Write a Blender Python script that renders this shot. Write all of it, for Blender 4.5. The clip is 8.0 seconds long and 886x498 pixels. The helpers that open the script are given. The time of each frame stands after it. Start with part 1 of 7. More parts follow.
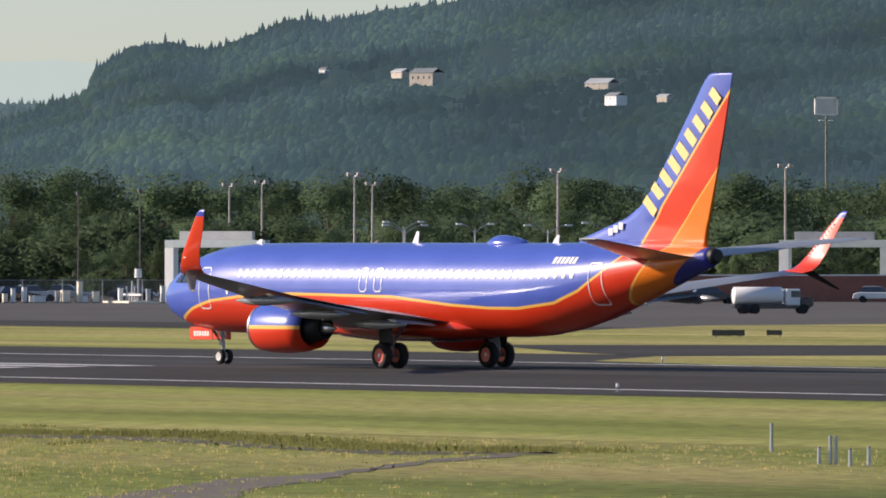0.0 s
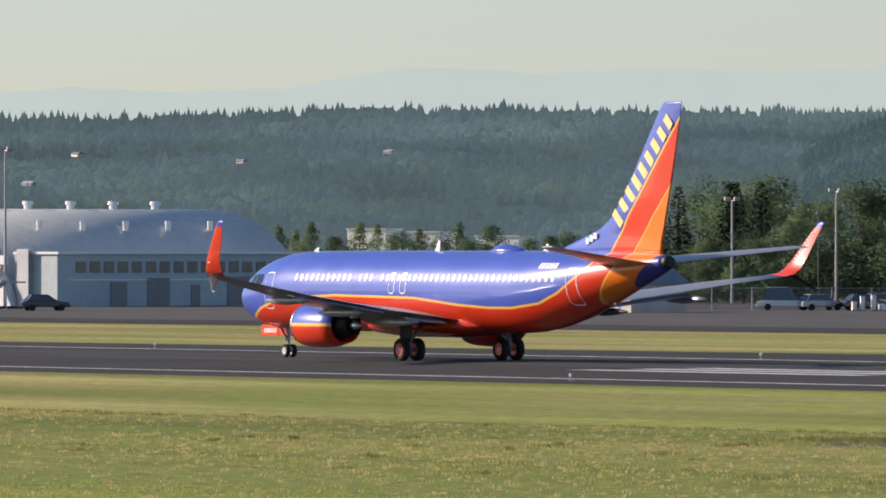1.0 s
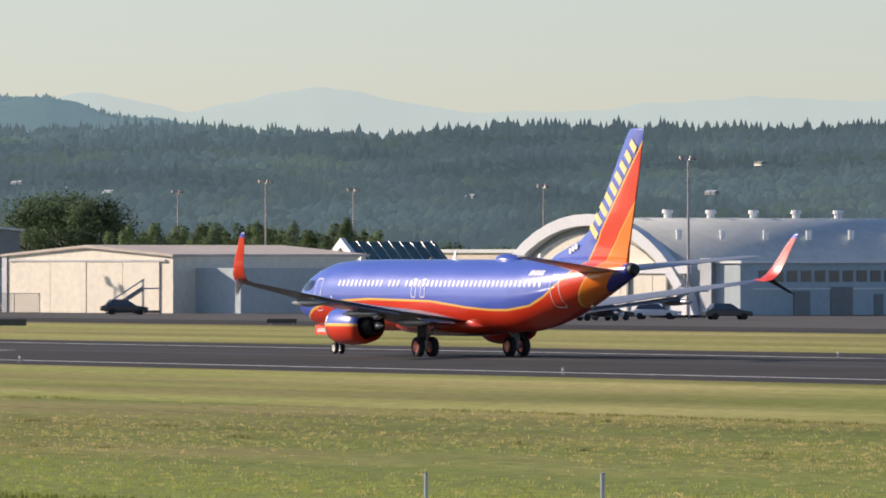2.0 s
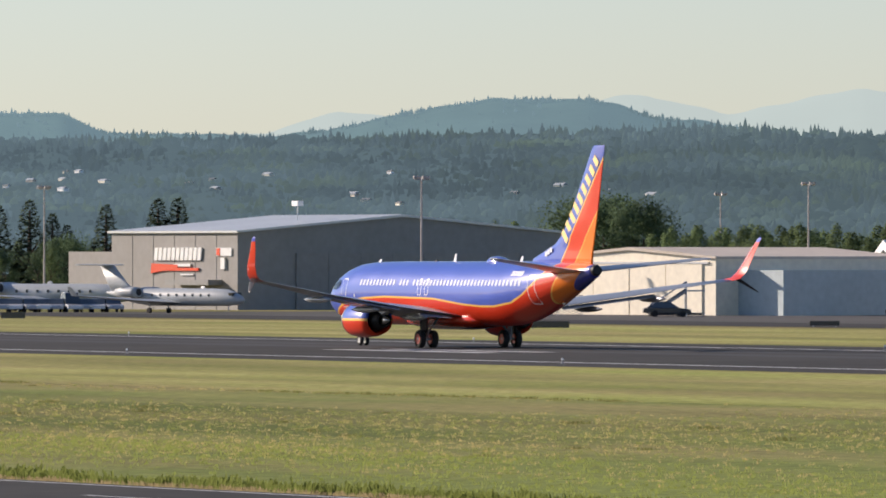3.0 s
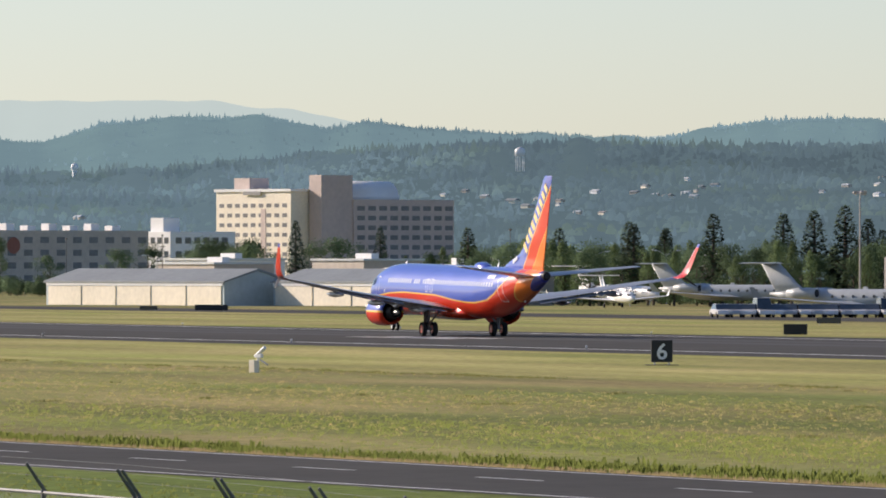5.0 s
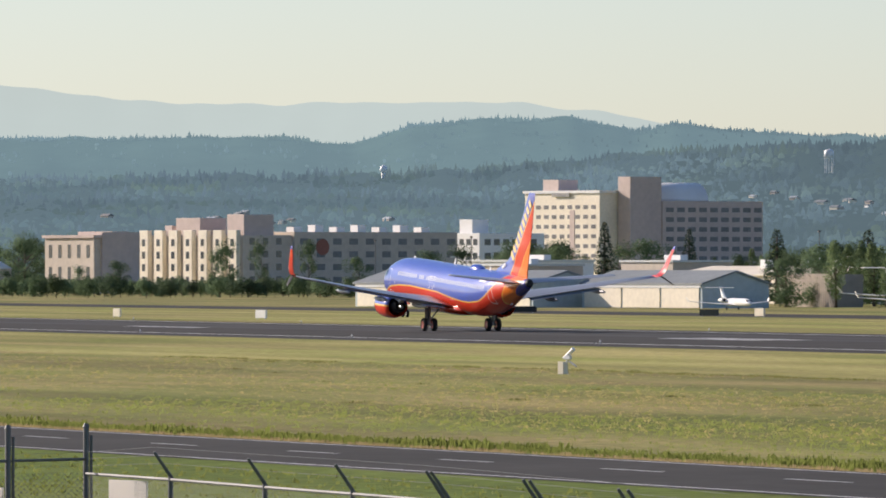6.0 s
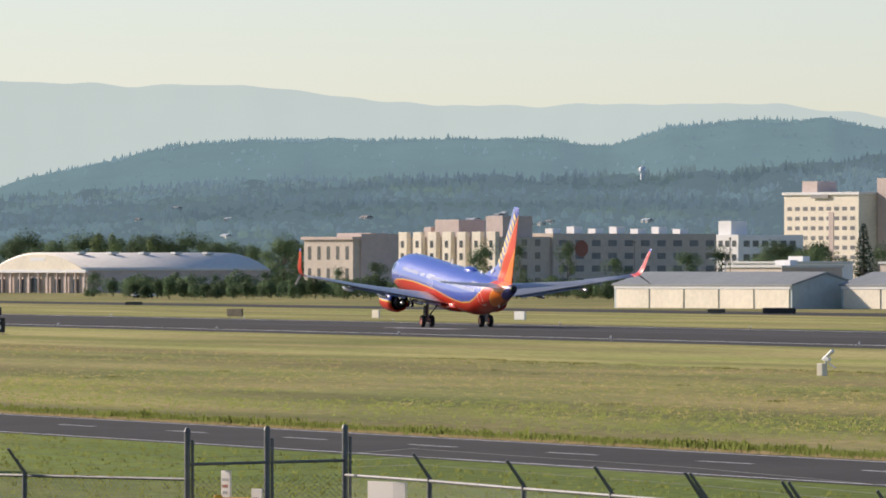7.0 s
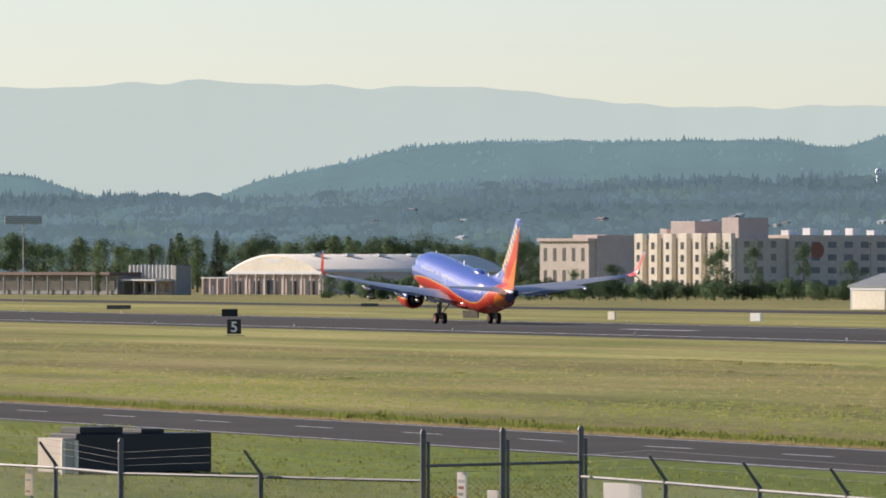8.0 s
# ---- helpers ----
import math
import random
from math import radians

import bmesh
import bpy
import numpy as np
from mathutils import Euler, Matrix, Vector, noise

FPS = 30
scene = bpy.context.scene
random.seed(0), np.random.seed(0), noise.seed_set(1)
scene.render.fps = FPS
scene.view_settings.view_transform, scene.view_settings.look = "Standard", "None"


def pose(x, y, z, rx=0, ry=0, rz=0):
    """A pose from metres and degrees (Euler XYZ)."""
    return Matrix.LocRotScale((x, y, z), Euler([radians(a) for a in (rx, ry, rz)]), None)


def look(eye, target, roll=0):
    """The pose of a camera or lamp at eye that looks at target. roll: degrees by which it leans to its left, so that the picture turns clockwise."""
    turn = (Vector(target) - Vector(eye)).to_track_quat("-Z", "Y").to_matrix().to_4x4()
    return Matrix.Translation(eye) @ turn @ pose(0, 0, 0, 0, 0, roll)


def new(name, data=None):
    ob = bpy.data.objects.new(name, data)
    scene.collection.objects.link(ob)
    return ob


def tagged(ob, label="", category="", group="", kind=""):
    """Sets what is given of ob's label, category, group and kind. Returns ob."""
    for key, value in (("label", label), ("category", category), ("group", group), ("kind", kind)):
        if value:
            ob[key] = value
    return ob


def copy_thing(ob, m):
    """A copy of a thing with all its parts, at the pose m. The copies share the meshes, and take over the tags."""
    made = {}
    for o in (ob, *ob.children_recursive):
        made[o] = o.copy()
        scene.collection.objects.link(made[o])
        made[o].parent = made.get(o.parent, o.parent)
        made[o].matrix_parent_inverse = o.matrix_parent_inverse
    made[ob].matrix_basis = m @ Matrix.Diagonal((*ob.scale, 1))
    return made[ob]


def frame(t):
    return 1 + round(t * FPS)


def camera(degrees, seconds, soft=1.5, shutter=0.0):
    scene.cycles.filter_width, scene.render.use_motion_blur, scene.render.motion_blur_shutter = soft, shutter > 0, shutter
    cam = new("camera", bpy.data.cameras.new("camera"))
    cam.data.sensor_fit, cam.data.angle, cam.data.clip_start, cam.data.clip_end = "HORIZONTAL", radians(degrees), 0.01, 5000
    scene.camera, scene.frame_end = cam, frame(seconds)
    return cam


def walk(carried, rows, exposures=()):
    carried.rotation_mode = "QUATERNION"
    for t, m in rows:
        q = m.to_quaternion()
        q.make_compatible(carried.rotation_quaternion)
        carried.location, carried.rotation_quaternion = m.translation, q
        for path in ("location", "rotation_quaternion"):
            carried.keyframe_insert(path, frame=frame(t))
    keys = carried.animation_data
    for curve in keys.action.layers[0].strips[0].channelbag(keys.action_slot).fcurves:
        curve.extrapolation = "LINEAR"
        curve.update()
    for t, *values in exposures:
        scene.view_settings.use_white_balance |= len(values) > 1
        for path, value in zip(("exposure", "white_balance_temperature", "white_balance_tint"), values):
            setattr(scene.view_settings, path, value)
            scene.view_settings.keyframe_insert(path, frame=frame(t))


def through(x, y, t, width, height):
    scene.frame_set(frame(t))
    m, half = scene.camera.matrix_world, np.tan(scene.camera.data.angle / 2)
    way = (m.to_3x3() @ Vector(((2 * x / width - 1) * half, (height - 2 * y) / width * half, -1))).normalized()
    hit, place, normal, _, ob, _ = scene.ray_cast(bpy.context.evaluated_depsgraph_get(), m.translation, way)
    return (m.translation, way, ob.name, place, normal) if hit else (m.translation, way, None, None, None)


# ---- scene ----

EYE = (0.0, 0.0, 5.6)
cam = camera(5.448, 8.0, soft=1.8)
# seconds, bearing clockwise from the runway's heading, tilt
PAN = [(0.0, 37.304, -0.0485), (0.5, 34.571, -0.0145), (1.0, 32.082, 0.0006), (1.2, 31.153, 0.0247),
       (2.3, 26.814, 0.0490), (2.5, 26.141, 0.0458), (3.0, 24.542, 0.0695), (3.5, 23.062, 0.0784),
       (4.0, 21.768, 0.0859), (4.5, 20.618, 0.0923), (5.0, 19.526, 0.1025), (5.2, 19.102, 0.1039),
       (6.3, 17.134, 0.1162), (6.5, 16.815, 0.1184), (7.0, 16.033, 0.1217), (7.5, 15.256, 0.1283),
       (8.0, 14.582, 0.1318)]
walk(cam, [(t, pose(*EYE, 90 + tilt, 0, -az)) for t, az, tilt in PAN], [(0.0, 0.35, 6450, 20), (8.0, 0.35, 6450, 20)])

# ---- light ----
SUN_AZ, SUN_EL = -40.0, 23.0      # degrees clockwise from the runway's heading; height
world = bpy.data.worlds.new("sky")
scene.world = world
world.use_nodes = True
wn = world.node_tree.nodes
sky = wn.new("ShaderNodeTexSky")
sky.sky_type, sky.sun_disc = "NISHITA", False
sky.sun_elevation, sky.sun_rotation = radians(SUN_EL), radians(SUN_AZ)
sky.air_density, sky.dust_density, sky.ozone_density = 0.86, 0.3, 3.0
world.node_tree.links.new(sky.outputs[0], wn["Background"].inputs[0])
wn["Background"].inputs[1].default_value = 0.094
sun = new("sun", bpy.data.lights.new("sun", "SUN"))
sun.data.energy, sun.data.angle, sun.data.color = 5.0, radians(0.6), (1.0, 0.88, 0.70)
_sd = Vector((math.sin(radians(SUN_AZ)) * math.cos(radians(SUN_EL)), math.cos(radians(SUN_AZ)) * math.cos(radians(SUN_EL)), math.sin(radians(SUN_EL))))
sun.matrix_world = look(_sd * 100, (0, 0, 0))


# ---- materials ----
def shader(name, rough=0.6, metal=0.0, spec=0.5):
    m = bpy.data.materials.new(name)
    m.use_nodes = True
    b = m.node_tree.nodes["Principled BSDF"]
    b.inputs["Roughness"].default_value = rough
    b.inputs["Metallic"].default_value = metal
    b.inputs["Specular IOR Level"].default_value = spec
    return m, m.node_tree.nodes, m.node_tree.links, b


def rgb(c):
    return (c[0], c[1], c[2], 1.0)


def mat(name, color, rough=0.6, metal=0.0, vary=0.15, scale=1.5, bump=0.0, spec=0.5):
    """A plain surface with two scales of uneven colour and, if wanted, fine relief."""
    m, n, l, b = shader(name, rough, metal, spec)
    geo = n.new("ShaderNodeNewGeometry")
    big, small = n.new("ShaderNodeTexNoise"), n.new("ShaderNodeTexNoise")
    big.inputs["Scale"].default_value, small.inputs["Scale"].default_value = scale * 0.25, scale * 3
    big.inputs["Detail"].default_value, small.inputs["Detail"].default_value = 3, 4
    add = n.new("ShaderNodeMath")
    add.operation = "ADD"
    for t in (big, small):
        l.new(geo.outputs["Position"], t.inputs["Vector"])
    l.new(big.outputs["Fac"], add.inputs[0])
    l.new(small.outputs["Fac"], add.inputs[1])
    ramp = n.new("ShaderNodeMapRange")
    ramp.inputs["From Min"].default_value, ramp.inputs["From Max"].default_value = 0.7, 1.3
    ramp.inputs["To Min"].default_value, ramp.inputs["To Max"].default_value = 1 - vary, 1 + vary
    l.new(add.outputs[0], ramp.inputs["Value"])
    mul = n.new("ShaderNodeVectorMath")
    mul.operation = "SCALE"
    mul.inputs[0].default_value = color
    l.new(ramp.outputs[0], mul.inputs["Scale"])
    l.new(mul.outputs[0], b.inputs["Base Color"])
    if bump:
        bp = n.new("ShaderNodeBump")
        bp.inputs["Strength"].default_value, bp.inputs["Distance"].default_value = 0.6, bump
        l.new(small.outputs["Fac"], bp.inputs["Height"])
        l.new(bp.outputs[0], b.inputs["Normal"])
    return m


def grass_mat(name, green, straw, lean, sx=0.02, sy=0.006):
    """Grass whose green and straw patches run along the runway."""
    m, n, l, b = shader(name, 0.9, 0.0, 0.1)
    geo = n.new("ShaderNodeNewGeometry")
    mp = n.new("ShaderNodeMapping")
    mp.inputs["Scale"].default_value = (sx, sy, 0.05)
    l.new(geo.outputs["Position"], mp.inputs["Vector"])
    patch = n.new("ShaderNodeTexNoise")
    patch.inputs["Scale"].default_value, patch.inputs["Detail"].default_value, patch.inputs["Roughness"].default_value = 3.0, 8, 0.62
    l.new(mp.outputs[0], patch.inputs["Vector"])
    fine = n.new("ShaderNodeTexNoise")
    fine.inputs["Scale"].default_value, fine.inputs["Detail"].default_value = 1.4, 6
    l.new(geo.outputs["Position"], fine.inputs["Vector"])
    mr = n.new("ShaderNodeMapRange")
    mr.inputs["From Min"].default_value, mr.inputs["From Max"].default_value = 0.36 - lean, 0.64 - lean
    # greener towards the near end of the field, drier further out
    sp, drier, total = n.new("ShaderNodeSeparateXYZ"), n.new("ShaderNodeMapRange"), n.new("ShaderNodeMath")
    l.new(geo.outputs["Position"], sp.inputs[0])
    drier.inputs["From Min"].default_value, drier.inputs["From Max"].default_value = 200, 430
    drier.inputs["To Min"].default_value, drier.inputs["To Max"].default_value = -0.09, 0.04
    l.new(sp.outputs["Y"], drier.inputs["Value"])
    l.new(patch.outputs["Fac"], total.inputs[0])
    l.new(drier.outputs[0], total.inputs[1])
    l.new(total.outputs[0], mr.inputs["Value"])
    mix = n.new("ShaderNodeMix")
    mix.data_type = "RGBA"
    mix.inputs["A"].default_value, mix.inputs["B"].default_value = rgb(green), rgb(straw)
    l.new(mr.outputs[0], mix.inputs["Factor"])
    k = n.new("ShaderNodeMapRange")
    k.inputs["From Min"].default_value, k.inputs["From Max"].default_value = 0.3, 0.7
    k.inputs["To Min"].default_value, k.inputs["To Max"].default_value = 0.65, 1.35
    l.new(fine.outputs["Fac"], k.inputs["Value"])
    # long bands left by mowing
    bands, mb, kb, kk = n.new("ShaderNodeTexNoise"), n.new("ShaderNodeMapping"), n.new("ShaderNodeMapRange"), n.new("ShaderNodeMath")
    mb.inputs["Scale"].default_value = (0.055, 0.005, 0.05)
    l.new(geo.outputs["Position"], mb.inputs["Vector"])
    bands.inputs["Scale"].default_value, bands.inputs["Detail"].default_value = 1.6, 3
    l.new(mb.outputs[0], bands.inputs["Vector"])
    kb.inputs["From Min"].default_value, kb.inputs["From Max"].default_value = 0.36, 0.64
    kb.inputs["To Min"].default_value, kb.inputs["To Max"].default_value = 0.76, 1.22
    l.new(bands.outputs["Fac"], kb.inputs["Value"])
    kk.operation = "MULTIPLY"
    l.new(k.outputs[0], kk.inputs[0])
    l.new(kb.outputs[0], kk.inputs[1])
    mul = n.new("ShaderNodeVectorMath")
    mul.operation = "SCALE"
    l.new(mix.outputs["Result"], mul.inputs[0])
    l.new(kk.outputs[0], mul.inputs["Scale"])
    l.new(mul.outputs[0], b.inputs["Base Color"])
    bp = n.new("ShaderNodeBump")
    bp.inputs["Strength"].default_value, bp.inputs["Distance"].default_value = 0.5, 0.25
    l.new(fine.outputs["Fac"], bp.inputs["Height"])
    l.new(bp.outputs[0], b.inputs["Normal"])
    return m


def haze_mat(name, color, glow, amount, scale=0.02):
    """Distance: woods and mountains, with the haze of kilometres of bright air put into emission."""
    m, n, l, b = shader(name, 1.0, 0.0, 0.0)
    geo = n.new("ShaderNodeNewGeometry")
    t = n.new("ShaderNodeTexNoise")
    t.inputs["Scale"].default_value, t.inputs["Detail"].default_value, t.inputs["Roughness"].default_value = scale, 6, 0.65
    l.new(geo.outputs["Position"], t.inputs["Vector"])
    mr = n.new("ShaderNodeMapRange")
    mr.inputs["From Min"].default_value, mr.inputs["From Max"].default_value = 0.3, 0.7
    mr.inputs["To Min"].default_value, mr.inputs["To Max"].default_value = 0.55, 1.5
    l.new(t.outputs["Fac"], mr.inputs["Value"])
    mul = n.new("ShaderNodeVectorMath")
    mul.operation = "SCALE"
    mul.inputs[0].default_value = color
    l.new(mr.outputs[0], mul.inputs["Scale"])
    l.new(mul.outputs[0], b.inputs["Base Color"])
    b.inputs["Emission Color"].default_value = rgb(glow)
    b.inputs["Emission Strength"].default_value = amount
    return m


M = {}
M["field"] = grass_mat("grass", (0.168, 0.198, 0.050), (0.315, 0.262, 0.108), -0.02)
M["verge"] = grass_mat("mown_grass", (0.235, 0.265, 0.062), (0.37, 0.325, 0.125), 0.0)
M["lush"] = grass_mat("lush_grass", (0.135, 0.185, 0.034), (0.22, 0.22, 0.065), -0.06)
M["asphalt"] = mat("asphalt", (0.041, 0.039, 0.034), 0.9, 0, 0.3, 0.3, 0.0, 0.2)
M["apron"] = mat("apron_concrete", (0.095, 0.09, 0.082), 0.9, 0, 0.2, 0.05, 0, 0.2)
M["line"] = mat("runway_paint", (0.62, 0.62, 0.60), 0.7, 0, 0.12, 0.6)
M["hill_near"] = haze_mat("wooded_hill", (0.010, 0.015, 0.009), (0.098, 0.162, 0.186), 0.43)
# haze put into emission; clearer air towards the nearer end of the long slope
M["hill_wood_1"] = haze_mat("far_woods", (0.008, 0.012, 0.008), (0.150, 0.232, 0.264), 0.62)
M["hill_wood_2"] = haze_mat("far_woods", (0.008, 0.012, 0.008), (0.142, 0.218, 0.246), 0.55)
M["hill_wood_3"] = haze_mat("far_woods", (0.008, 0.012, 0.008), (0.126, 0.192, 0.212), 0.50)
# the blue and pale tones are haze, put into the emission
M["hill_mid"] = haze_mat("blue_hills", (0.03, 0.05, 0.04), (0.19, 0.30, 0.33), 0.62, 0.01)
M["hill_far"] = haze_mat("hazed_mountains", (0.03, 0.04, 0.04), (0.415, 0.492, 0.446), 0.95, 0.004)


# ---- building helpers ----
def mesh_of(name, bm, material, smooth=False):
    me = bpy.data.meshes.new(name)
    bm.to_mesh(me)
    bm.free()
    for mm in (material if isinstance(material, (list, tuple)) else [material]):
        me.materials.append(mm)
    if smooth:
        for f in me.polygons:
            f.use_smooth = True
    return me


def part(name, bm, material, parent=None, label="", smooth=False):
    ob = new(name, mesh_of(name, bm, material, smooth))
    ob.parent = parent
    if label:
        tagged(ob, label)
    return ob


def setting(name, bm, material, label, category, smooth=False):
    return tagged(part(name, bm, material, None, "", smooth), label, category, kind="structure")


def box(bm, x0, y0, z0, x1, y1, z1, bevel=0.0, mi=0):
    vs = [bm.verts.new((x, y, z)) for x in (x0, x1) for y in (y0, y1) for z in (z0, z1)]
    fs = [bm.faces.new([vs[i] for i in q]) for q in ((0, 1, 3, 2), (4, 6, 7, 5), (0, 4, 5, 1), (2, 3, 7, 6), (0, 2, 6, 4), (1, 5, 7, 3))]
    for f in fs:
        f.material_index = mi
    if bevel:
        bmesh.ops.bevel(bm, geom=list({e for f in fs for e in f.edges}), offset=bevel, segments=1, affect="EDGES")
    return fs


def strip(bm, x0, x1, y0, y1, z, seg=60.0):
    n = max(1, int((y1 - y0) / seg))
    for i in range(n):
        a, b = y0 + (y1 - y0) * i / n, y0 + (y1 - y0) * (i + 1) / n
        bm.faces.new([bm.verts.new(v) for v in ((x0, a, z), (x1, a, z), (x1, b, z), (x0, b, z))])


def tube(bm, a, b, r0, r1=None, n=8):
    a, b = Vector(a), Vector(b)
    r1 = r0 if r1 is None else r1
    q = (b - a).to_track_quat("Z", "Y")
    rings = []
    for c, r in ((a, r0), (b, r1)):
        rings.append([bm.verts.new(c + q @ Vector((r * math.cos(2 * math.pi * i / n), r * math.sin(2 * math.pi * i / n), 0))) for i in range(n)])
    for i in range(n):
        bm.faces.new((rings[0][i], rings[0][(i + 1) % n], rings[1][(i + 1) % n], rings[1][i]))
    bm.faces.new(rings[0][::-1])
    bm.faces.new(rings[1])


def loft(bm, rings, closed=True, caps=(True, True), mi=0):
    """Rings of points joined in order."""
    vr = [[bm.verts.new(p) for p in r] for r in rings]
    n = len(vr[0])
    for a, b in zip(vr, vr[1:]):
        for i in range(n if closed else n - 1):
            f = bm.faces.new((a[i], a[(i + 1) % n], b[(i + 1) % n], b[i]))
            f.material_index = mi
    if caps[0]:
        bm.faces.new(vr[0][::-1]).material_index = mi
    if caps[1]:
        bm.faces.new(vr[-1]).material_index = mi
    return vr


def at(az, d, z=0.0):
    """A place by its bearing from the runway's heading and its distance."""
    return Vector((d * math.sin(radians(az)), d * math.cos(radians(az)), z))


def lerp_table(rows, x):
    for (a, va), (b, vb) in zip(rows, rows[1:]):
        if a <= x <= b:
            return va + (vb - va) * (x - a) / (b - a)
    return rows[0][1] if x < rows[0][0] else rows[-1][1]


# ---- ground ----
bm = bmesh.new()
xs = [-3000, -800, -200, 0, 120, 260, 500, 1000, 2000, 4900]
ys = [-3000, -800, -200, 0, 150, 300, 500, 800, 1200, 2000, 3200, 4900]
grid = [[bm.verts.new((x, y, 0)) for y in ys] for x in xs]
for i in range(len(xs) - 1):
    for j in range(len(ys) - 1):
        bm.faces.new((grid[i][j], grid[i + 1][j], grid[i + 1][j + 1], grid[i][j + 1]))
setting("ground", bm, M["field"], "rough green and straw-coloured airfield grass", "grass")
bm = bmesh.new()
MOWN = lambda y: 160 + 3.5 * noise.noise((y * 0.012, 1, 0)) + 1.2 * noise.noise((y * 0.09, 2, 0))
for y0 in range(-400, 2600, 8):
    bm.faces.new([bm.verts.new(v) for v in ((MOWN(y0), y0, 0.01), (209, y0, 0.01), (209, y0 + 8, 0.01), (MOWN(y0 + 8), y0 + 8, 0.01))])
bmesh.ops.remove_doubles(bm, verts=bm.verts, dist=0.001)
setting("ground_verge", bm, M["verge"], "mown yellow-green grass beside the runway", "grass")
bm = bmesh.new()
strip(bm, 272, 345, -400, 2600, 0.01)
setting("ground_far_verge", bm, M["verge"], "dry yellow-green grass strip between runway and taxiway", "grass")
bm = bmesh.new()
SHOULDER = [(-400, 290), (330, 287), (520, 274), (900, 266), (2600, 266)]


def crown(x):
    """The runway's middle stands a little higher than its edges."""
    return 0.14 * max(0.0, 1 - ((x - 239.25) / 24.5) ** 2)


for y0, y1 in zip(range(-400, 2600, 100), range(-300, 2601, 100)):
    cols = [209] + [214.75 + 3.5 * k for k in range(15)]
    ends = [(lerp_table(SHOULDER, y), y) for y in (y0, y1)]
    rows = [[bm.verts.new((x, y, 0.02 + crown(x))) for x in cols] + [bm.verts.new((a, y, 0.02))] for a, y in ends]
    for k in range(len(cols)):
        bm.faces.new((rows[0][k], rows[0][k + 1], rows[1][k + 1], rows[1][k]))
bmesh.ops.remove_doubles(bm, verts=bm.verts, dist=0.001)
setting("runway", bm, M["asphalt"], "dark worn asphalt runway with white markings", "runway")
bm = bmesh.new()
strip(bm, 350, 374, -400, 2600, 0.02)
setting("road_taxiway", bm, M["asphalt"], "grey asphalt taxiway beyond the runway", "taxiway")
bm = bmesh.new()
strip(bm, 374, 560, -400, 930, 0.015)
setting("pavement_apron", bm, M["apron"], "grey paved apron beyond the taxiway", "apron")
bm = bmesh.new()


def road_x(y, off=0.0):
    """The road's far edge: it closes slowly on the eye's side."""
    return 87.0 - 0.043 * (y - 255) - off


def road_strip(bm, off0, off1, y0, y1, z, seg=40.0):
    n = max(1, int((y1 - y0) / seg))
    for i in range(n):
        a, b = y0 + (y1 - y0) * i / n, y0 + (y1 - y0) * (i + 1) / n
        bm.faces.new([bm.verts.new(v) for v in ((road_x(a, off1), a, z), (road_x(a, off0), a, z), (road_x(b, off0), b, z), (road_x(b, off1), b, z))])


road_strip(bm, 0.0, 11.6, -100, 1500, 0.02)
setting("road", bm, M["asphalt"], "narrow dark asphalt perimeter road with white lines", "road")

bm = bmesh.new()
road_strip(bm, 8.0, 62.0, 60, 700, 0.01)
setting("ground_roadside", bm, M["lush"], "lush green grass between fence and road", "grass")

# ---- hills ----
def ridge(name, material, d, rows, label, depth=500, foot=0.0, rough=6.0, step=0.03, seed=0):
    """A line of hills at distance d: bearing and the elevation of its crest in degrees."""
    bm = bmesh.new()
    cols = []
    az = rows[0][0]
    while az <= rows[-1][0]:
        top = 5.6 + d * math.tan(radians(lerp_table(rows, az)))
        col = []
        for k in range(7):
            f = k / 6
            dd = d - depth * (1 - f)
            z = foot + (top - foot) * (f ** 0.8)
            z += rough * (0.2 + f) * noise.noise((az * 4 + seed, f * 5, seed))
            col.append(bm.verts.new(at(az, dd, z)))
        cols.append(col)
        az += step
    for a, b in zip(cols, cols[1:]):
        for k in range(6):
            bm.faces.new((a[k], b[k], b[k + 1], a[k + 1]))
    return setting(name, bm, material, label, "hills", True)


NEAR_HILL = [(34.3, 0.55), (34.7, 0.75), (35.1, 0.87), (35.18, 1.03), (35.43, 1.15), (35.63, 1.19), (35.88, 1.13), (36.16, 1.25),
             (36.33, 1.31), (36.71, 1.32), (36.88, 1.38), (37.36, 1.43), (38.05, 1.60), (39.1, 1.74), (41.5, 1.85)]
WOODS = [(10.5, 0.44), (12.9, 0.45), (13.35, 0.42), (14.64, 0.52), (16.03, 0.55), (17.22, 0.57), (17.91, 0.60), (18.61, 0.67),
         (19.54, 0.73), (20.33, 0.75), (21.37, 0.73), (22.6, 0.73), (23.81, 0.73), (24.51, 0.75), (25.38, 0.77), (26.2, 0.80),
         (26.89, 0.76), (27.59, 0.73), (28.21, 0.80), (29.36, 0.78), (30.05, 0.77), (31.55, 0.84), (32.31, 0.83), (33.24, 0.82),
         (34.45, 0.81), (36.0, 0.83), (41.5, 0.84)]
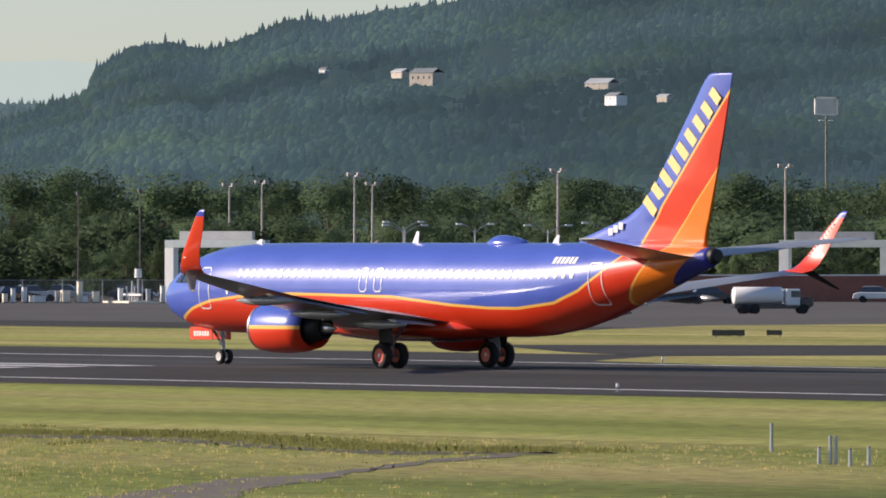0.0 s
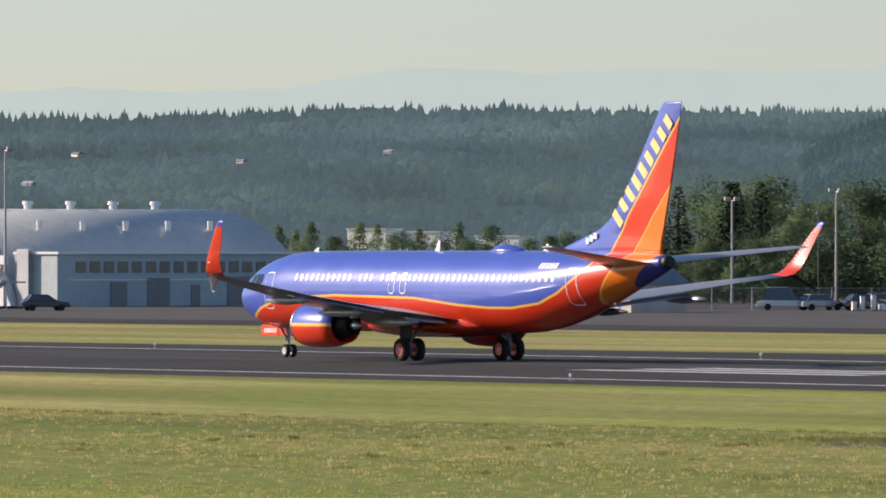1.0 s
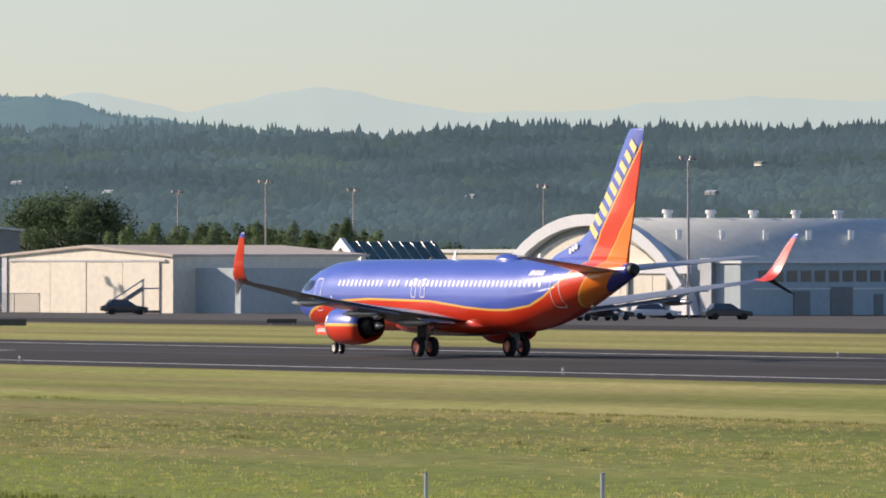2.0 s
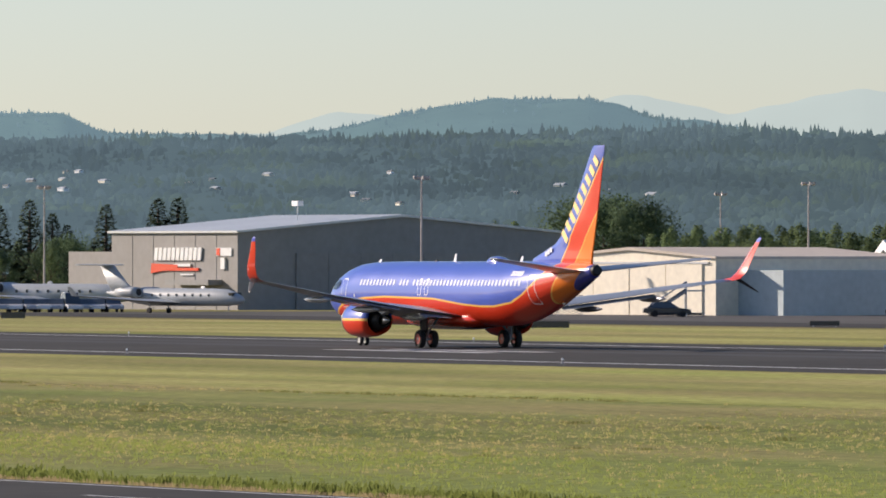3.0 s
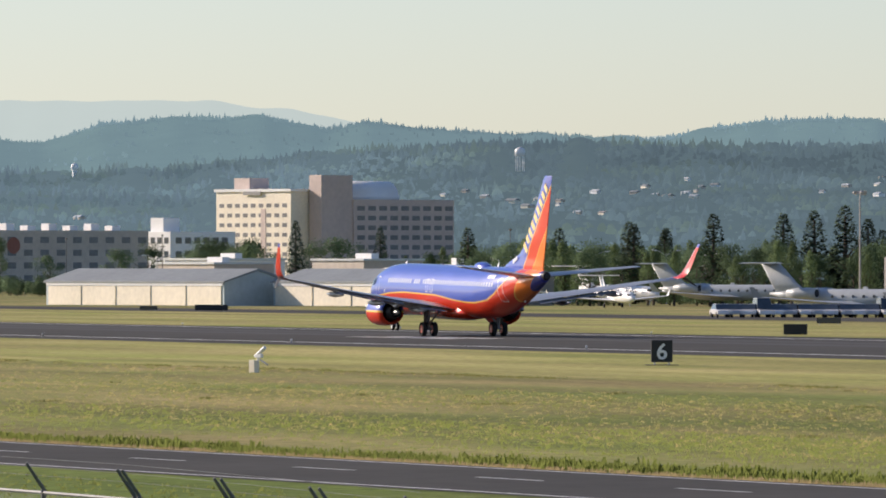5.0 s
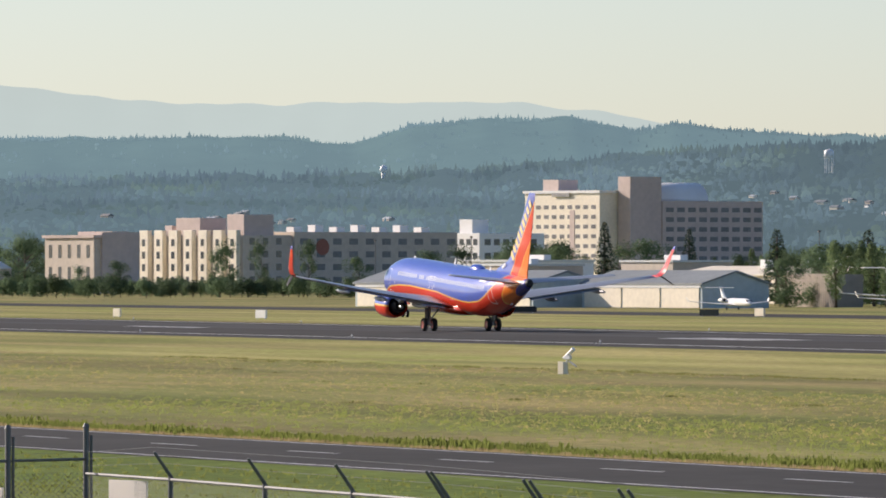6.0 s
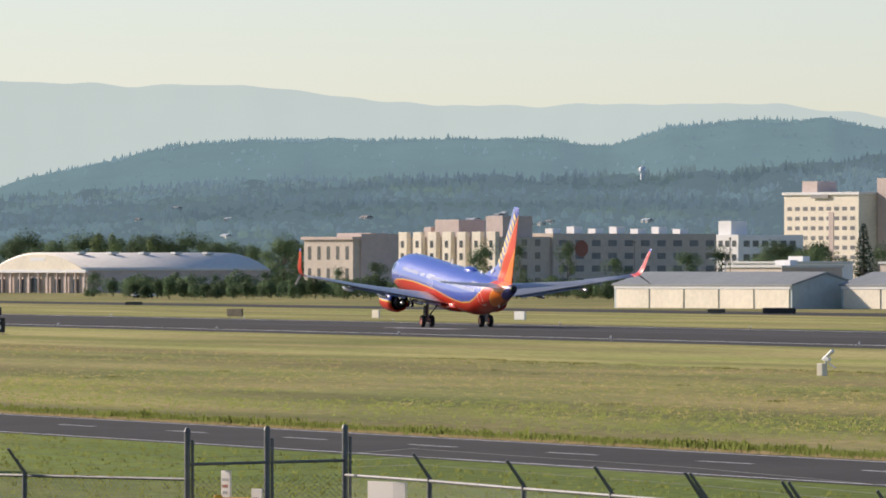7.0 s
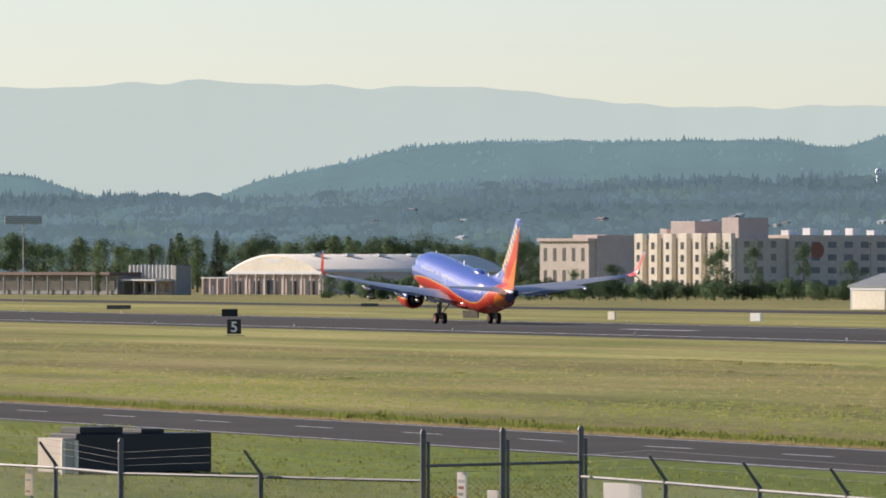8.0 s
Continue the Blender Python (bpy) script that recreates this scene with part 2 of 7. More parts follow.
BLUE = [(10.5, 0.55), (11.86, 0.58), (12.07, 0.56), (12.4, 0.44), (13.2, 0.44), (13.49, 0.55), (14.01, 0.65), (14.36, 0.75), (14.92, 0.78),
        (15.85, 0.78), (16.62, 0.79), (17.07, 0.74), (17.43, 0.86), (17.9, 0.90), (18.43, 0.90), (18.8, 0.83), (19.04, 0.87),
        (19.56, 0.82), (20.12, 0.79), (20.85, 0.77), (21.37, 0.86), (21.65, 0.89), (22.2, 0.89), (22.47, 0.77), (23.57, 0.76),
        (23.99, 0.83), (24.4, 0.93), (24.85, 0.99), (25.45, 0.99), (25.85, 0.88), (26.37, 0.82), (26.72, 0.70), (27.93, 0.66), (30, 0.6)]
PALE = [(10.5, 1.08), (12.38, 1.13), (13.0, 1.17), (13.94, 1.13), (14.81, 1.13), (15.33, 1.07), (16.03, 1.0), (17.91, 1.02), (18.61, 0.96),
        (18.93, 0.89), (19.63, 0.81), (22.07, 0.76), (23.46, 0.78), (23.88, 0.92), (24.33, 0.86), (25.43, 0.97), (25.78, 1.02),
        (26.27, 0.9), (26.75, 0.99), (27.13, 1.06), (27.59, 0.97), (28.0, 0.9), (28.63, 0.9), (29.36, 0.96), (29.77, 1.0),
        (30.4, 0.96), (31.09, 0.99), (31.86, 1.12), (32.83, 1.08), (33.21, 1.12), (33.93, 1.09), (34.97, 1.11), (35.97, 1.07), (41, 0.9)]
BLUE = [(a, e + (0.013 if a < 23 else 0.0)) for a, e in BLUE]
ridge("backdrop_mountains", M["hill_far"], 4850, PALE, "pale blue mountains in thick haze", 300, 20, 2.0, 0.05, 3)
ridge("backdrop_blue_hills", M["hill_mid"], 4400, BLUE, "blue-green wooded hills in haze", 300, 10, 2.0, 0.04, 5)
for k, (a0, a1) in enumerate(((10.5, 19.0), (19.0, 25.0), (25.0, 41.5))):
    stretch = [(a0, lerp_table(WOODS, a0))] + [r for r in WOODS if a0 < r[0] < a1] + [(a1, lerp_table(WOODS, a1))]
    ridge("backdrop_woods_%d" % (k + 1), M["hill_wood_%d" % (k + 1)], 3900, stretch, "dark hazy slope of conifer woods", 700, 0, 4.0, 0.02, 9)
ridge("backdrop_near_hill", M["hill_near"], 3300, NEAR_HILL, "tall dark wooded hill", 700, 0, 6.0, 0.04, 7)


# ---- airliner ----
# Body space: origin on the ground between the main wheels, y towards the nose, x to starboard. 'aft' counts metres back from the nose.
NOSE = 19.6
SECTIONS = [(-0.45, 2.93, 0.04, 0.04), (-0.33, 2.93, 0.30, 0.28), (-0.05, 2.95, 0.58, 0.54), (0.55, 2.99, 0.98, 0.92), (1.3, 3.05, 1.26, 1.24),
            (2.05, 3.13, 1.46, 1.52), (2.95, 3.21, 1.63, 1.72), (4.4, 3.31, 1.80, 1.90), (6.5, 3.36, 1.88, 1.98), (10, 3.37, 1.88, 2.0),
            (15, 3.37, 1.88, 2.0), (20, 3.37, 1.88, 2.0), (25.5, 3.37, 1.88, 2.0), (27.2, 3.41, 1.87, 1.96), (29, 3.54, 1.80, 1.84),
            (31, 3.76, 1.62, 1.61), (33, 4.05, 1.33, 1.28), (35, 4.36, 0.98, 0.94), (36.5, 4.58, 0.68, 0.68), (37.5, 4.72, 0.46, 0.48), (38.0, 4.79, 0.36, 0.38)]


def hull(aft):
    for (a, *p), (b, *q) in zip(SECTIONS, SECTIONS[1:]):
        if a <= aft <= b:
            f = (aft - a) / (b - a)
            return [u + (v - u) * f for u, v in zip(p, q)]
    return SECTIONS[-1][1:]


def skin(aft, z, side=-1, out=0.0):
    """The point of the fuselage's side at that height, pushed out a little."""
    zc, w, h = hull(aft)
    s = max(-1, min(1, (z - zc) / h))
    return Vector((side * (w * math.sqrt(1 - s * s) + out), NOSE - aft, z))


def gloss(name, color, rough=0.22, coat=0.6):
    m = mat(name, color, rough, 0, 0.05, 0.8)
    b = m.node_tree.nodes["Principled BSDF"]
    b.inputs["Coat Weight"].default_value, b.inputs["Coat Roughness"].default_value = coat, 0.06
    return m


BLUE_P, RED_P, ORANGE_P, GOLD_P = (0.065, 0.115, 0.48), (0.72, 0.045, 0.012), (0.86, 0.20, 0.012), (0.90, 0.52, 0.10)


def livery(name, kind):
    """Painted bands of the airliner, laid out in body space."""
    m, n, l, b = shader(name, 0.25, 0.0, 0.3)
    b.inputs["Coat Weight"].default_value, b.inputs["Coat Roughness"].default_value = 0.55, 0.05
    tc = n.new("ShaderNodeTexCoord")
    xyz = n.new("ShaderNodeSeparateXYZ")
    l.new(tc.outputs["Object"], xyz.inputs[0])

    def calc(op, a, c, clamp=False):
        q = n.new("ShaderNodeMath")
        q.operation, q.use_clamp = op, clamp
        for i, v in enumerate((a, c)):
            if isinstance(v, (int, float)):
                q.inputs[i].default_value = v
            else:
                l.new(v, q.inputs[i])
        return q.outputs[0]

    def blend(f, a, c):
        q = n.new("ShaderNodeMix")
        q.data_type = "RGBA"
        l.new(f, q.inputs["Factor"])
        for key, v in (("A", a), ("B", c)):
            if isinstance(v, tuple):
                q.inputs[key].default_value = rgb(v)
            else:
                l.new(v, q.inputs[key])
        return q.outputs["Result"]

    aft = calc("SUBTRACT", NOSE, xyz.outputs["Y"])
    z = xyz.outputs["Z"]

    def over(v, edge, soft=0.02):
        return calc("MULTIPLY", calc("SUBTRACT", v, edge), 1 / soft, True)

    if kind == "hull":
        ramp = n.new("ShaderNodeValToRGB")
        rows = [(0.6, 1.4), (2.0, 2.05), (3.4, 2.5), (5.0, 2.82), (7.7, 3.05), (11, 3.15), (18.3, 3.05), (22.4, 2.72), (25, 2.6), (27, 2.6),
                (29.3, 2.83), (30.9, 3.35), (32.4, 4.2), (33.4, 4.95), (34.2, 5.6)]
        el = ramp.color_ramp.elements
        while len(el) < len(rows):
            el.new(0.5)
        for e, (a, h) in zip(el, rows):
            e.position = a / 40
        for e, (a, h) in zip(el, rows):
            e.color = (h / 8, h / 8, h / 8, 1)
        l.new(calc("DIVIDE", aft, 40.0), ramp.inputs[0])
        edge = calc("MULTIPLY", ramp.outputs[0], 8.0)
        d = calc("SUBTRACT", z, edge)
        low = blend(over(calc("SUBTRACT", aft, calc("ADD", calc("MULTIPLY", z, 1.0), 30.2)), 0.0), RED_P, GOLD_P)
        low = blend(over(calc("SUBTRACT", aft, calc("ADD", calc("MULTIPLY", z, 1.0), 30.32)), 0.0), low, ORANGE_P)
        low = blend(over(calc("SUBTRACT", aft, calc("ADD", calc("MULTIPLY", z, 1.3), 30.9)), 0.0), low, (0.03, 0.04, 0.28))
        col = blend(over(d, -0.06), low, GOLD_P)
        col = blend(over(d, 0.06), col, BLUE_P)
    elif kind == "fin":
        line = calc("ADD", calc("MULTIPLY", z, 0.894), 28.66)
        line2 = calc("ADD", calc("MULTIPLY", z, 0.95), 30.25)
        col = blend(over(calc("SUBTRACT", aft, line), -0.07), BLUE_P, GOLD_P)
        col = blend(over(calc("SUBTRACT", aft, line), 0.07), col, RED_P)
        col = blend(over(calc("SUBTRACT", aft, line2), -0.05), col, GOLD_P)
        col = blend(over(calc("SUBTRACT", aft, line2), 0.04), col, ORANGE_P)
    elif kind == "engine":
        col = blend(over(z, 1.66), RED_P, GOLD_P)
        col = blend(over(z, 1.82), col, BLUE_P)
    else:
        line = calc("ADD", calc("MULTIPLY", z, 0.75), 20.1)
        col = blend(over(calc("SUBTRACT", aft, line), 0.0), (0.05, 0.07, 0.4), (0.70, 0.05, 0.012))
        col = blend(over(z, 6.45), col, (0.06, 0.08, 0.45))
    dirt = n.new("ShaderNodeTexNoise")
    dirt.inputs["Scale"].default_value, dirt.inputs["Detail"].default_value = 0.7, 6
    l.new(tc.outputs["Object"], dirt.inputs["Vector"])
    k = n.new("ShaderNodeMapRange")
    k.inputs["To Min"].default_value, k.inputs["To Max"].default_value = 0.86, 1.1
    l.new(dirt.outputs["Fac"], k.inputs["Value"])
    mul = n.new("ShaderNodeVectorMath")
    mul.operation = "SCALE"
    l.new(col, mul.inputs[0])
    l.new(k.outputs[0], mul.inputs["Scale"])
    l.new(mul.outputs[0], b.inputs["Base Color"])
    r = n.new("ShaderNodeMapRange")
    r.inputs["To Min"].default_value, r.inputs["To Max"].default_value = 0.26, 0.42
    l.new(dirt.outputs["Fac"], r.inputs["Value"])
    l.new(r.outputs[0], b.inputs["Roughness"])
    return m


M["hull"], M["fin"], M["engine"], M["winglet"] = livery("hull_paint", "hull"), livery("fin_paint", "fin"), livery("nacelle_paint", "engine"), livery("winglet_paint", "winglet")
M["wing"] = mat("wing_grey", (0.30, 0.31, 0.32), 0.3, 0.25, 0.12, 0.7)
M["alu"] = mat("bare_metal", (0.62, 0.62, 0.62), 0.28, 0.9, 0.1, 1.0)
M["dark_metal"] = mat("dark_metal", (0.03, 0.03, 0.032), 0.5, 0.6, 0.2, 2.0)
M["rubber"] = mat("tyre_rubber", (0.018, 0.018, 0.019), 0.85, 0, 0.2, 3.0)
M["white"] = mat("white_paint", (0.80, 0.80, 0.78), 0.4, 0, 0.06, 1.0)
M["red"] = gloss("red_paint", RED_P)
M["blue"] = gloss("blue_paint", BLUE_P)
M["gold"] = gloss("gold_paint", GOLD_P)
M["gold_pale"] = gloss("pale_gold_paint", (0.92, 0.66, 0.26))
M["hub"] = mat("red_hub", (0.55, 0.10, 0.07), 0.45, 0.2, 0.15, 3.0)
M["steel"] = mat("gear_steel", (0.35, 0.35, 0.36), 0.4, 0.5, 0.15, 2.0)
# pale panes: drawn white shades, with sun glare put into the colour
M["pane"] = mat("glaring_acrylic", (0.74, 0.76, 0.78), 0.16, 0.0, 0.1, 2.0, spec=0.9)
M["glass_dark"] = mat("cockpit_glass", (0.02, 0.025, 0.03), 0.05, 0.0, 0.1, 2.0, spec=0.8)


def foil(chord, thick, n=9):
    """An aerofoil outline: (along the chord, height), round the nose."""
    pts = []
    for i in range(n):
        f = (1 - math.cos(math.pi * i / (n - 1))) / 2
        t = thick * chord * (2.97 * math.sqrt(f) - 1.26 * f - 3.52 * f * f + 2.84 * f ** 3 - 1.03 * f ** 4)
        pts.append((f * chord, t))
    return [(c, t * 1.05) for c, t in reversed(pts)] + [(c, -t * 0.75) for c, t in pts[1:-1]]


def surface(bm, stations, up=False):
    """A wing through stations of (span x, leading edge aft, height z, chord, thickness)."""
    rings = []
    for x, le, z, chord, th in stations:
        if up:
            rings.append([(x + t, NOSE - le - c, z) for c, t in foil(chord, th)])
        else:
            rings.append([(x, NOSE - le - c, z + t) for c, t in foil(chord, th)])
    loft(bm, rings)
    bmesh.ops.recalc_face_normals(bm, faces=bm.faces)


def disc_ring(bm, x, y, z, rows, n=24, axis="y"):
    """A body of revolution: rows of (along, radius)."""
    rings = []
    for s, r in rows:
        ring = []
        for i in range(n):
            a = 2 * math.pi * i / n
            ring.append((x + r * math.cos(a), y + s, z + r * math.sin(a)) if axis == "y" else (x + s, y + r * math.cos(a), z + r * math.sin(a)))
        rings.append(ring)
    loft(bm, rings)
    bmesh.ops.recalc_face_normals(bm, faces=bm.faces)


def band_on_skin(bm, pts, side, width=0.05, out=0.02):
    """A painted outline following the fuselage through (aft, z) points, closed."""
    fine = []
    for (a0, z0), (a1, z1) in zip(pts, pts[1:] + pts[:1]):
        k = max(1, int(math.hypot(a1 - a0, z1 - z0) / 0.12))
        fine += [(a0 + (a1 - a0) * j / k, z0 + (z1 - z0) * j / k) for j in range(k)]
    ca, cz = sum(p[0] for p in pts) / len(pts), sum(p[1] for p in pts) / len(pts)
    pts, n = fine, len(fine)
    o, i = [], []
    for a, z in pts:
        d = math.hypot(a - ca, z - cz)
        k = 1 - width / d
        o.append(bm.verts.new(skin(a, z, side, out)))
        i.append(bm.verts.new(skin(ca + (a - ca) * k, cz + (z - cz) * k, side, out)))
    for j in range(n):
        bm.faces.new((o[j], o[(j + 1) % n], i[(j + 1) % n], i[j]))


def rounded(a0, a1, z0, z1, r, k=3):
    pts = []
    for ca, cz, s in ((a1 - r, z1 - r, 0), (a0 + r, z1 - r, 90), (a0 + r, z0 + r, 180), (a1 - r, z0 + r, 270)):
        for j in range(k + 1):
            t = radians(s + 90 * j / k)
            pts.append((ca + r * math.cos(t), cz + r * math.sin(t)))
    return pts


def patch_on_skin(bm, pts, side, out=0.015):
    ca, cz = sum(p[0] for p in pts) / len(pts), sum(p[1] for p in pts) / len(pts)
    c = bm.verts.new(skin(ca, cz, side, out + 0.004))
    vs = [bm.verts.new(skin(a, z, side, out)) for a, z in pts]
    for j in range(len(vs)):
        bm.faces.new((c, vs[j], vs[(j + 1) % len(vs)]))
    bmesh.ops.recalc_face_normals(bm, faces=bm.faces)


def build_airliner():
    jet = tagged(new("airliner"), "glossy blue, red and orange twin-engine airliner speeding down the runway", "airplane")
    # fuselage
    bm = bmesh.new()
    rings, n = [], 40
    stations = []
    for (a, *_), (b, *_) in zip(SECTIONS, SECTIONS[1:]):
        k = 2 if b - a < 4 else 4
        stations += [a + (b - a) * i / k for i in range(k)]
    for a in stations + [38.0]:
        zc, w, h = hull(a)
        rings.append([(w * math.cos(2 * math.pi * i / n), NOSE - a, zc + h * math.sin(2 * math.pi * i / n)) for i in range(n)])
    loft(bm, rings)
    bmesh.ops.recalc_face_normals(bm, faces=bm.faces)
    body = part("fuselage", bm, M["hull"], jet, "blue fuselage with red belly and gold stripe", True)
    bm = bmesh.new()
    disc_ring(bm, 0, NOSE - 38.3, 4.82, [(0, 0.2), (0, 0.27), (0.32, 0.37), (0.34, 0.3)], 20)
    part("exhaust_cone", bm, M["dark_metal"], jet, "", True)
    # belly fairing
    bm = bmesh.new()
    loft(bm, [[(1.75 * s * math.cos(2 * math.pi * i / 20), NOSE - a, 1.72 + 0.55 * s * math.sin(2 * math.pi * i / 20)) for i in range(20)]
              for a, s in ((12.2, 0.3), (13.5, 0.85), (15.5, 1.08), (20.5, 1.08), (22.3, 0.85), (24, 0.3))])
    bmesh.ops.recalc_face_normals(bm, faces=bm.faces)
    part("belly_fairing", bm, M["red"], jet, "red belly fairing between the wings", True)
    # windows and doors of both sides
    for side in (-1, 1):
        gap = {12, 13}
        for k in range(47):
            a = 7.2 + k * 0.508
            if k in (11, 15):
                continue
            bm = bmesh.new()
            patch_on_skin(bm, rounded(a - 0.125, a + 0.125, 3.86, 4.24, 0.10, 2), side)
            part("cabin_window", bm, M["pane"], body)
        for a0, a1, z0, z1 in ((4.1, 4.95, 2.45, 4.3), (31.55, 32.35, 2.75, 4.55), (16.05, 16.6, 3.25, 4.3), (17.1, 17.65, 3.25, 4.3)):
            bm = bmesh.new()
            band_on_skin(bm, rounded(a0, a1, z0, z1, 0.18), side, 0.055)
            part("door_outline", bm, M["white"], body, "thin white painted door outline")
        # cockpit panes
        for pts in ([(1.75, 3.62), (2.35, 3.6), (2.75, 4.18), (2.25, 4.12)], [(2.45, 3.6), (3.1, 3.62), (3.25, 4.2), (2.85, 4.2)], [(3.2, 3.66), (3.6, 3.8), (3.55, 4.2), (3.35, 4.2)]):
            bm = bmesh.new()
            patch_on_skin(bm, pts, side, 0.05)
            part("cockpit_window", bm, M["glass_dark"], body)
        # registration and small titles stand as bars
        for k in range(6):
            bm = bmesh.new()
            patch_on_skin(bm, [(29.1 + k * 0.26, 4.5), (29.29 + k * 0.26, 4.5), (29.33 + k * 0.26, 4.78), (29.14 + k * 0.26, 4.78)], side)
            part("registration_bar", bm, M["white"], body)
        bm = bmesh.new()
        patch_on_skin(bm, rounded(6.3, 6.45, 3.1, 3.32, 0.05), side)
        part("static_port", bm, M["white"], body)
    # roof fittings
    bm = bmesh.new()
    loft(bm, [[(0.62 * s * math.cos(2 * math.pi * i / 16), NOSE - a, 5.28 + 0.42 * s * max(-0.2, math.sin(2 * math.pi * i / 16))) for i in range(16)]
              for a, s in ((22.9, 0.12), (23.1, 0.6), (23.5, 0.95), (24.0, 1.0), (24.6, 0.85), (25.2, 0.5), (25.6, 0.1))])
    bmesh.ops.recalc_face_normals(bm, faces=bm.faces)
    part("antenna_dome", bm, M["blue"], jet, "smooth blue satellite antenna dome", True)
    for a, h, mm in ((6.2, 0.16, "white"), (17.6, 0.5, "white"), (14.7, 0.12, "dark_metal"), (27.4, 0.34, "white")):
        bm = bmesh.new()
        loft(bm, [[(-0.03, NOSE - a + 0.2, 5.34), (0.03, NOSE - a + 0.2, 5.34), (0.03, NOSE - a - 0.22, 5.34), (-0.03, NOSE - a - 0.22, 5.34)],
                  [(-0.015, NOSE - a - 0.12, 5.36 + h), (0.015, NOSE - a - 0.12, 5.36 + h), (0.015, NOSE - a - 0.28, 5.36 + h), (-0.015, NOSE - a - 0.28, 5.36 + h)]])
        part("blade_antenna", bm, M[mm], jet)
    bm = bmesh.new()
    disc_ring(bm, 0, NOSE - 33.5, 2.82, [(-0.12, 0.02), (0, 0.09), (0.12, 0.02)], 8)
    part("drain_mast", bm, M["white"], jet)
    # fin: dorsal fillet and blade in one
    bm = bmesh.new()
    rows = [(5.0, 28.4, 9.2), (5.55, 29.2, 8.45), (5.95, 30.6, 7.1), (6.4, 32.2, 5.62), (6.9, 33.15, 4.8), (8.0, 34.3, 3.95), (10.0, 35.83, 2.92), (12.0, 37.35, 1.85), (12.3, 37.65, 1.6), (12.38, 37.88, 1.35)]
    rings = []
    for z, le, ch in rows:
        rings.append([(t * (0.62 if z < 6.5 else 1), NOSE - le - c, z) for c, t in foil(ch, 0.055 if z > 6.5 else 0.045)])
    loft(bm, rings)
    bmesh.ops.recalc_face_normals(bm, faces=bm.faces)
    fin = part("tail_fin", bm, M["fin"], jet, "tall fin in blue, red and orange bands", True)
    # the name along the fin stands as nine gold blocks
    for side in (-1, 1):
        for k in range(9):
            z = 6.5 + k * 0.575
            a = 28.66 + 0.894 * z
            size = 0.47 - 0.013 * k
            ca, cz = a - 0.745 * (size + 0.13), z + 0.667 * (size + 0.13)
            x = side * (0.235 - 0.0135 * k) * (1 if side > 0 else 0.77)
            bm = bmesh.new()
            for u0, u1, v0, v1 in ((-0.21, 0.21, -1, 1),):
                q = [(x, NOSE - (ca + 0.667 * u - 0.745 * v * size), cz + 0.745 * u + 0.667 * v * size) for u, v in ((u0, v0), (u1, v0), (u1, v1), (u0, v1))]
                loft(bm, [q, [(p[0] + side * 0.012, p[1], p[2]) for p in q]])
            bmesh.ops.recalc_face_normals(bm, faces=bm.faces)
            part("gold_lettering_block", bm, M["gold_pale"], fin)
        bm = bmesh.new()
        x = side * 0.2
        for k in range(3):
            box(bm, min(x, x + side * 0.02), NOSE - 31.95 + k * 0.34 - 0.28, 5.92 - k * 0.12, max(x, x + side * 0.02), NOSE - 31.95 + k * 0.34, 6.22 - k * 0.12)
        part("flag_patch", bm, M["white"], fin)
    # tailplane
    for side in (-1, 1):
        bm = bmesh.new()
        surface(bm, [(side * 0.3, 32.9, 4.75, 4.5, 0.05), (side * 1.2, 33.6, 4.84, 3.9, 0.05), (side * 6.9, 37.75, 5.5, 1.65, 0.05), (side * 7.17, 38.2, 5.53, 1.2, 0.05)])
        part("tailplane", bm, M["wing"], jet, "grey swept tailplane", True)
    # wings
    for side in (-1, 1):
        bm = bmesh.new()
        surface(bm, [(side * 1.2, 13.0, 1.95, 8.8, 0.062), (side * 2.4, 13.9, 2.15, 7.7, 0.06), (side * 5.2, 15.6, 2.5, 5.75, 0.055),
                     (side * 10, 18.75, 3.15, 3.7, 0.05), (side * 13.5, 20.95, 3.7, 2.6, 0.048), (side * 15.95, 22.7, 4.05, 1.75, 0.046)])
        wing = part("wing", bm, M["wing"], jet, "long swept grey wing", True)
        bm = bmesh.new()
        surface(bm, [(side * 2.2, 13.72, 2.13, 0.5, 0.16), (side * 5.2, 15.5, 2.5, 0.42, 0.16), (side * 15.95, 22.63, 4.05, 0.25, 0.16)])
        part("leading_edge", bm, M["alu"], wing, "bare polished metal leading edge", True)
        # winglet, bent up from the tip, and the strake below it
        bm = bmesh.new()
        pts = [(15.95, 22.7, 4.05, 1.75), (16.35, 23.05, 4.16, 1.6), (16.62, 23.4, 4.45, 1.42), (16.82, 23.85, 4.95, 1.2), (17.02, 24.7, 5.9, 0.85), (17.2, 25.4, 6.62, 0.5), (17.22, 25.65, 6.75, 0.3)]
        rings = []
        for i, (x, le, z, ch) in enumerate(pts):
            lean = min(1.0, i / 3)
            rings.append([(side * (x - t * lean), NOSE - le - c, z + t * (1 - lean)) for c, t in foil(ch, 0.06)])
        loft(bm, rings)
        bmesh.ops.recalc_face_normals(bm, faces=bm.faces)
        wl = part("winglet", bm, M["winglet"], wing, "upturned red and blue winglet", True)
        bm = bmesh.new()
        rings = []
        for x, le, z, ch in ((16.42, 23.5, 4.2, 1.0), (16.75, 24.0, 3.9, 0.75), (17.2, 24.85, 3.45, 0.4), (17.3, 25.2, 3.33, 0.15)):
            rings.append([(side * (x + t * 0.7), NOSE - le - c, z + t * 0.7) for c, t in foil(ch, 0.07)])
        loft(bm, rings)
        bmesh.ops.recalc_face_normals(bm, faces=bm.faces)
        part("strake", bm, M["dark_metal"], wing, "black downward winglet strake", True)
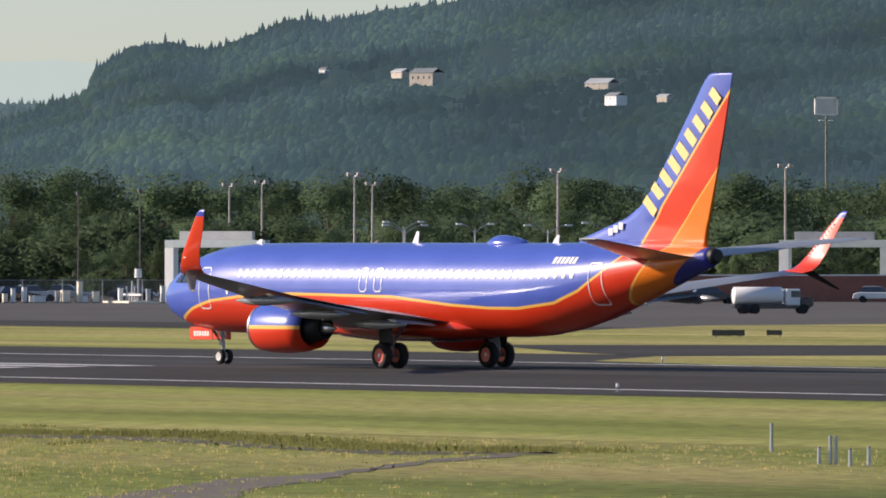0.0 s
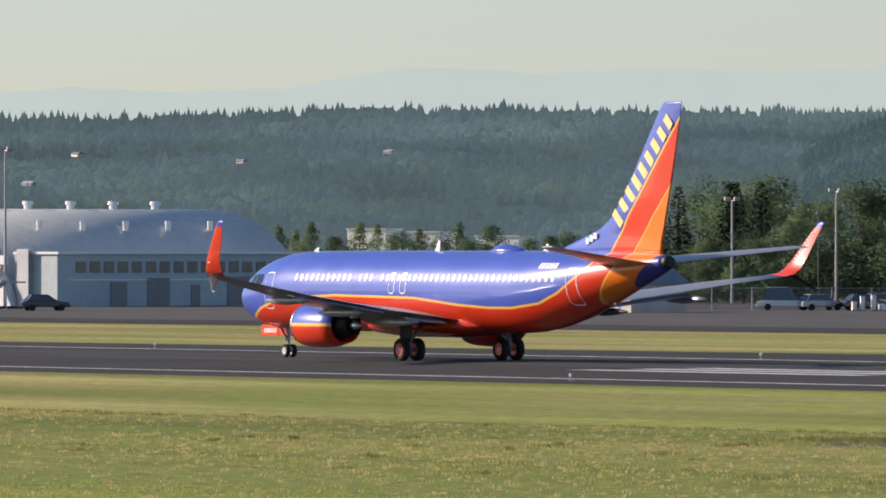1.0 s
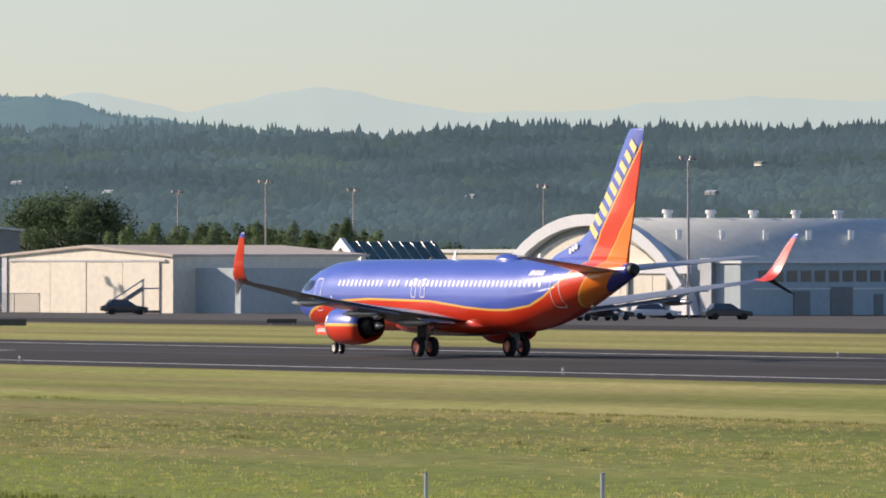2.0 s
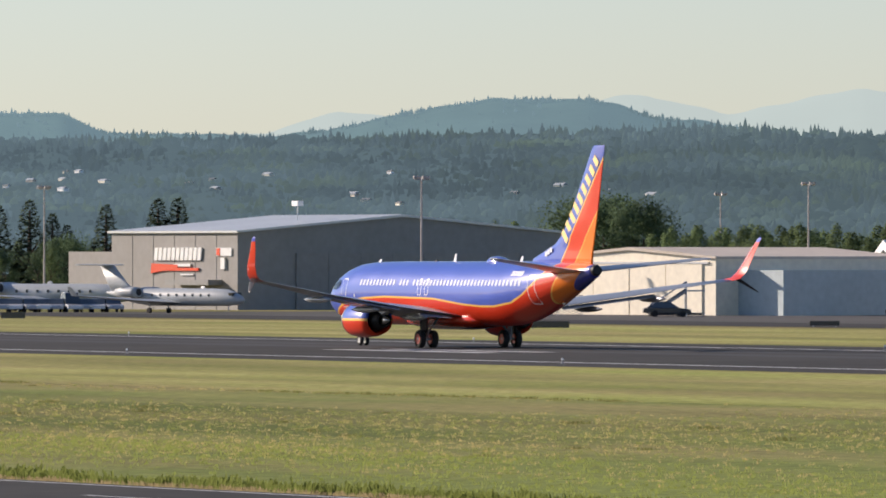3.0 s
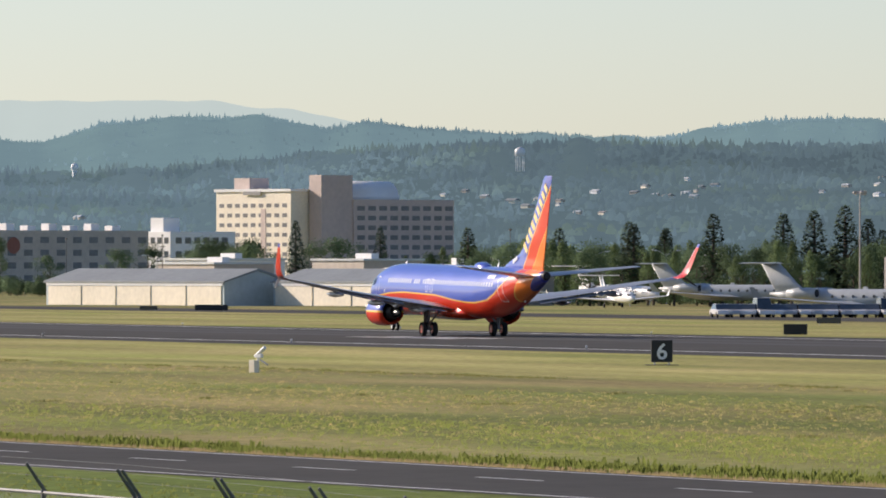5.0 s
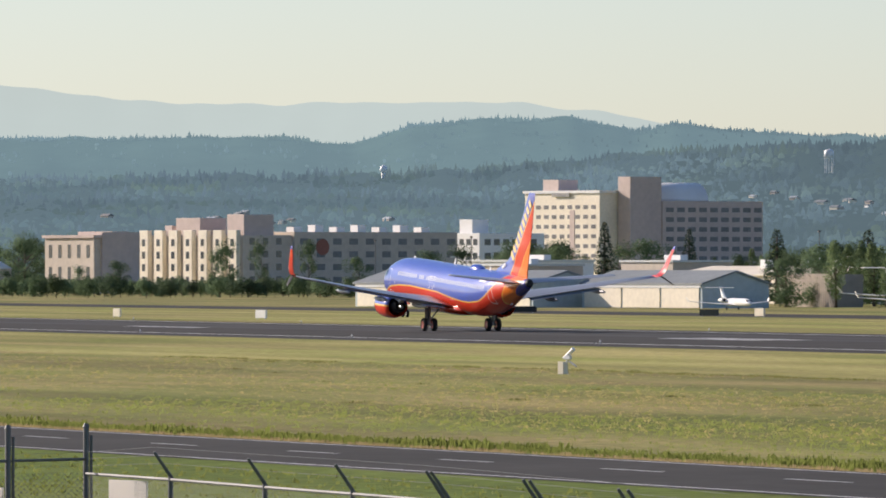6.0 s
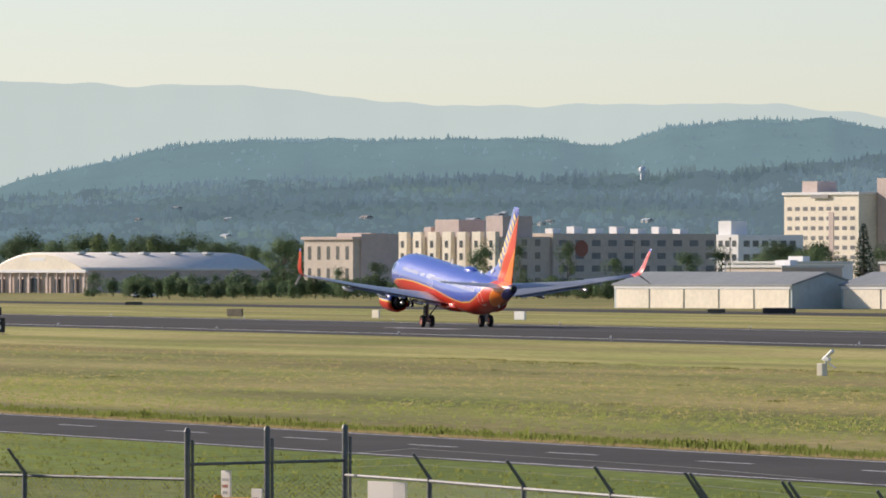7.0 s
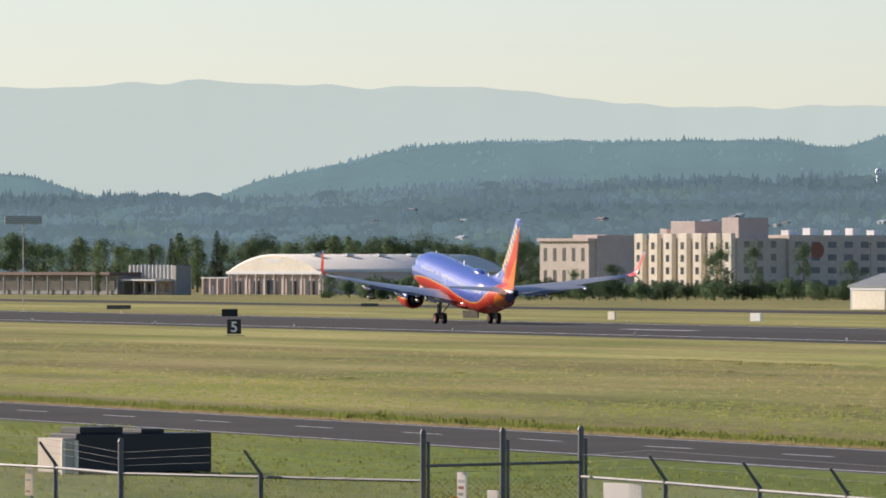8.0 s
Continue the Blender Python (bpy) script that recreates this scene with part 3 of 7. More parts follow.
        # lettering on the winglet as bars
        for k in range(10):
            z = 4.75 + k * 0.155
            le = 23.8 + (z - 4.95) * 0.88
            for s in (-1, 1):
                x = side * (16.79 + (z - 4.95) * 0.22) + s * 0.05
                bm = bmesh.new()
                box(bm, x - 0.008, NOSE - le - 0.42, z, x + 0.008, NOSE - le - 0.27, z + 0.07)
                part("lettering_bar", bm, M["white"], wing)
        # flap track fairings
        for x, a, z in ((4.0, 20.0, 1.9), (7.6, 20.7, 2.36), (11.4, 22.0, 2.95)):
            bm = bmesh.new()
            disc_ring(bm, side * x, NOSE - a, z, [(-2.3, 0.03), (-1.5, 0.15), (-0.2, 0.23), (0.9, 0.18), (1.8, 0.04)], 10)
            part("flap_fairing", bm, M["wing"], wing, "", True)
        # lowered flaps
        for x0, x1, a0, a1, z0, z1 in ((2.2, 4.2, 21.3, 21.25, 1.86, 2.02), (5.6, 11.4, 21.1, 22.35, 2.36, 3.12)):
            bm = bmesh.new()
            loft(bm, [[(side * x, NOSE - a + 0.25, z + 0.12), (side * x, NOSE - a - 0.25, z + 0.12), (side * x, NOSE - a - 0.7, z - 0.03), (side * x, NOSE - a - 0.3, z + 0.02)] for x, a, z in ((x0, a0, z0), (x1, a1, z1))])
            bmesh.ops.recalc_face_normals(bm, faces=bm.faces)
            part("flap", bm, M["wing"], wing)
        # engine
        ex = side * 4.83
        bm = bmesh.new()
        disc_ring(bm, ex, NOSE, 1.72, [(-14.4, 0.74), (-13.45, 0.78), (-13.25, 0.86), (-13.22, 0.94), (-13.4, 1.01), (-14.0, 1.08), (-15.0, 1.10), (-16.0, 1.04), (-16.9, 0.88), (-16.9, 0.83), (-15.5, 0.85)], 32)
        eng = part("engine", bm, M["engine"], jet, "blue and red engine nacelle", True)
        bm = bmesh.new()
        disc_ring(bm, ex, NOSE, 1.72, [(-13.45, 0.775), (-13.24, 0.85), (-13.19, 0.93), (-13.24, 0.985), (-13.42, 1.025)], 32)
        part("inlet_lip", bm, M["alu"], eng, "polished metal inlet lip", True)
        bm = bmesh.new()
        disc_ring(bm, ex, NOSE, 1.72, [(-14.3, 0.75), (-14.28, 0.3), (-14.0, 0.22), (-13.7, 0.02)], 24)
        part("fan", bm, M["dark_metal"], eng)
        bm = bmesh.new()
        disc_ring(bm, ex, NOSE, 1.72, [(-15.5, 0.84), (-16.5, 0.66), (-17.6, 0.46), (-17.6, 0.36), (-17.3, 0.34)], 24)
        part("core_nozzle", bm, M["dark_metal"], eng, "", True)
        bm = bmesh.new()
        disc_ring(bm, ex, NOSE, 1.72, [(-17.0, 0.33), (-17.9, 0.2), (-18.4, 0.04)], 16)
        part("exhaust_plug", bm, M["alu"], eng, "", True)
        bm = bmesh.new()
        loft(bm, [[(ex - 0.2, NOSE - 14.3, 2.7), (ex + 0.2, NOSE - 14.3, 2.7), (ex + 0.2, NOSE - 17.6, 2.05), (ex - 0.2, NOSE - 17.6, 2.05)],
                  [(ex - 0.16, NOSE - 15.0, 2.9), (ex + 0.16, NOSE - 15.0, 2.9), (ex + 0.16, NOSE - 18.8, 2.45), (ex - 0.16, NOSE - 18.8, 2.45)]])
        bmesh.ops.recalc_face_normals(bm, faces=bm.faces)
        part("pylon", bm, M["white"], eng)
        bm = bmesh.new()
        loft(bm, [[(ex - side * 0.98, NOSE - 14.0, 2.1), (ex - side * 1.02, NOSE - 14.0, 2.1), (ex - side * 1.02, NOSE - 15.2, 2.15), (ex - side * 0.98, NOSE - 15.2, 2.15)],
                  [(ex - side * 1.18, NOSE - 14.7, 2.45), (ex - side * 1.2, NOSE - 14.7, 2.45), (ex - side * 1.2, NOSE - 15.2, 2.47), (ex - side * 1.18, NOSE - 15.2, 2.47)]])
        part("nacelle_chine", bm, M["blue"], eng)
        # main gear
        gx = side * 2.86
        bm = bmesh.new()
        tube(bm, (gx, 0, 0.5), (gx, 0.12, 2.45), 0.13, 0.16, 10)
        tube(bm, (gx, 0.02, 0.85), (side * 1.7, 0.2, 2.2), 0.07, 0.07, 8)
        tube(bm, (gx, -0.25, 0.75), (gx, -0.1, 1.5), 0.04, 0.04, 6)
        tube(bm, (gx - 0.6, 0, 0.56), (gx + 0.6, 0, 0.56), 0.09, 0.09, 8)
        gear = part("main_gear", bm, M["steel"], jet, "steel main landing gear leg")
        bm = bmesh.new()
        box(bm, gx + side * 0.22 - 0.02, -0.45, 0.95, gx + side * 0.22 + 0.02, 0.5, 2.0, 0.01)
        part("gear_door", bm, M["dark_metal"], gear)
        for w in (-0.43, 0.43):
            bm = bmesh.new()
            disc_ring(bm, gx + w, 0, 0.56, [(-0.15, 0.30), (-0.20, 0.42), (-0.17, 0.52), (-0.08, 0.56), (0.08, 0.56), (0.17, 0.52), (0.20, 0.42), (0.15, 0.30)], 28, "x")
            wheel = part("main_wheel", bm, M["rubber"], gear, "black rubber main tyre", True)
            bm = bmesh.new()
            disc_ring(bm, gx + w, 0, 0.56, [(-0.16, 0.05), (-0.165, 0.2), (-0.18, 0.31), (0.18, 0.31), (0.165, 0.2), (0.16, 0.05)], 20, "x")
            part("hub", bm, M["hub"], wheel, "reddish wheel hub")
    # nose gear
    gy = NOSE - 3.55
    bm = bmesh.new()
    tube(bm, (0, gy, 0.3), (0, gy + 0.1, 1.6), 0.08, 0.1, 10)
    tube(bm, (0, gy + 0.05, 0.8), (0, gy + 0.8, 1.5), 0.045, 0.045, 8)
    tube(bm, (-0.26, gy, 0.34), (0.26, gy, 0.34), 0.05, 0.05, 8)
    box(bm, -0.12, gy + 0.08, 0.85, 0.12, gy + 0.2, 1.05)
    gear = part("nose_gear", bm, M["steel"], jet, "steel nose landing gear leg")
    for w in (-0.2, 0.2):
        bm = bmesh.new()
        disc_ring(bm, w, gy, 0.34, [(-0.08, 0.18), (-0.11, 0.26), (-0.08, 0.33), (0.08, 0.33), (0.11, 0.26), (0.08, 0.18)], 24, "x")
        wheel = part("nose_wheel", bm, M["rubber"], gear, "black rubber nose tyre", True)
        bm = bmesh.new()
        disc_ring(bm, w, gy, 0.34, [(-0.09, 0.03), (-0.095, 0.19), (0.095, 0.19), (0.09, 0.03)], 18, "x")
        part("hub", bm, M["alu"], wheel)
    for side in (-1, 1):
        bm = bmesh.new()
        box(bm, side * 0.5 - 0.02, gy + 0.15, 1.08, side * 0.5 + 0.02, gy + 1.85, 1.65, 0.015)
        door = part("nose_gear_door", bm, M["red"], gear, "red nose gear door")
        bm = bmesh.new()
        for k in range(6):
            x = side * 0.525
            box(bm, x - 0.006, gy + 0.4 + k * 0.2, 1.25, x + 0.006, gy + 0.53 + k * 0.2, 1.46)
        part("door_marking", bm, M["white"], gear)
    return jet


airliner = build_airliner()


# ---- markings and lights of the runway ----
def flat(name, x0, x1, y0, y1, z, material, parent):
    bm = bmesh.new()
    strip(bm, x0, x1, y0, y1, z + (crown((x0 + x1) / 2) if x0 > 200 else 0.0), 80)
    return part(name, bm, material, parent)


runway, perimeter = bpy.data.objects["runway"], bpy.data.objects["road"]
flat("edge_line", 216.1, 217.0, -300, 2400, 0.026, M["line"], runway)
flat("edge_line", 261.6, 262.5, -300, 2400, 0.026, M["line"], runway)
for off in (0.5, 10.9):
    bm = bmesh.new()
    road_strip(bm, off, off + 0.22, -100, 1400, 0.026)
    part("edge_line", bm, M["line"], perimeter)
for y, xs in ((331, (229.2, 232.4, 235.6)), (498, (230.6, 234.4)), (653, (232.6, 235.6)), (807, (233.4,))):
    for x in xs:
        flat("touchdown_bar", x - 0.9, x + 0.9, y, y + 22.9, 0.026, M["line"], runway)
for k in range(60):
    bm = bmesh.new()
    road_strip(bm, 5.0, 5.2, 40.5 + k * 13.3, 45.0 + k * 13.3, 0.026)
    part("lane_dash", bm, M["line"], perimeter)
M["rubber_mark"] = mat("tyre_marks", (0.022, 0.022, 0.023), 0.9, 0, 0.4, 0.15)
for x, w in ((236.2, 1.2), (238.4, 1.6), (245.2, 1.6), (247.0, 1.0)):
    flat("tyre_mark", x - w, x + w, 150, 900, 0.023, M["rubber_mark"], runway)
M["soil_shade"] = mat("shaded_soil", (0.075, 0.07, 0.04), 0.95, 0, 0.35, 0.5)
M["dirt"] = mat("trodden_dirt", (0.125, 0.11, 0.085), 0.95, 0, 0.3, 0.5)


def worn_band(name, upper, lower, nm, label, ragged, z=0.013):
    """Bare ground, worn or painted with shade, between two lines, with ragged edges."""
    bm = bmesh.new()
    prev = None
    for i in range(len(upper) - 1):
        for j in range(14):
            f = j / 14
            cur = []
            for rows, sgn in ((upper, 1), (lower, -1)):
                x = rows[i][0] + (rows[i + 1][0] - rows[i][0]) * f
                y = rows[i][1] + (rows[i + 1][1] - rows[i][1]) * f
                y += sgn * ragged * (noise.noise((x * 0.6, y * 0.6, sgn * 3)) + 0.5 * noise.noise((x * 2, y * 2, sgn)))
                cur.append(bm.verts.new((x, y, z)))
            if prev:
                bm.faces.new((prev[1], cur[1], cur[0], prev[0]))
            prev = cur
    return setting(name, bm, M[nm], label, "dirt track")


BANK = [(153.7, 224.7), (155.2, 220.8), (155.8, 217.5), (155.5, 212.9), (153.6, 207.9), (150.2, 199.2), (152.5, 194.8)]
# first band: the bank's shade put into the colour of the worn track
worn_band("ground_track_1", BANK, [(150.1, 219.5), (151.6, 215.7), (151.0, 210.7), (148.7, 203.6), (147.8, 200.1), (146.6, 194.4), (151.3, 193.3)], "soil_shade", "worn vehicle track with the grass bank's shade painted in", 0.9)
worn_band("ground_track_2", [(153.3, 195.9), (144.2, 189.9), (137.2, 183.4), (131.6, 178.6), (128.4, 177.0), (118.7, 167.8), (112.5, 162.0)],
          [(151.7, 193.8), (142.0, 187.0), (135.2, 180.7), (129.2, 174.5), (124.0, 169.8), (118.7, 163.4), (112.8, 156.7)], "dirt", "grey-brown worn dirt track through the grass", 0.6)
bm = bmesh.new()
bm.faces.new([bm.verts.new((*p, 0.024)) for p in ((288.8, 368.9), (281.0, 351.8), (294.2, 346.7), (322.8, 380.4), (305.9, 397.6))])
setting("road_connector", bm, M["asphalt"], "dark asphalt turn-off between runway and taxiway", "taxiway")
bm = bmesh.new()
bm.faces.new([bm.verts.new((*p, 0.03)) for p in ((268.1, 340.4), (264.2, 325.9), (265.4, 312.8), (294.2, 346.7), (281.0, 351.8))])
bm.faces.new([bm.verts.new((*p, 0.03)) for p in ((341.1, 443.4), (345.2, 406.8), (406.3, 478.8), (386.6, 478.8))])
setting("ground_island", bm, M["verge"], "yellow-green grass island beside the turn-off", "grass")


def edge_light():
    th = tagged(new("runway_light"), "small white runway edge light on a short stem", "light", "runway edge lights")
    bm = bmesh.new()
    tube(bm, (0, 0, 0), (0, 0, 0.22), 0.03, 0.03, 8)
    tube(bm, (0, 0, 0.0), (0, 0, 0.03), 0.12, 0.12, 10)
    part("stem", bm, M["steel"], th)
    bm = bmesh.new()
    tube(bm, (0, 0, 0.22), (0, 0, 0.34), 0.07, 0.05, 10)
    part("lens", bm, M["white"], th)
    return th


rl = edge_light()
rl.matrix_basis = pose(213.9, 270.1, 0)
for k in range(-2, 22):
    if k:
        copy_thing(rl, pose(213.9, 270.1 + 60.96 * k, 0))
for k in range(-2, 22):
    copy_thing(rl, pose(264.8, 270.1 + 60.96 * k, 0))


# ---- foliage ----
def leaf_mat(name, color, vary=0.5, glow=None, amount=0.0, green=(1.12, 1.10, 0.88), through=0.45):
    """Leaves and blades: they let part of the light through; with glow, far woods with haze in their emission."""
    m, n, l, b = shader(name, 0.9, 0.0, 0.0 if glow else 0.15)
    geo, info = n.new("ShaderNodeNewGeometry"), n.new("ShaderNodeObjectInfo")
    add = n.new("ShaderNodeMath")
    add.operation = "MULTIPLY_ADD"
    l.new(geo.outputs["Random Per Island"], add.inputs[0])
    add.inputs[1].default_value = 0.25
    l.new(info.outputs["Random"], add.inputs[2])
    mr = n.new("ShaderNodeMapRange")
    mr.inputs["From Max"].default_value = 1.25
    mr.inputs["To Min"].default_value, mr.inputs["To Max"].default_value = 1 - vary, 1 + vary
    l.new(add.outputs[0], mr.inputs["Value"])
    mul = n.new("ShaderNodeVectorMath")
    mul.operation = "SCALE"
    mul.inputs[0].default_value = color
    l.new(mr.outputs[0], mul.inputs["Scale"])
    l.new(mul.outputs[0], b.inputs["Base Color"])
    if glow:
        # lighter and darker patches: mixed stands, lit relief and haze put into the colour
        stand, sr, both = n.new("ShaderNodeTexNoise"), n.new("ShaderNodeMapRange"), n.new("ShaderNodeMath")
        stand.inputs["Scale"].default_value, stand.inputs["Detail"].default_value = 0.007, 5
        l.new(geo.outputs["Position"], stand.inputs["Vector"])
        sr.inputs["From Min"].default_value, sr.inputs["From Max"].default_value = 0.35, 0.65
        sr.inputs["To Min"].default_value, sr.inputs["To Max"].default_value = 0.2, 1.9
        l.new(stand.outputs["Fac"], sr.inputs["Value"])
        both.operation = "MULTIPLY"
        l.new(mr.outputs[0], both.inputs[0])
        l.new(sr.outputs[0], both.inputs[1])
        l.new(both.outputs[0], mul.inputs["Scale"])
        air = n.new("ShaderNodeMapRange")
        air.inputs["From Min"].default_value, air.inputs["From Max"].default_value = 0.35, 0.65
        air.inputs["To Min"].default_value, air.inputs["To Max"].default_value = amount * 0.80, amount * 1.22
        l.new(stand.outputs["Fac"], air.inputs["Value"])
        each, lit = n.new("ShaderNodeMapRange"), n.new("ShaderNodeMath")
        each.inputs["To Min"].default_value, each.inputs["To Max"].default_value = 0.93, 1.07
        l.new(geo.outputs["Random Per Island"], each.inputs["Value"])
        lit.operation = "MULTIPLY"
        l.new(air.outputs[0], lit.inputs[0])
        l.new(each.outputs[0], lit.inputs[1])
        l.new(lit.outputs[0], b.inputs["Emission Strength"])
        # greener stands among the blue ones, put into the haze glow
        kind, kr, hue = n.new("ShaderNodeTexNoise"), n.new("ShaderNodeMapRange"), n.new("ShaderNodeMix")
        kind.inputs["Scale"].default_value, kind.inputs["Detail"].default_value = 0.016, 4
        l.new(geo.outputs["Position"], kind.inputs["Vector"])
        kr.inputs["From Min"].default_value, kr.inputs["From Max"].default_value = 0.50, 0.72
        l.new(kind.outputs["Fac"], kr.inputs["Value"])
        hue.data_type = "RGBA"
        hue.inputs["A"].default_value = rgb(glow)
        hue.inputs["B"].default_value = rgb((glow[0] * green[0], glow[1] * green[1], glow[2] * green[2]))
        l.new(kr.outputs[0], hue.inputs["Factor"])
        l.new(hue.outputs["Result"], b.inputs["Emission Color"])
    else:
        tr, mx = n.new("ShaderNodeBsdfTranslucent"), n.new("ShaderNodeMixShader")
        l.new(mul.outputs[0], tr.inputs["Color"])
        mx.inputs[0].default_value = through
        l.new(b.outputs[0], mx.inputs[1])
        l.new(tr.outputs[0], mx.inputs[2])
        l.new(mx.outputs[0], n["Material Output"].inputs["Surface"])
    return m


M["leaf"] = leaf_mat("leaves", (0.098, 0.148, 0.078), 0.45)
M["leaf_light"] = leaf_mat("young_leaves", (0.135, 0.19, 0.085), 0.4)
M["needle"] = leaf_mat("needles", (0.075, 0.11, 0.075), 0.35)
M["bark"] = mat("bark", (0.10, 0.075, 0.055), 0.9, 0, 0.3, 2.0)
RND = random.Random(5)


SOFT = []   # outward directions of the leaves of the crown in work


def leaves(bm, centre, radii, count, size, rnd):
    """Loose leaf clumps filling the shell of an ellipsoid, each turned outwards."""
    for _ in range(count * 2):
        d = Vector((rnd.gauss(0, 1), rnd.gauss(0, 1), rnd.gauss(0, 1))).normalized()
        k = 0.45 + 0.57 * rnd.random() ** 0.8
        c = Vector(centre) + Vector((d.x * radii[0] * k, d.y * radii[1] * k, d.z * radii[2] * k))
        u = Vector((rnd.gauss(0, 1), rnd.gauss(0, 1), rnd.gauss(0, 0.8))).normalized()
        v = u.orthogonal().normalized()
        w = u.cross(v)
        if w.dot(d) < 0:
            v = -v
        s = size * rnd.uniform(0.45, 1.2)
        pts = [c + (u * math.cos(t) + v * math.sin(t)) * s * rnd.uniform(0.6, 1.15) for t in (0, 2.09, 4.19)]
        bm.faces.new([bm.verts.new(p) for p in pts])
        whole = (c - Vector((0, 0, 0.42))).normalized()
        SOFT.extend([(d * 0.6 + whole * 0.5 + w * (0.3 if w.dot(d) > 0 else -0.3)).normalized()] * 3)


def make_tree(kind, seed):
    """A tree one metre tall, to be scaled."""
    rnd = random.Random(seed)
    names = {"broadleaf": ("broadleaf_tree", "broad dark green leafy tree behind the airfield"), "poplar": ("poplar_tree", "slim upright light green poplar tree"),
             "conifer": ("conifer_tree", "dark pointed conifer tree"), "bush": ("bush", "low rounded green bush")}
    th = tagged(new(names[kind][0]), names[kind][1], "tree" if kind != "bush" else "bush", "trees along the airfield")
    bm = bmesh.new()
    top = 0.9 if kind == "conifer" else 0.6
    tube(bm, (0, 0, 0), (0, 0, top), 0.022, 0.006, 7)
    for i in range(5):
        a, z = rnd.uniform(0, 6.28), rnd.uniform(0.22, 0.5)
        r = 0.1 if kind in ("conifer", "poplar") else 0.24
        tube(bm, (0, 0, z), (r * math.cos(a), r * math.sin(a), z + 0.16), 0.010, 0.003, 5)
    part("trunk", bm, M["bark"], th)
    bm = bmesh.new()
    SOFT.clear()
    if kind == "conifer":
        # overlapping sprays on a plump column that tapers near the top
        for i in range(1500):
            z = 0.04 + 0.95 * rnd.random() ** 1.15
            r = 0.165 * min(1.0, 0.45 + 3.2 * z) * (1 - z) ** 0.62 * (0.9 + 0.22 * noise.noise((z * 9, seed, 2))) + 0.008
            a, q = rnd.uniform(0, 6.28), r * rnd.uniform(0.62, 1.0)
            c = Vector((q * math.cos(a), q * math.sin(a), z))
            k = rnd.uniform(0.012, 0.03) * (1.15 - 0.6 * z)
            out = Vector((math.cos(a), math.sin(a), 0))
            side = Vector((-math.sin(a), math.cos(a), rnd.uniform(-0.4, 0.4)))
            bm.faces.new([bm.verts.new(p) for p in (c - side * k, c + side * k, c + out * k * 0.9 + Vector((0, 0, rnd.uniform(-1.2, 1.4) * k)))])
            SOFT.extend([(out + Vector((0, 0, 0.35 + 0.3 * rnd.random()))).normalized()] * 3)
    elif kind == "poplar":
        for i in range(9):
            z = 0.2 + 0.085 * i
            r = 0.12 * math.sin(math.pi * (0.12 + 0.8 * i / 8)) + 0.03
            leaves(bm, (rnd.uniform(-0.03, 0.03), rnd.uniform(-0.03, 0.03), z), (r, r, 0.1), 150, 0.015, rnd)
    elif kind == "broadleaf":
        for i in range(17):
            a, q = rnd.uniform(0, 6.28), rnd.uniform(0.0, 0.27)
            z = (rnd.uniform(0.14, 0.86) if i > 3 else rnd.uniform(0.1, 0.2)) - (q * 0.25 if i > 3 else 0)
            s = rnd.uniform(0.10, 0.20)
            leaves(bm, (q * math.cos(a), q * math.sin(a), z), (s, s, s * 0.9), 150, 0.0155, rnd)
    else:
        for i in range(8):
            a, q = rnd.uniform(0, 6.28), rnd.uniform(0.0, 0.5)
            leaves(bm, (q * math.cos(a), q * math.sin(a), rnd.uniform(0.3, 0.7)), (0.3, 0.3, 0.3), 120, 0.045, rnd)
    crown = part("crown", bm, M[{"conifer": "needle", "poplar": "leaf_light"}.get(kind, "leaf")], th, "", True)
    if SOFT:
        crown.data.normals_split_custom_set_from_vertices(SOFT)
    return th


TREES = {k: [make_tree(k, 10 * i + j) for j in range(3)] for i, k in enumerate(("broadleaf", "poplar", "conifer", "bush"))}
used = set()


def plant(kind, az, d, height, wide=1.0):
    th = RND.choice(TREES[kind])
    p = at(az, d)
    m = pose(p.x, p.y, 0, 0, 0, RND.uniform(0, 360)) @ Matrix.Diagonal((height * wide, height * wide, height, 1))
    if th.name in used:
        ob = copy_thing(th, pose(0, 0, 0))
    else:
        used.add(th.name)
        ob = th
    ob.matrix_basis = m


def belt(kinds, az0, az1, d0, d1, h0, h1, count, wide=1.0):
    for i in range(count):
        plant(RND.choice(kinds), az0 + (az1 - az0) * (i + RND.random()) / count, RND.uniform(d0, d1), RND.uniform(h0, h1), wide * RND.uniform(0.85, 1.2))


belt(["broadleaf"], 33.6, 40.6, 1020, 1120, 11.5, 14.5, 66, 1.2)
belt(["broadleaf", "broadleaf", "bush"], 33.6, 40.6, 960, 1010, 6.5, 9.5, 56, 1.35)
belt(["broadleaf", "poplar"], 35.0, 40.4, 915, 950, 4.0, 6.5, 40, 1.5)
for az, h in ((33.53, 12.5), (33.84, 12.8), (34.04, 13), (33.41, 10), (33.88, 13)):
    plant("conifer", az, 1010, h, 1.25)
belt(["broadleaf", "poplar"], 29.6, 33.6, 1150, 1350, 6.5, 10.0, 40, 1.1)
belt(["broadleaf", "bush", "poplar"], 31.0, 34.2, 940, 1000, 3.5, 6.5, 26, 1.1)
belt(["poplar"], 25.83, 27.50, 1120, 1180, 8.5, 11.0, 40, 1.2)
belt(["broadleaf"], 25.29, 25.62, 1150, 1180, 13.5, 14.8, 7)
belt(["broadleaf"], 25.65, 25.84, 1150, 1180, 12.0, 14.0, 4)
belt(["broadleaf", "bush"], 27.43, 28.43, 1150, 1180, 6.5, 8.0, 14)
belt(["poplar"], 24.57, 25.13, 1250, 1300, 9.5, 11.5, 12)
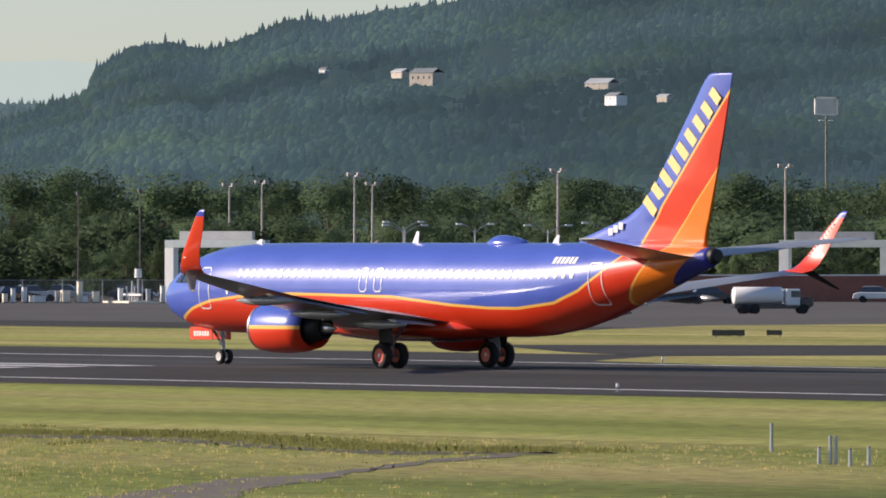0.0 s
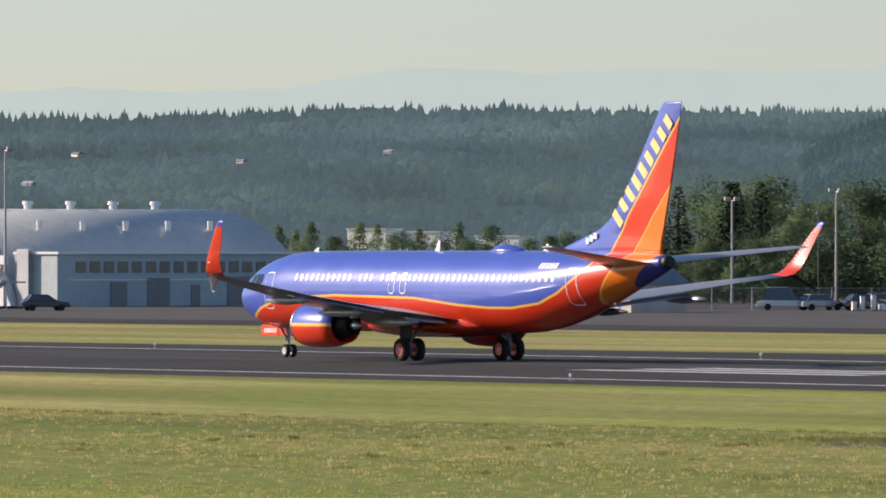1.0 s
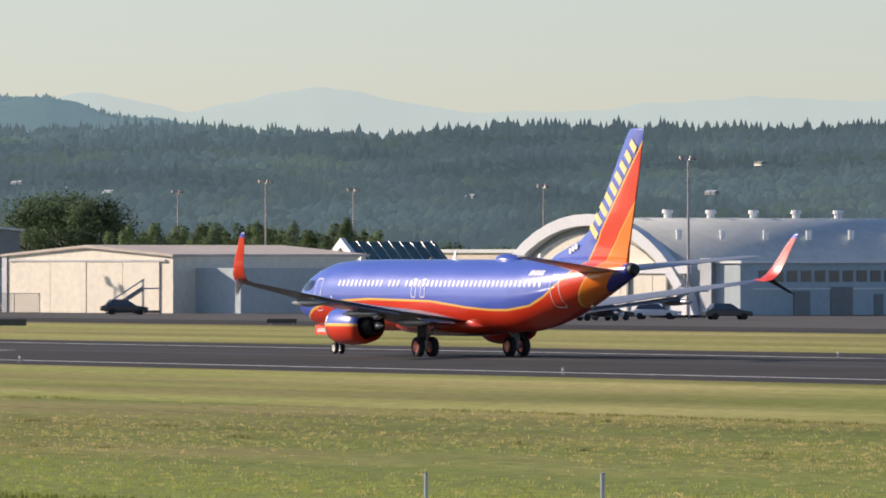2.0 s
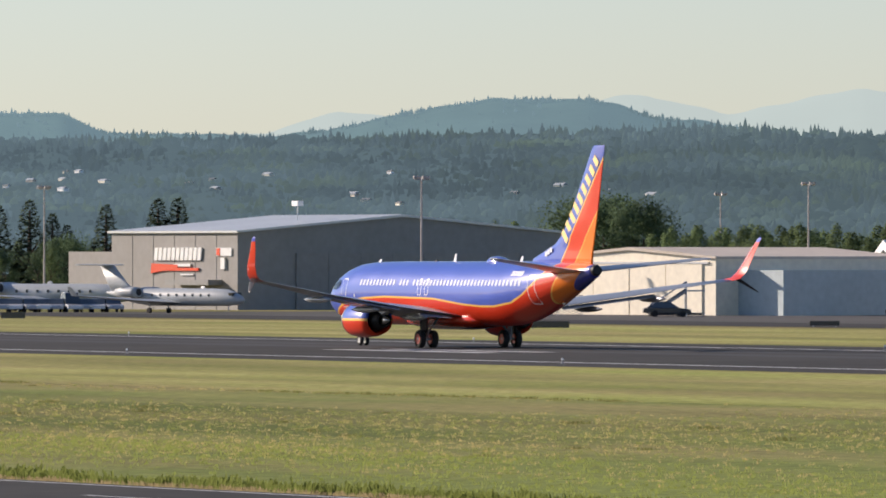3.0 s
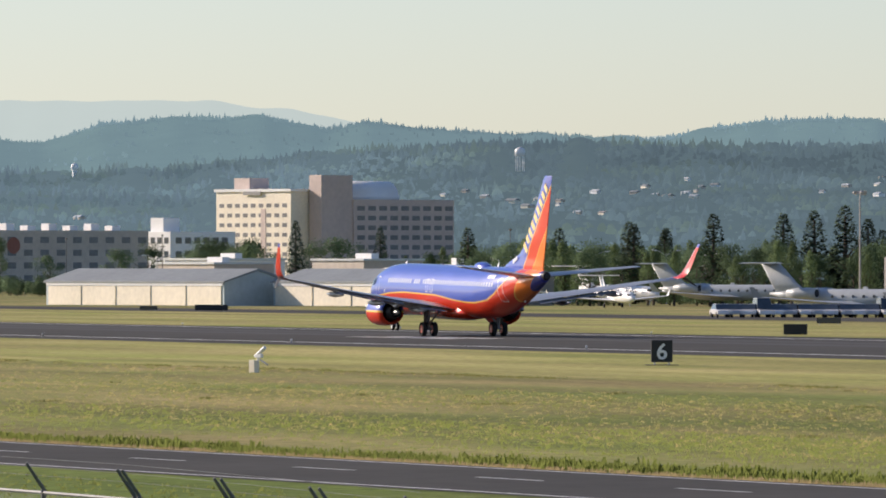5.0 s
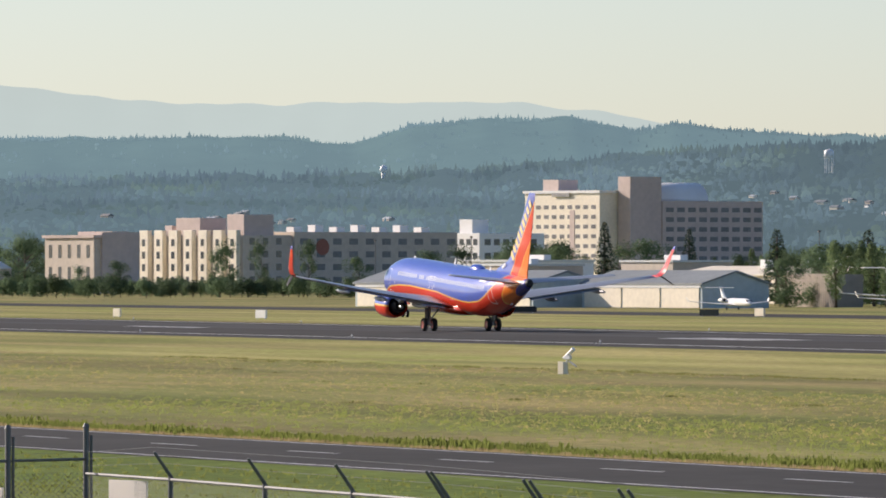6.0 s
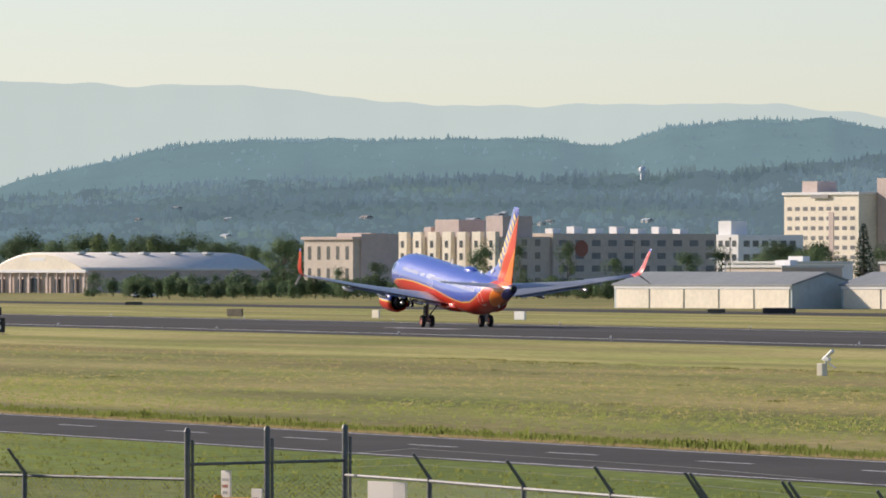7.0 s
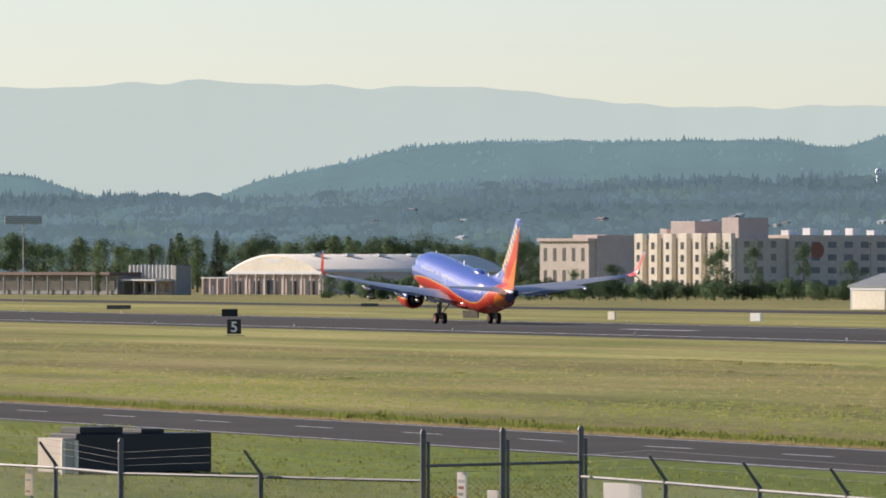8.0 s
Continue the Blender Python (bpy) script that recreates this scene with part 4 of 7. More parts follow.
belt(["broadleaf", "poplar", "broadleaf"], 19.71, 22.49, 1290, 1390, 7.0, 10.0, 64, 1.05)
for az, h in ((20.70, 11.7), (21.19, 13.2), (21.62, 13.3), (21.81, 13.7), (22.00, 14.4), (22.14, 12.5), (22.47, 13.8), (22.79, 14.6), (22.91, 14.8), (22.23, 10.8), (20.89, 10.8)):
    plant("conifer", az, 1360, h, 1.65)
belt(["poplar", "broadleaf"], 19.63, 21.20, 1440, 1500, 7.5, 10.0, 44, 1.0)
for az, h in ((20.67, 12.3), (20.90, 11.4), (20.24, 11.4), (19.68, 11.4)):
    plant("conifer", az, 1420, h, 1.6)
for az, h in ((18.62, 14.8), (19.14, 13.4), (18.88, 12.0), (18.76, 11.1)):
    plant("conifer" if h > 12.5 else "broadleaf", az, 1900, h, 1.25)
belt(["broadleaf"], 17.96, 18.41, 1800, 1900, 9, 12, 12, 1.2)
belt(["broadleaf", "poplar"], 19.28, 19.84, 1750, 1900, 7, 10, 14)
# in front of the apartment blocks
for az, h, w in ((16.31, 11.5, .9), (16.22, 9.7, .8), (15.38, 6.2, 1.2), (15.62, 7.4, 1.2), (16.51, 12.1, .6), (16.80, 12.1, .6), (17.53, 9.7, 1.3), (17.71, 10.9, 1.1), (17.11, 8.6, 1.2)):
    plant("broadleaf", az, 1950, h, w)
belt(["broadleaf", "bush", "bush"], 14.12, 17.28, 1700, 1900, 2.2, 4.2, 40, 1.3)
belt(["broadleaf", "bush"], 13.80, 14.99, 1850, 1960, 4.0, 5.8, 15, 1.1)
belt(["broadleaf"], 11.58, 15.16, 2500, 2800, 12, 17, 50, 1.0)
belt(["broadleaf", "poplar", "broadleaf", "conifer"], 11.58, 14.29, 2300, 2450, 11, 16, 26, 1.1)
belt(["broadleaf"], 13.88, 15.76, 2500, 2800, 11, 15, 24, 1.1)
plant("poplar", 12.46, 2090, 6.0, 1.2)
# hedge at the foot of the apartment blocks
belt(["bush"], 14.1, 17.25, 1690, 1780, 3.0, 4.6, 64, 0.8)
for kind in TREES:
    for th in TREES[kind]:
        if th.name not in used:
            plant(kind, 45, 1200, 10)


# standing grass: tufts in the near fields and a rank fringe along the road
def tufts(name, label, spots, blades, seed, material, spread=0.9):
    rnd = random.Random(seed)
    vs, fs = [], []
    for x, y, h in spots:
        for _ in range(blades):
            a, r = rnd.uniform(0, 6.28), rnd.uniform(0, h * spread)
            bx, by = x + r * math.cos(a), y + r * math.sin(a)
            w, lean = h * rnd.uniform(0.10, 0.22), rnd.uniform(-0.4, 0.4) * h
            b = len(vs)
            vs += [(bx - w, by, 0), (bx + w, by + w * 0.5, 0), (bx + lean + w * 0.3, by + lean * 0.5, h * rnd.uniform(0.6, 1.15)), (bx + lean - w * 0.4, by, h * rnd.uniform(0.5, 0.9))]
            fs.append((b, b + 1, b + 2, b + 3))
    me = bpy.data.meshes.new(name)
    me.from_pydata(vs, [], fs)
    me.materials.append(material)
    tagged(new(name, me), label, "grass", kind="stuff")


M["blade"] = leaf_mat("grass_blades", (0.205, 0.235, 0.068), 0.3, through=0.75)
M["blade_dry"] = leaf_mat("dry_grass_blades", (0.37, 0.31, 0.135), 0.25, through=0.75)
M["weed"] = leaf_mat("weeds", (0.14, 0.145, 0.05), 0.35, through=0.7)
M["fringe"] = leaf_mat("rank_grass", (0.195, 0.23, 0.062), 0.45, through=0.75)
M["thatch"] = leaf_mat("dead_grass", (0.36, 0.29, 0.16), 0.35, through=0.7)
rg = random.Random(21)


def scatter(count, x0, x1, a0, a1, h0, h1, clump=0.0):
    out = []
    while len(out) < count:
        x, az = rg.uniform(x0, x1), rg.uniform(a0, a1)
        y = x / math.tan(radians(az))
        if x > road_x(y) + 1.0 and noise.noise((x * 0.05, y * 0.02, 7)) + rg.uniform(-0.5, 0.5) > clump:
            out.append((x, y, rg.uniform(h0, h1)))
    return out


tufts("grass_tufts", "long green grass of the unmown field", scatter(30000, 90, 159, 11.5, 41, 0.03, 0.085), 5, 1, M["blade"], 2.2)
tufts("lush_grass_tufts", "rank green grass near the road", scatter(14000, 90, 112, 11.5, 41, 0.04, 0.10), 5, 8, M["fringe"], 2.0)
tufts("dry_grass_tufts", "straw-coloured seeding grass of the unmown field", scatter(17000, 100, 160, 11.5, 41, 0.03, 0.085, 0.05), 5, 2, M["blade_dry"], 2.4)
tufts("weed_clumps", "low brown-green weed clumps in the field", scatter(110, 110, 162, 11.5, 41, 0.07, 0.13, 0.3), 40, 3, M["weed"], 6.0)
tufts("short_grass_tufts", "short tufts in the mown strip", scatter(9000, 162, 207, 11.5, 41, 0.02, 0.05), 4, 9, M["blade"], 3.0)
edge = []
for k in range(1500):
    y = rg.uniform(225, 560)
    if noise.noise((y * 0.03, 3, 1)) > -0.05:
        edge.append((MOWN(y) - abs(rg.gauss(0, 0.7)), y, rg.uniform(0.05, 0.13)))
tufts("edge_grass", "dark line of longer grass where the mowing ends", edge, 7, 10, M["weed"], 2.5)
fringe, thatch = [], []
for k in range(9000):
    y = rg.uniform(150, 520)
    tall = 0.6 + 0.9 * noise.noise((y * 0.35, 2, 5)) + 0.5 * noise.noise((y * 1.3, 4, 5))
    if tall > 0.1:
        fringe.append((road_x(y) + 0.7 + abs(rg.gauss(0, 1.2)), y, max(0.06, 0.28 * tall * rg.uniform(0.5, 1.2))))
    if k % 3 == 0:
        thatch.append((road_x(y) + rg.uniform(0.05, 0.6), y, rg.uniform(0.04, 0.14)))
tufts("road_fringe_grass", "rank green grass along the road edge", fringe, 7, 4, M["fringe"], 1.6)
tufts("road_edge_thatch", "dead brown grass lying along the road edge", thatch, 6, 11, M["thatch"], 2.0)
# dark weeds along the bank put its shadow side into the colour
bank = []
for (xa, ya), (xb, yb) in zip(BANK, BANK[1:]):
    for k in range(420):
        f = rg.random()
        x, y = xa + (xb - xa) * f, ya + (yb - ya) * f
        bank.append((x + rg.gauss(0, 0.8), y + rg.gauss(0, 1.2), rg.uniform(0.08, 0.24) * (0.7 + 0.8 * noise.noise((x * 0.4, y * 0.4, 9)))))
tufts("bank_grass", "green grass bank beside the worn track, its shadow side painted dark", bank, 6, 6, M["weed"], 1.5)
tufts("near_field_grass", "short green grass between road and fence", [(rg.uniform(26, 73), rg.uniform(130, 330), rg.uniform(0.05, 0.13)) for _ in range(12000)], 5, 5, M["blade"])


# woods on the far slopes, as one mass of small trees for each range
def woods(name, materials, d, rows, depth, foot, count, h0, h1, label, crest=0.25, seed=1, power=0.8, pointed=0.5, grow=((0, 1), (90, 1))):
    rnd = random.Random(seed)
    vs, fs, kinds = [], [], []
    lo, hi = rows[0][0], rows[-1][0]
    for i in range(count):
        az = rnd.uniform(lo, hi)
        f = 1.0 if i < count * crest else rnd.random() ** 0.75
        dd = d - depth * (1 - f) + rnd.uniform(-8, 8)
        top = 5.6 + d * math.tan(radians(lerp_table(rows, az)))
        z = foot + (top - foot) * f ** power - 1.5
        grove = noise.noise((az * 2.2, f * 5, seed))
        h = rnd.uniform(h0, h1) * (0.85 + 0.35 * noise.noise((az * 5, f * 9, seed + 3))) * lerp_table(grow, az)
        sharp = rnd.random() < pointed + 0.55 * grove + (0.25 if f > 0.9 else 0)
        if sharp and rnd.random() < 0.1:
            h *= 1.4
        c = at(az, dd, z - max(0.0, 0.55 * (h - 5.0)))
        b = len(vs)
        if sharp:
            w, n = h * rnd.uniform(0.17, 0.27), 5
            levels = ((0.05, 0.9), (0.3, 1.0), (0.62, 0.52))
        else:
            h *= 0.72
            w, n = h * rnd.uniform(0.38, 0.62), 6
            levels = ((0.02, 0.75), (0.42, 1.0), (0.8, 0.66))
        turn = rnd.uniform(0, 6.28)
        for lvl, wr in levels:
            for j in range(n):
                a = turn + 2 * math.pi * j / n + rnd.uniform(-0.2, 0.2)
                q = w * wr * rnd.uniform(0.7, 1.25)
                vs.append((c.x + q * math.cos(a), c.y + q * math.sin(a), c.z + h * (lvl + rnd.uniform(-0.07, 0.07))))
        vs.append((c.x + rnd.uniform(-0.1, 0.1) * w, c.y, c.z + h))
        for lv in range(2):
            for j in range(n):
                fs.append((b + lv * n + j, b + lv * n + (j + 1) % n, b + (lv + 1) * n + (j + 1) % n, b + (lv + 1) * n + j))
        fs += [(b + 2 * n + j, b + 2 * n + (j + 1) % n, b + 3 * n) for j in range(n)]
        step = (len(materials) - 2) // 2   # weaker haze glow towards the nearer end
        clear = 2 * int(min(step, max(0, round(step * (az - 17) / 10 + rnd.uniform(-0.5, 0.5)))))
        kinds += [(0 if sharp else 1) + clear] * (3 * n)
    me = bpy.data.meshes.new(name)
    me.from_pydata(vs, [], fs)
    for mm in materials:
        me.materials.append(mm)
    me.polygons.foreach_set("material_index", kinds)
    me.polygons.foreach_set("use_smooth", [True] * len(fs))
    tagged(new(name, me), label, "woods", kind="stuff")


# the air's haze is put into these trees as an even glow
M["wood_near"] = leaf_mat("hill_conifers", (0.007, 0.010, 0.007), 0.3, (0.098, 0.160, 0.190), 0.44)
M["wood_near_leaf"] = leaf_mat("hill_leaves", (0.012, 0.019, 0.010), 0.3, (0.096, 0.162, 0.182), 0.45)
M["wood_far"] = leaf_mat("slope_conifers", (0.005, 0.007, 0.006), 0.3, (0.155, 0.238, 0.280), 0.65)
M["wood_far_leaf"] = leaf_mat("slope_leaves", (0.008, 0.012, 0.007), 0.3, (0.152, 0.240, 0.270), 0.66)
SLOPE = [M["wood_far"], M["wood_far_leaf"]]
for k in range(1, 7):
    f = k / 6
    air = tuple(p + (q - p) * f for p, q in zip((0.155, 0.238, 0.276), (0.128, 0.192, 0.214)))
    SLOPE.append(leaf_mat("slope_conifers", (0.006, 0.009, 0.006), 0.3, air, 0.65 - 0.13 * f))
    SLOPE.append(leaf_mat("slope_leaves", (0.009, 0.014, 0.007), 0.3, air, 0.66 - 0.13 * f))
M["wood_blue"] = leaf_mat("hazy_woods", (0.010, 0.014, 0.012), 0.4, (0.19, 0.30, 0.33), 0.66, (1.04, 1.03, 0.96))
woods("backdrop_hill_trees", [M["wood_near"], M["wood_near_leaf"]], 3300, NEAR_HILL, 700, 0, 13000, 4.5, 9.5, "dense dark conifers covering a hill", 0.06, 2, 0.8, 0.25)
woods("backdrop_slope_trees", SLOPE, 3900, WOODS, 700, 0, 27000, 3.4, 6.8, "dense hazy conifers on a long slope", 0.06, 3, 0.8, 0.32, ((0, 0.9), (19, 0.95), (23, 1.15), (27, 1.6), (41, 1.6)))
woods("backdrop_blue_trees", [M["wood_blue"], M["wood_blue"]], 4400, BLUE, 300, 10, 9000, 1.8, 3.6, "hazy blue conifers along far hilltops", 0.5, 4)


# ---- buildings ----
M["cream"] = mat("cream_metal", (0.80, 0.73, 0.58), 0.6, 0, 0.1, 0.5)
M["roof_blue"] = mat("blue_grey_roof", (0.23, 0.255, 0.26), 0.65, 0.0, 0.14, 0.4)
M["wall_blue"] = mat("blue_grey_siding", (0.42, 0.49, 0.50), 0.6, 0, 0.1, 0.5)
M["charcoal"] = mat("charcoal_siding", (0.24, 0.24, 0.23), 0.6, 0, 0.1, 0.4)
M["grey_wall"] = mat("grey_cladding", (0.25, 0.24, 0.225), 0.6, 0, 0.1, 0.4)
M["roof_light"] = mat("light_metal_roof", (0.55, 0.57, 0.56), 0.4, 0.2, 0.1, 0.4)
M["tan"] = mat("tan_wall", (0.54, 0.47, 0.39), 0.75, 0, 0.12, 0.3)
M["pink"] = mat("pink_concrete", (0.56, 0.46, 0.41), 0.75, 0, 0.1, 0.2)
# lighter and greyer than dark_window, for the far walls
M["window_far"] = mat("grey_far_window", (0.17, 0.17, 0.17), 0.4, 0, 0.25, 0.5)
M["window"] = mat("dark_window", (0.06, 0.075, 0.09), 0.15, 0, 0.2, 0.5, spec=0.8)
M["glass_green"] = mat("green_glazing", (0.05, 0.12, 0.11), 0.12, 0, 0.2, 0.8, spec=0.8)
M["brick"] = mat("red_brick_wall", (0.30, 0.12, 0.085), 0.85, 0, 0.15, 0.6)
M["brown_roof"] = mat("brown_roof_edge", (0.16, 0.11, 0.09), 0.8, 0, 0.15, 0.5)
M["galv"] = mat("galvanised_steel", (0.42, 0.43, 0.44), 0.45, 0.6, 0.15, 2.0)
M["orange_truck"] = mat("orange_truck_paint", (0.80, 0.36, 0.03), 0.35, 0, 0.08, 1.0)
M["lens"] = mat("bright_lens", (0.85, 0.85, 0.82), 0.1, 0.0, 0.02, 1.0, spec=0.9)


def site(name, az, d, rot, label, category, group=""):
    """An Empty at the near corner: local y runs along the sunlit front, local x along the shaded side."""
    p = at(az, d)
    ob = tagged(new(name), label, category, group)
    ob.matrix_basis = pose(p.x, p.y, 0, 0, 0, rot)
    return ob


def boxpart(name, parent, material, x0, y0, z0, x1, y1, z1, bevel=0.0, label=""):
    bm = bmesh.new()
    box(bm, x0, y0, z0, x1, y1, z1, bevel)
    return part(name, bm, material, parent, label)


def windows_front(parent, ys, zs, w, h, material, x=0.0, depth=0.12):
    for y in ys:
        for z in zs:
            boxpart("window", parent, material, x - 0.05, y - w / 2, z, x + depth, y + w / 2, z + h)


def windows_side(parent, xs, zs, w, h, material, y=0.0):
    for x in xs:
        for z in zs:
            boxpart("window", parent, material, x - w / 2, y - 0.05, z, x + w / 2, y + 0.12, z + h)


def prism(name, parent, material, x0, x1, y0, y1, z0, z1, along="x", over=0.0, label=""):
    """A gabled roof with its ridge along x or y, as a solid."""
    bm = bmesh.new()
    if along == "x":
        m = (y0 + y1) / 2
        loft(bm, [[(x, y0 - over, z0), (x, m, z1), (x, y1 + over, z0), (x, y1 + over, z0 - 0.25), (x, m, z1 - 0.3), (x, y0 - over, z0 - 0.25)] for x in (x0 - over, x1 + over)])
    else:
        m = (x0 + x1) / 2
        loft(bm, [[(x0 - over, y, z0), (m, y, z1), (x1 + over, y, z0), (x1 + over, y, z0 - 0.25), (m, y, z1 - 0.3), (x0 - over, y, z0 - 0.25)] for y in (y0 - over, y1 + over)])
    bmesh.ops.recalc_face_normals(bm, faces=bm.faces)
    return part(name, bm, material, parent, label)


def gable(name, parent, material, x0, x1, y0, y1, h, peak, along="x"):
    """Walls of a gabled building as one closed mesh."""
    bm = bmesh.new()
    if along == "x":
        m = (y0 + y1) / 2
        loft(bm, [[(x, y0, 0), (x, y1, 0), (x, y1, h), (x, m, peak), (x, y0, h)] for x in (x0, x1)])
    else:
        m = (x0 + x1) / 2
        loft(bm, [[(x0, y, 0), (x1, y, 0), (x1, y, h), (m, y, peak), (x0, y, h)] for y in (y0, y1)])
    bmesh.ops.recalc_face_normals(bm, faces=bm.faces)
    return part(name, bm, material, parent)


# arched hangar with its white rim and side annex
hg = site("arched_hangar", 29.43, 905, 14, "white arched aircraft hangar with cream doors and vented roof", "hangar")
W, L, H = 30.0, 42.0, 9.6


def arch_pts(w, h, n=20):
    r = (w * w / 4 + h * h) / (2 * h)
    t0 = math.asin(min(1, w / 2 / r))
    return [(w / 2 + r * math.sin(t0 - 2 * t0 * i / n), h - r + r * math.cos(t0 - 2 * t0 * i / n)) for i in range(n + 1)]


bm = bmesh.new()
loft(bm, [[(x, y, z) for y, z in arch_pts(W, H)] for x in (0.6, L)])
bmesh.ops.recalc_face_normals(bm, faces=bm.faces)
M["hangar_roof"] = mat("hangar_roof_metal", (0.64, 0.66, 0.60), 0.5, 0.1, 0.12, 0.3)
vault = part("roof", bm, M["hangar_roof"], hg, "curved blue-grey metal roof", True)
bm = bmesh.new()
o, i_ = arch_pts(W + 0.8, H + 0.35), arch_pts(W - 1.6, H - 0.8)
loft(bm, [[(x, y - 0.4 + dy, z) for (y, z), dy in zip(o + i_[::-1], [0] * len(o) + [1.2] * len(i_))] for x in (-0.5, 0.7)])
bmesh.ops.recalc_face_normals(bm, faces=bm.faces)
part("arch_rim", bm, M["white"], hg, "thick white arched rim")
bm = bmesh.new()
loft(bm, [[(x, y + 1.5, z) for y, z in arch_pts(W - 3, H - 1.5)] for x in (0.2, 0.5)])
bmesh.ops.recalc_face_normals(bm, faces=bm.faces)
part("front_wall", bm, M["cream"], hg)
boxpart("door_beam", hg, M["white"], -0.3, 0.8, 4.1, 0.3, W - 0.8, 5.0)
boxpart("door_base", hg, M["white"], -0.2, 1.0, 0, 0.25, W - 1.0, 1.5)
for k in range(6):
    boxpart("door_leaf", hg, M["cream"], -0.1, 1.4 + k * 4.55, 1.5, 0.15, 5.9 + k * 4.55, 4.1, 0.02)
for k in range(5):
    boxpart("door_post", hg, M["charcoal"], -0.35, 3.5 + k * 5.6, 0, -0.1, 3.75 + k * 5.6, 5.0)
for k in range(6):
    bm = bmesh.new()
    tube(bm, (4.6 + k * 5.9, W / 2, H - 0.1), (4.6 + k * 5.9, W / 2, H + 0.45), 0.4, 0.4, 10)
    tube(bm, (4.6 + k * 5.9, W / 2, H + 0.45), (4.6 + k * 5.9, W / 2, H + 0.8), 0.58, 0.52, 10)
    part("roof_vent", bm, M["white"], hg)
    bm = bmesh.new()
    tube(bm, (4.2 + k * 5.9, W / 2 - 8.3, H - 2.2), (4.2 + k * 5.9, W / 2 - 8.3, H - 1.2), 0.25, 0.32, 8)
    part("small_vent", bm, M["white"], hg)
ann = boxpart("annex", hg, M["wall_blue"], 0.9, -5.5, 0, L - 1, 0.6, 5.1, 0.05, "pale blue side annex with a window band")
boxpart("annex_roof", hg, M["white"], 0.7, -5.8, 5.1, L - 0.8, 0.5, 5.35)
windows_side(ann, [4 + 1.9 * k for k in range(17)], [3.3], 1.4, 1.1, M["window"], -5.5)
for x, w, h, nm in ((8, 2.2, 2.4, "charcoal"), (13, 3.0, 2.8, "grey_wall"), (19, 1.2, 2.1, "charcoal"), (24, 3.4, 2.9, "grey_wall"), (30, 1.2, 2.1, "white"), (33, 2.4, 2.5, "charcoal")):
    boxpart("annex_door", hg, M[nm], x, -5.62, 0, x + w, -5.48, h, 0.02)
boxpart("annex_sill", hg, M["white"], 2.5, -5.6, 2.55, L - 2.5, -5.48, 2.68)
boxpart("stair_tower", hg, M["galv"], 0.3, -2.0, 0, 0.9, -0.4, 5.6)

# charcoal hangar with a light roof and a sign
fc = site("charcoal_hangar", 23.28, 1049, 12, "large charcoal metal hangar with a light roof and a white sign", "hangar")
FW, FD = 25.0, 46.0
gable("shell", fc, M["charcoal"], 0.15, FD, 0, FW, 8.8, 10.6, "y")
boxpart("front_cladding", fc, M["grey_wall"], -0.05, 0, 0, 0.15, FW, 8.9)
prism("roof", fc, M["roof_light"], 0, FD, 0, FW, 8.95, 10.85, "y", 0.4, "light grey metal roof")
for k in range(1, 6):
    boxpart("cladding_joint", fc, M["charcoal"], -0.09, k * FW / 6 - 0.06, 0, -0.05, k * FW / 6 + 0.06, 8.8)
boxpart("side_door", fc, M["grey_wall"], 8, -0.15, 0, 40, 0.0, 6.4)
for k in range(8):
    boxpart("door_joint", fc, M["charcoal"], 8 + k * 4.5, -0.22, 0, 8.12 + k * 4.5, -0.15, 6.4)
boxpart("low_wing", fc, M["grey_wall"], 0.1, FW, 0, 14, FW + 9, 6.6)
sign = boxpart("sign_swoosh", fc, M["red"], -0.25, 7.4, 4.4, -0.12, 16.6, 4.75)
bm = bmesh.new()
loft(bm, [[(x, 16.9, 4.1), (x, 11.5, 4.75), (x, 11.5, 5.1), (x, 16.7, 5.25)] for x in (-0.26, -0.14)])
part("sign_wedge", bm, M["red"], fc)
for k in range(11):
    y = 16.2 - k * 0.86
    bm = bmesh.new()
    loft(bm, [[(x, y, 5.6), (x, y - 0.62, 5.6), (x, y - 0.82, 7.05), (x, y - 0.2, 7.05)] for x in (-0.28, -0.12)])
    part("sign_block", bm, M["white"], fc)
boxpart("sign_line", fc, M["white"], -0.25, 9.0, 4.9, -0.12, 12.5, 5.2)
boxpart("sign_line", fc, M["white"], -0.25, 8.5, 3.9, -0.12, 11.0, 4.05)
boxpart("small_sign", fc, M["white"], -0.2, 1.0, 6.1, -0.08, 4.0, 7.0)
boxpart("small_sign", fc, M["red"], -0.24, 3.2, 6.15, -0.2, 3.9, 6.95)
boxpart("wall_box", fc, M["white"], -0.3, 2.2, 4.6, -0.05, 3.0, 5.9)
boxpart("entrance_canopy", fc, M["charcoal"], -2.0, 3.0, 2.8, 0, 11.5, 3.4)
bm = bmesh.new()
tube(bm, (14, 8, 10.0), (14, 8, 12.0), 0.06)
box(bm, 13.6, 7.4, 11.8, 14.4, 8.6, 12.4)
part("roof_beacon", bm, M["white"], fc)

# cream gabled hangar
ch = site("cream_hangar", 26.22, 942, 14, "cream gabled metal hangar with a sliding door", "hangar")
gable("shell", ch, M["cream"], 0, 26, 0, 27, 5.9, 6.7, "x")
prism("roof", ch, M["tan"], 0, 26, 0, 27, 6.0, 6.95, "x", 0.3, "tan metal roof")
boxpart("corner_post", ch, M["galv"], -0.15, 26.4, 0, 0.1, 27.2, 5.9)
for k in range(4):
    boxpart("sliding_door", ch, M["cream"], -0.16 + 0.03 * (k % 2), 2 + k * 5.8, 0, -0.02, 7.7 + k * 5.8, 5.2, 0.02)
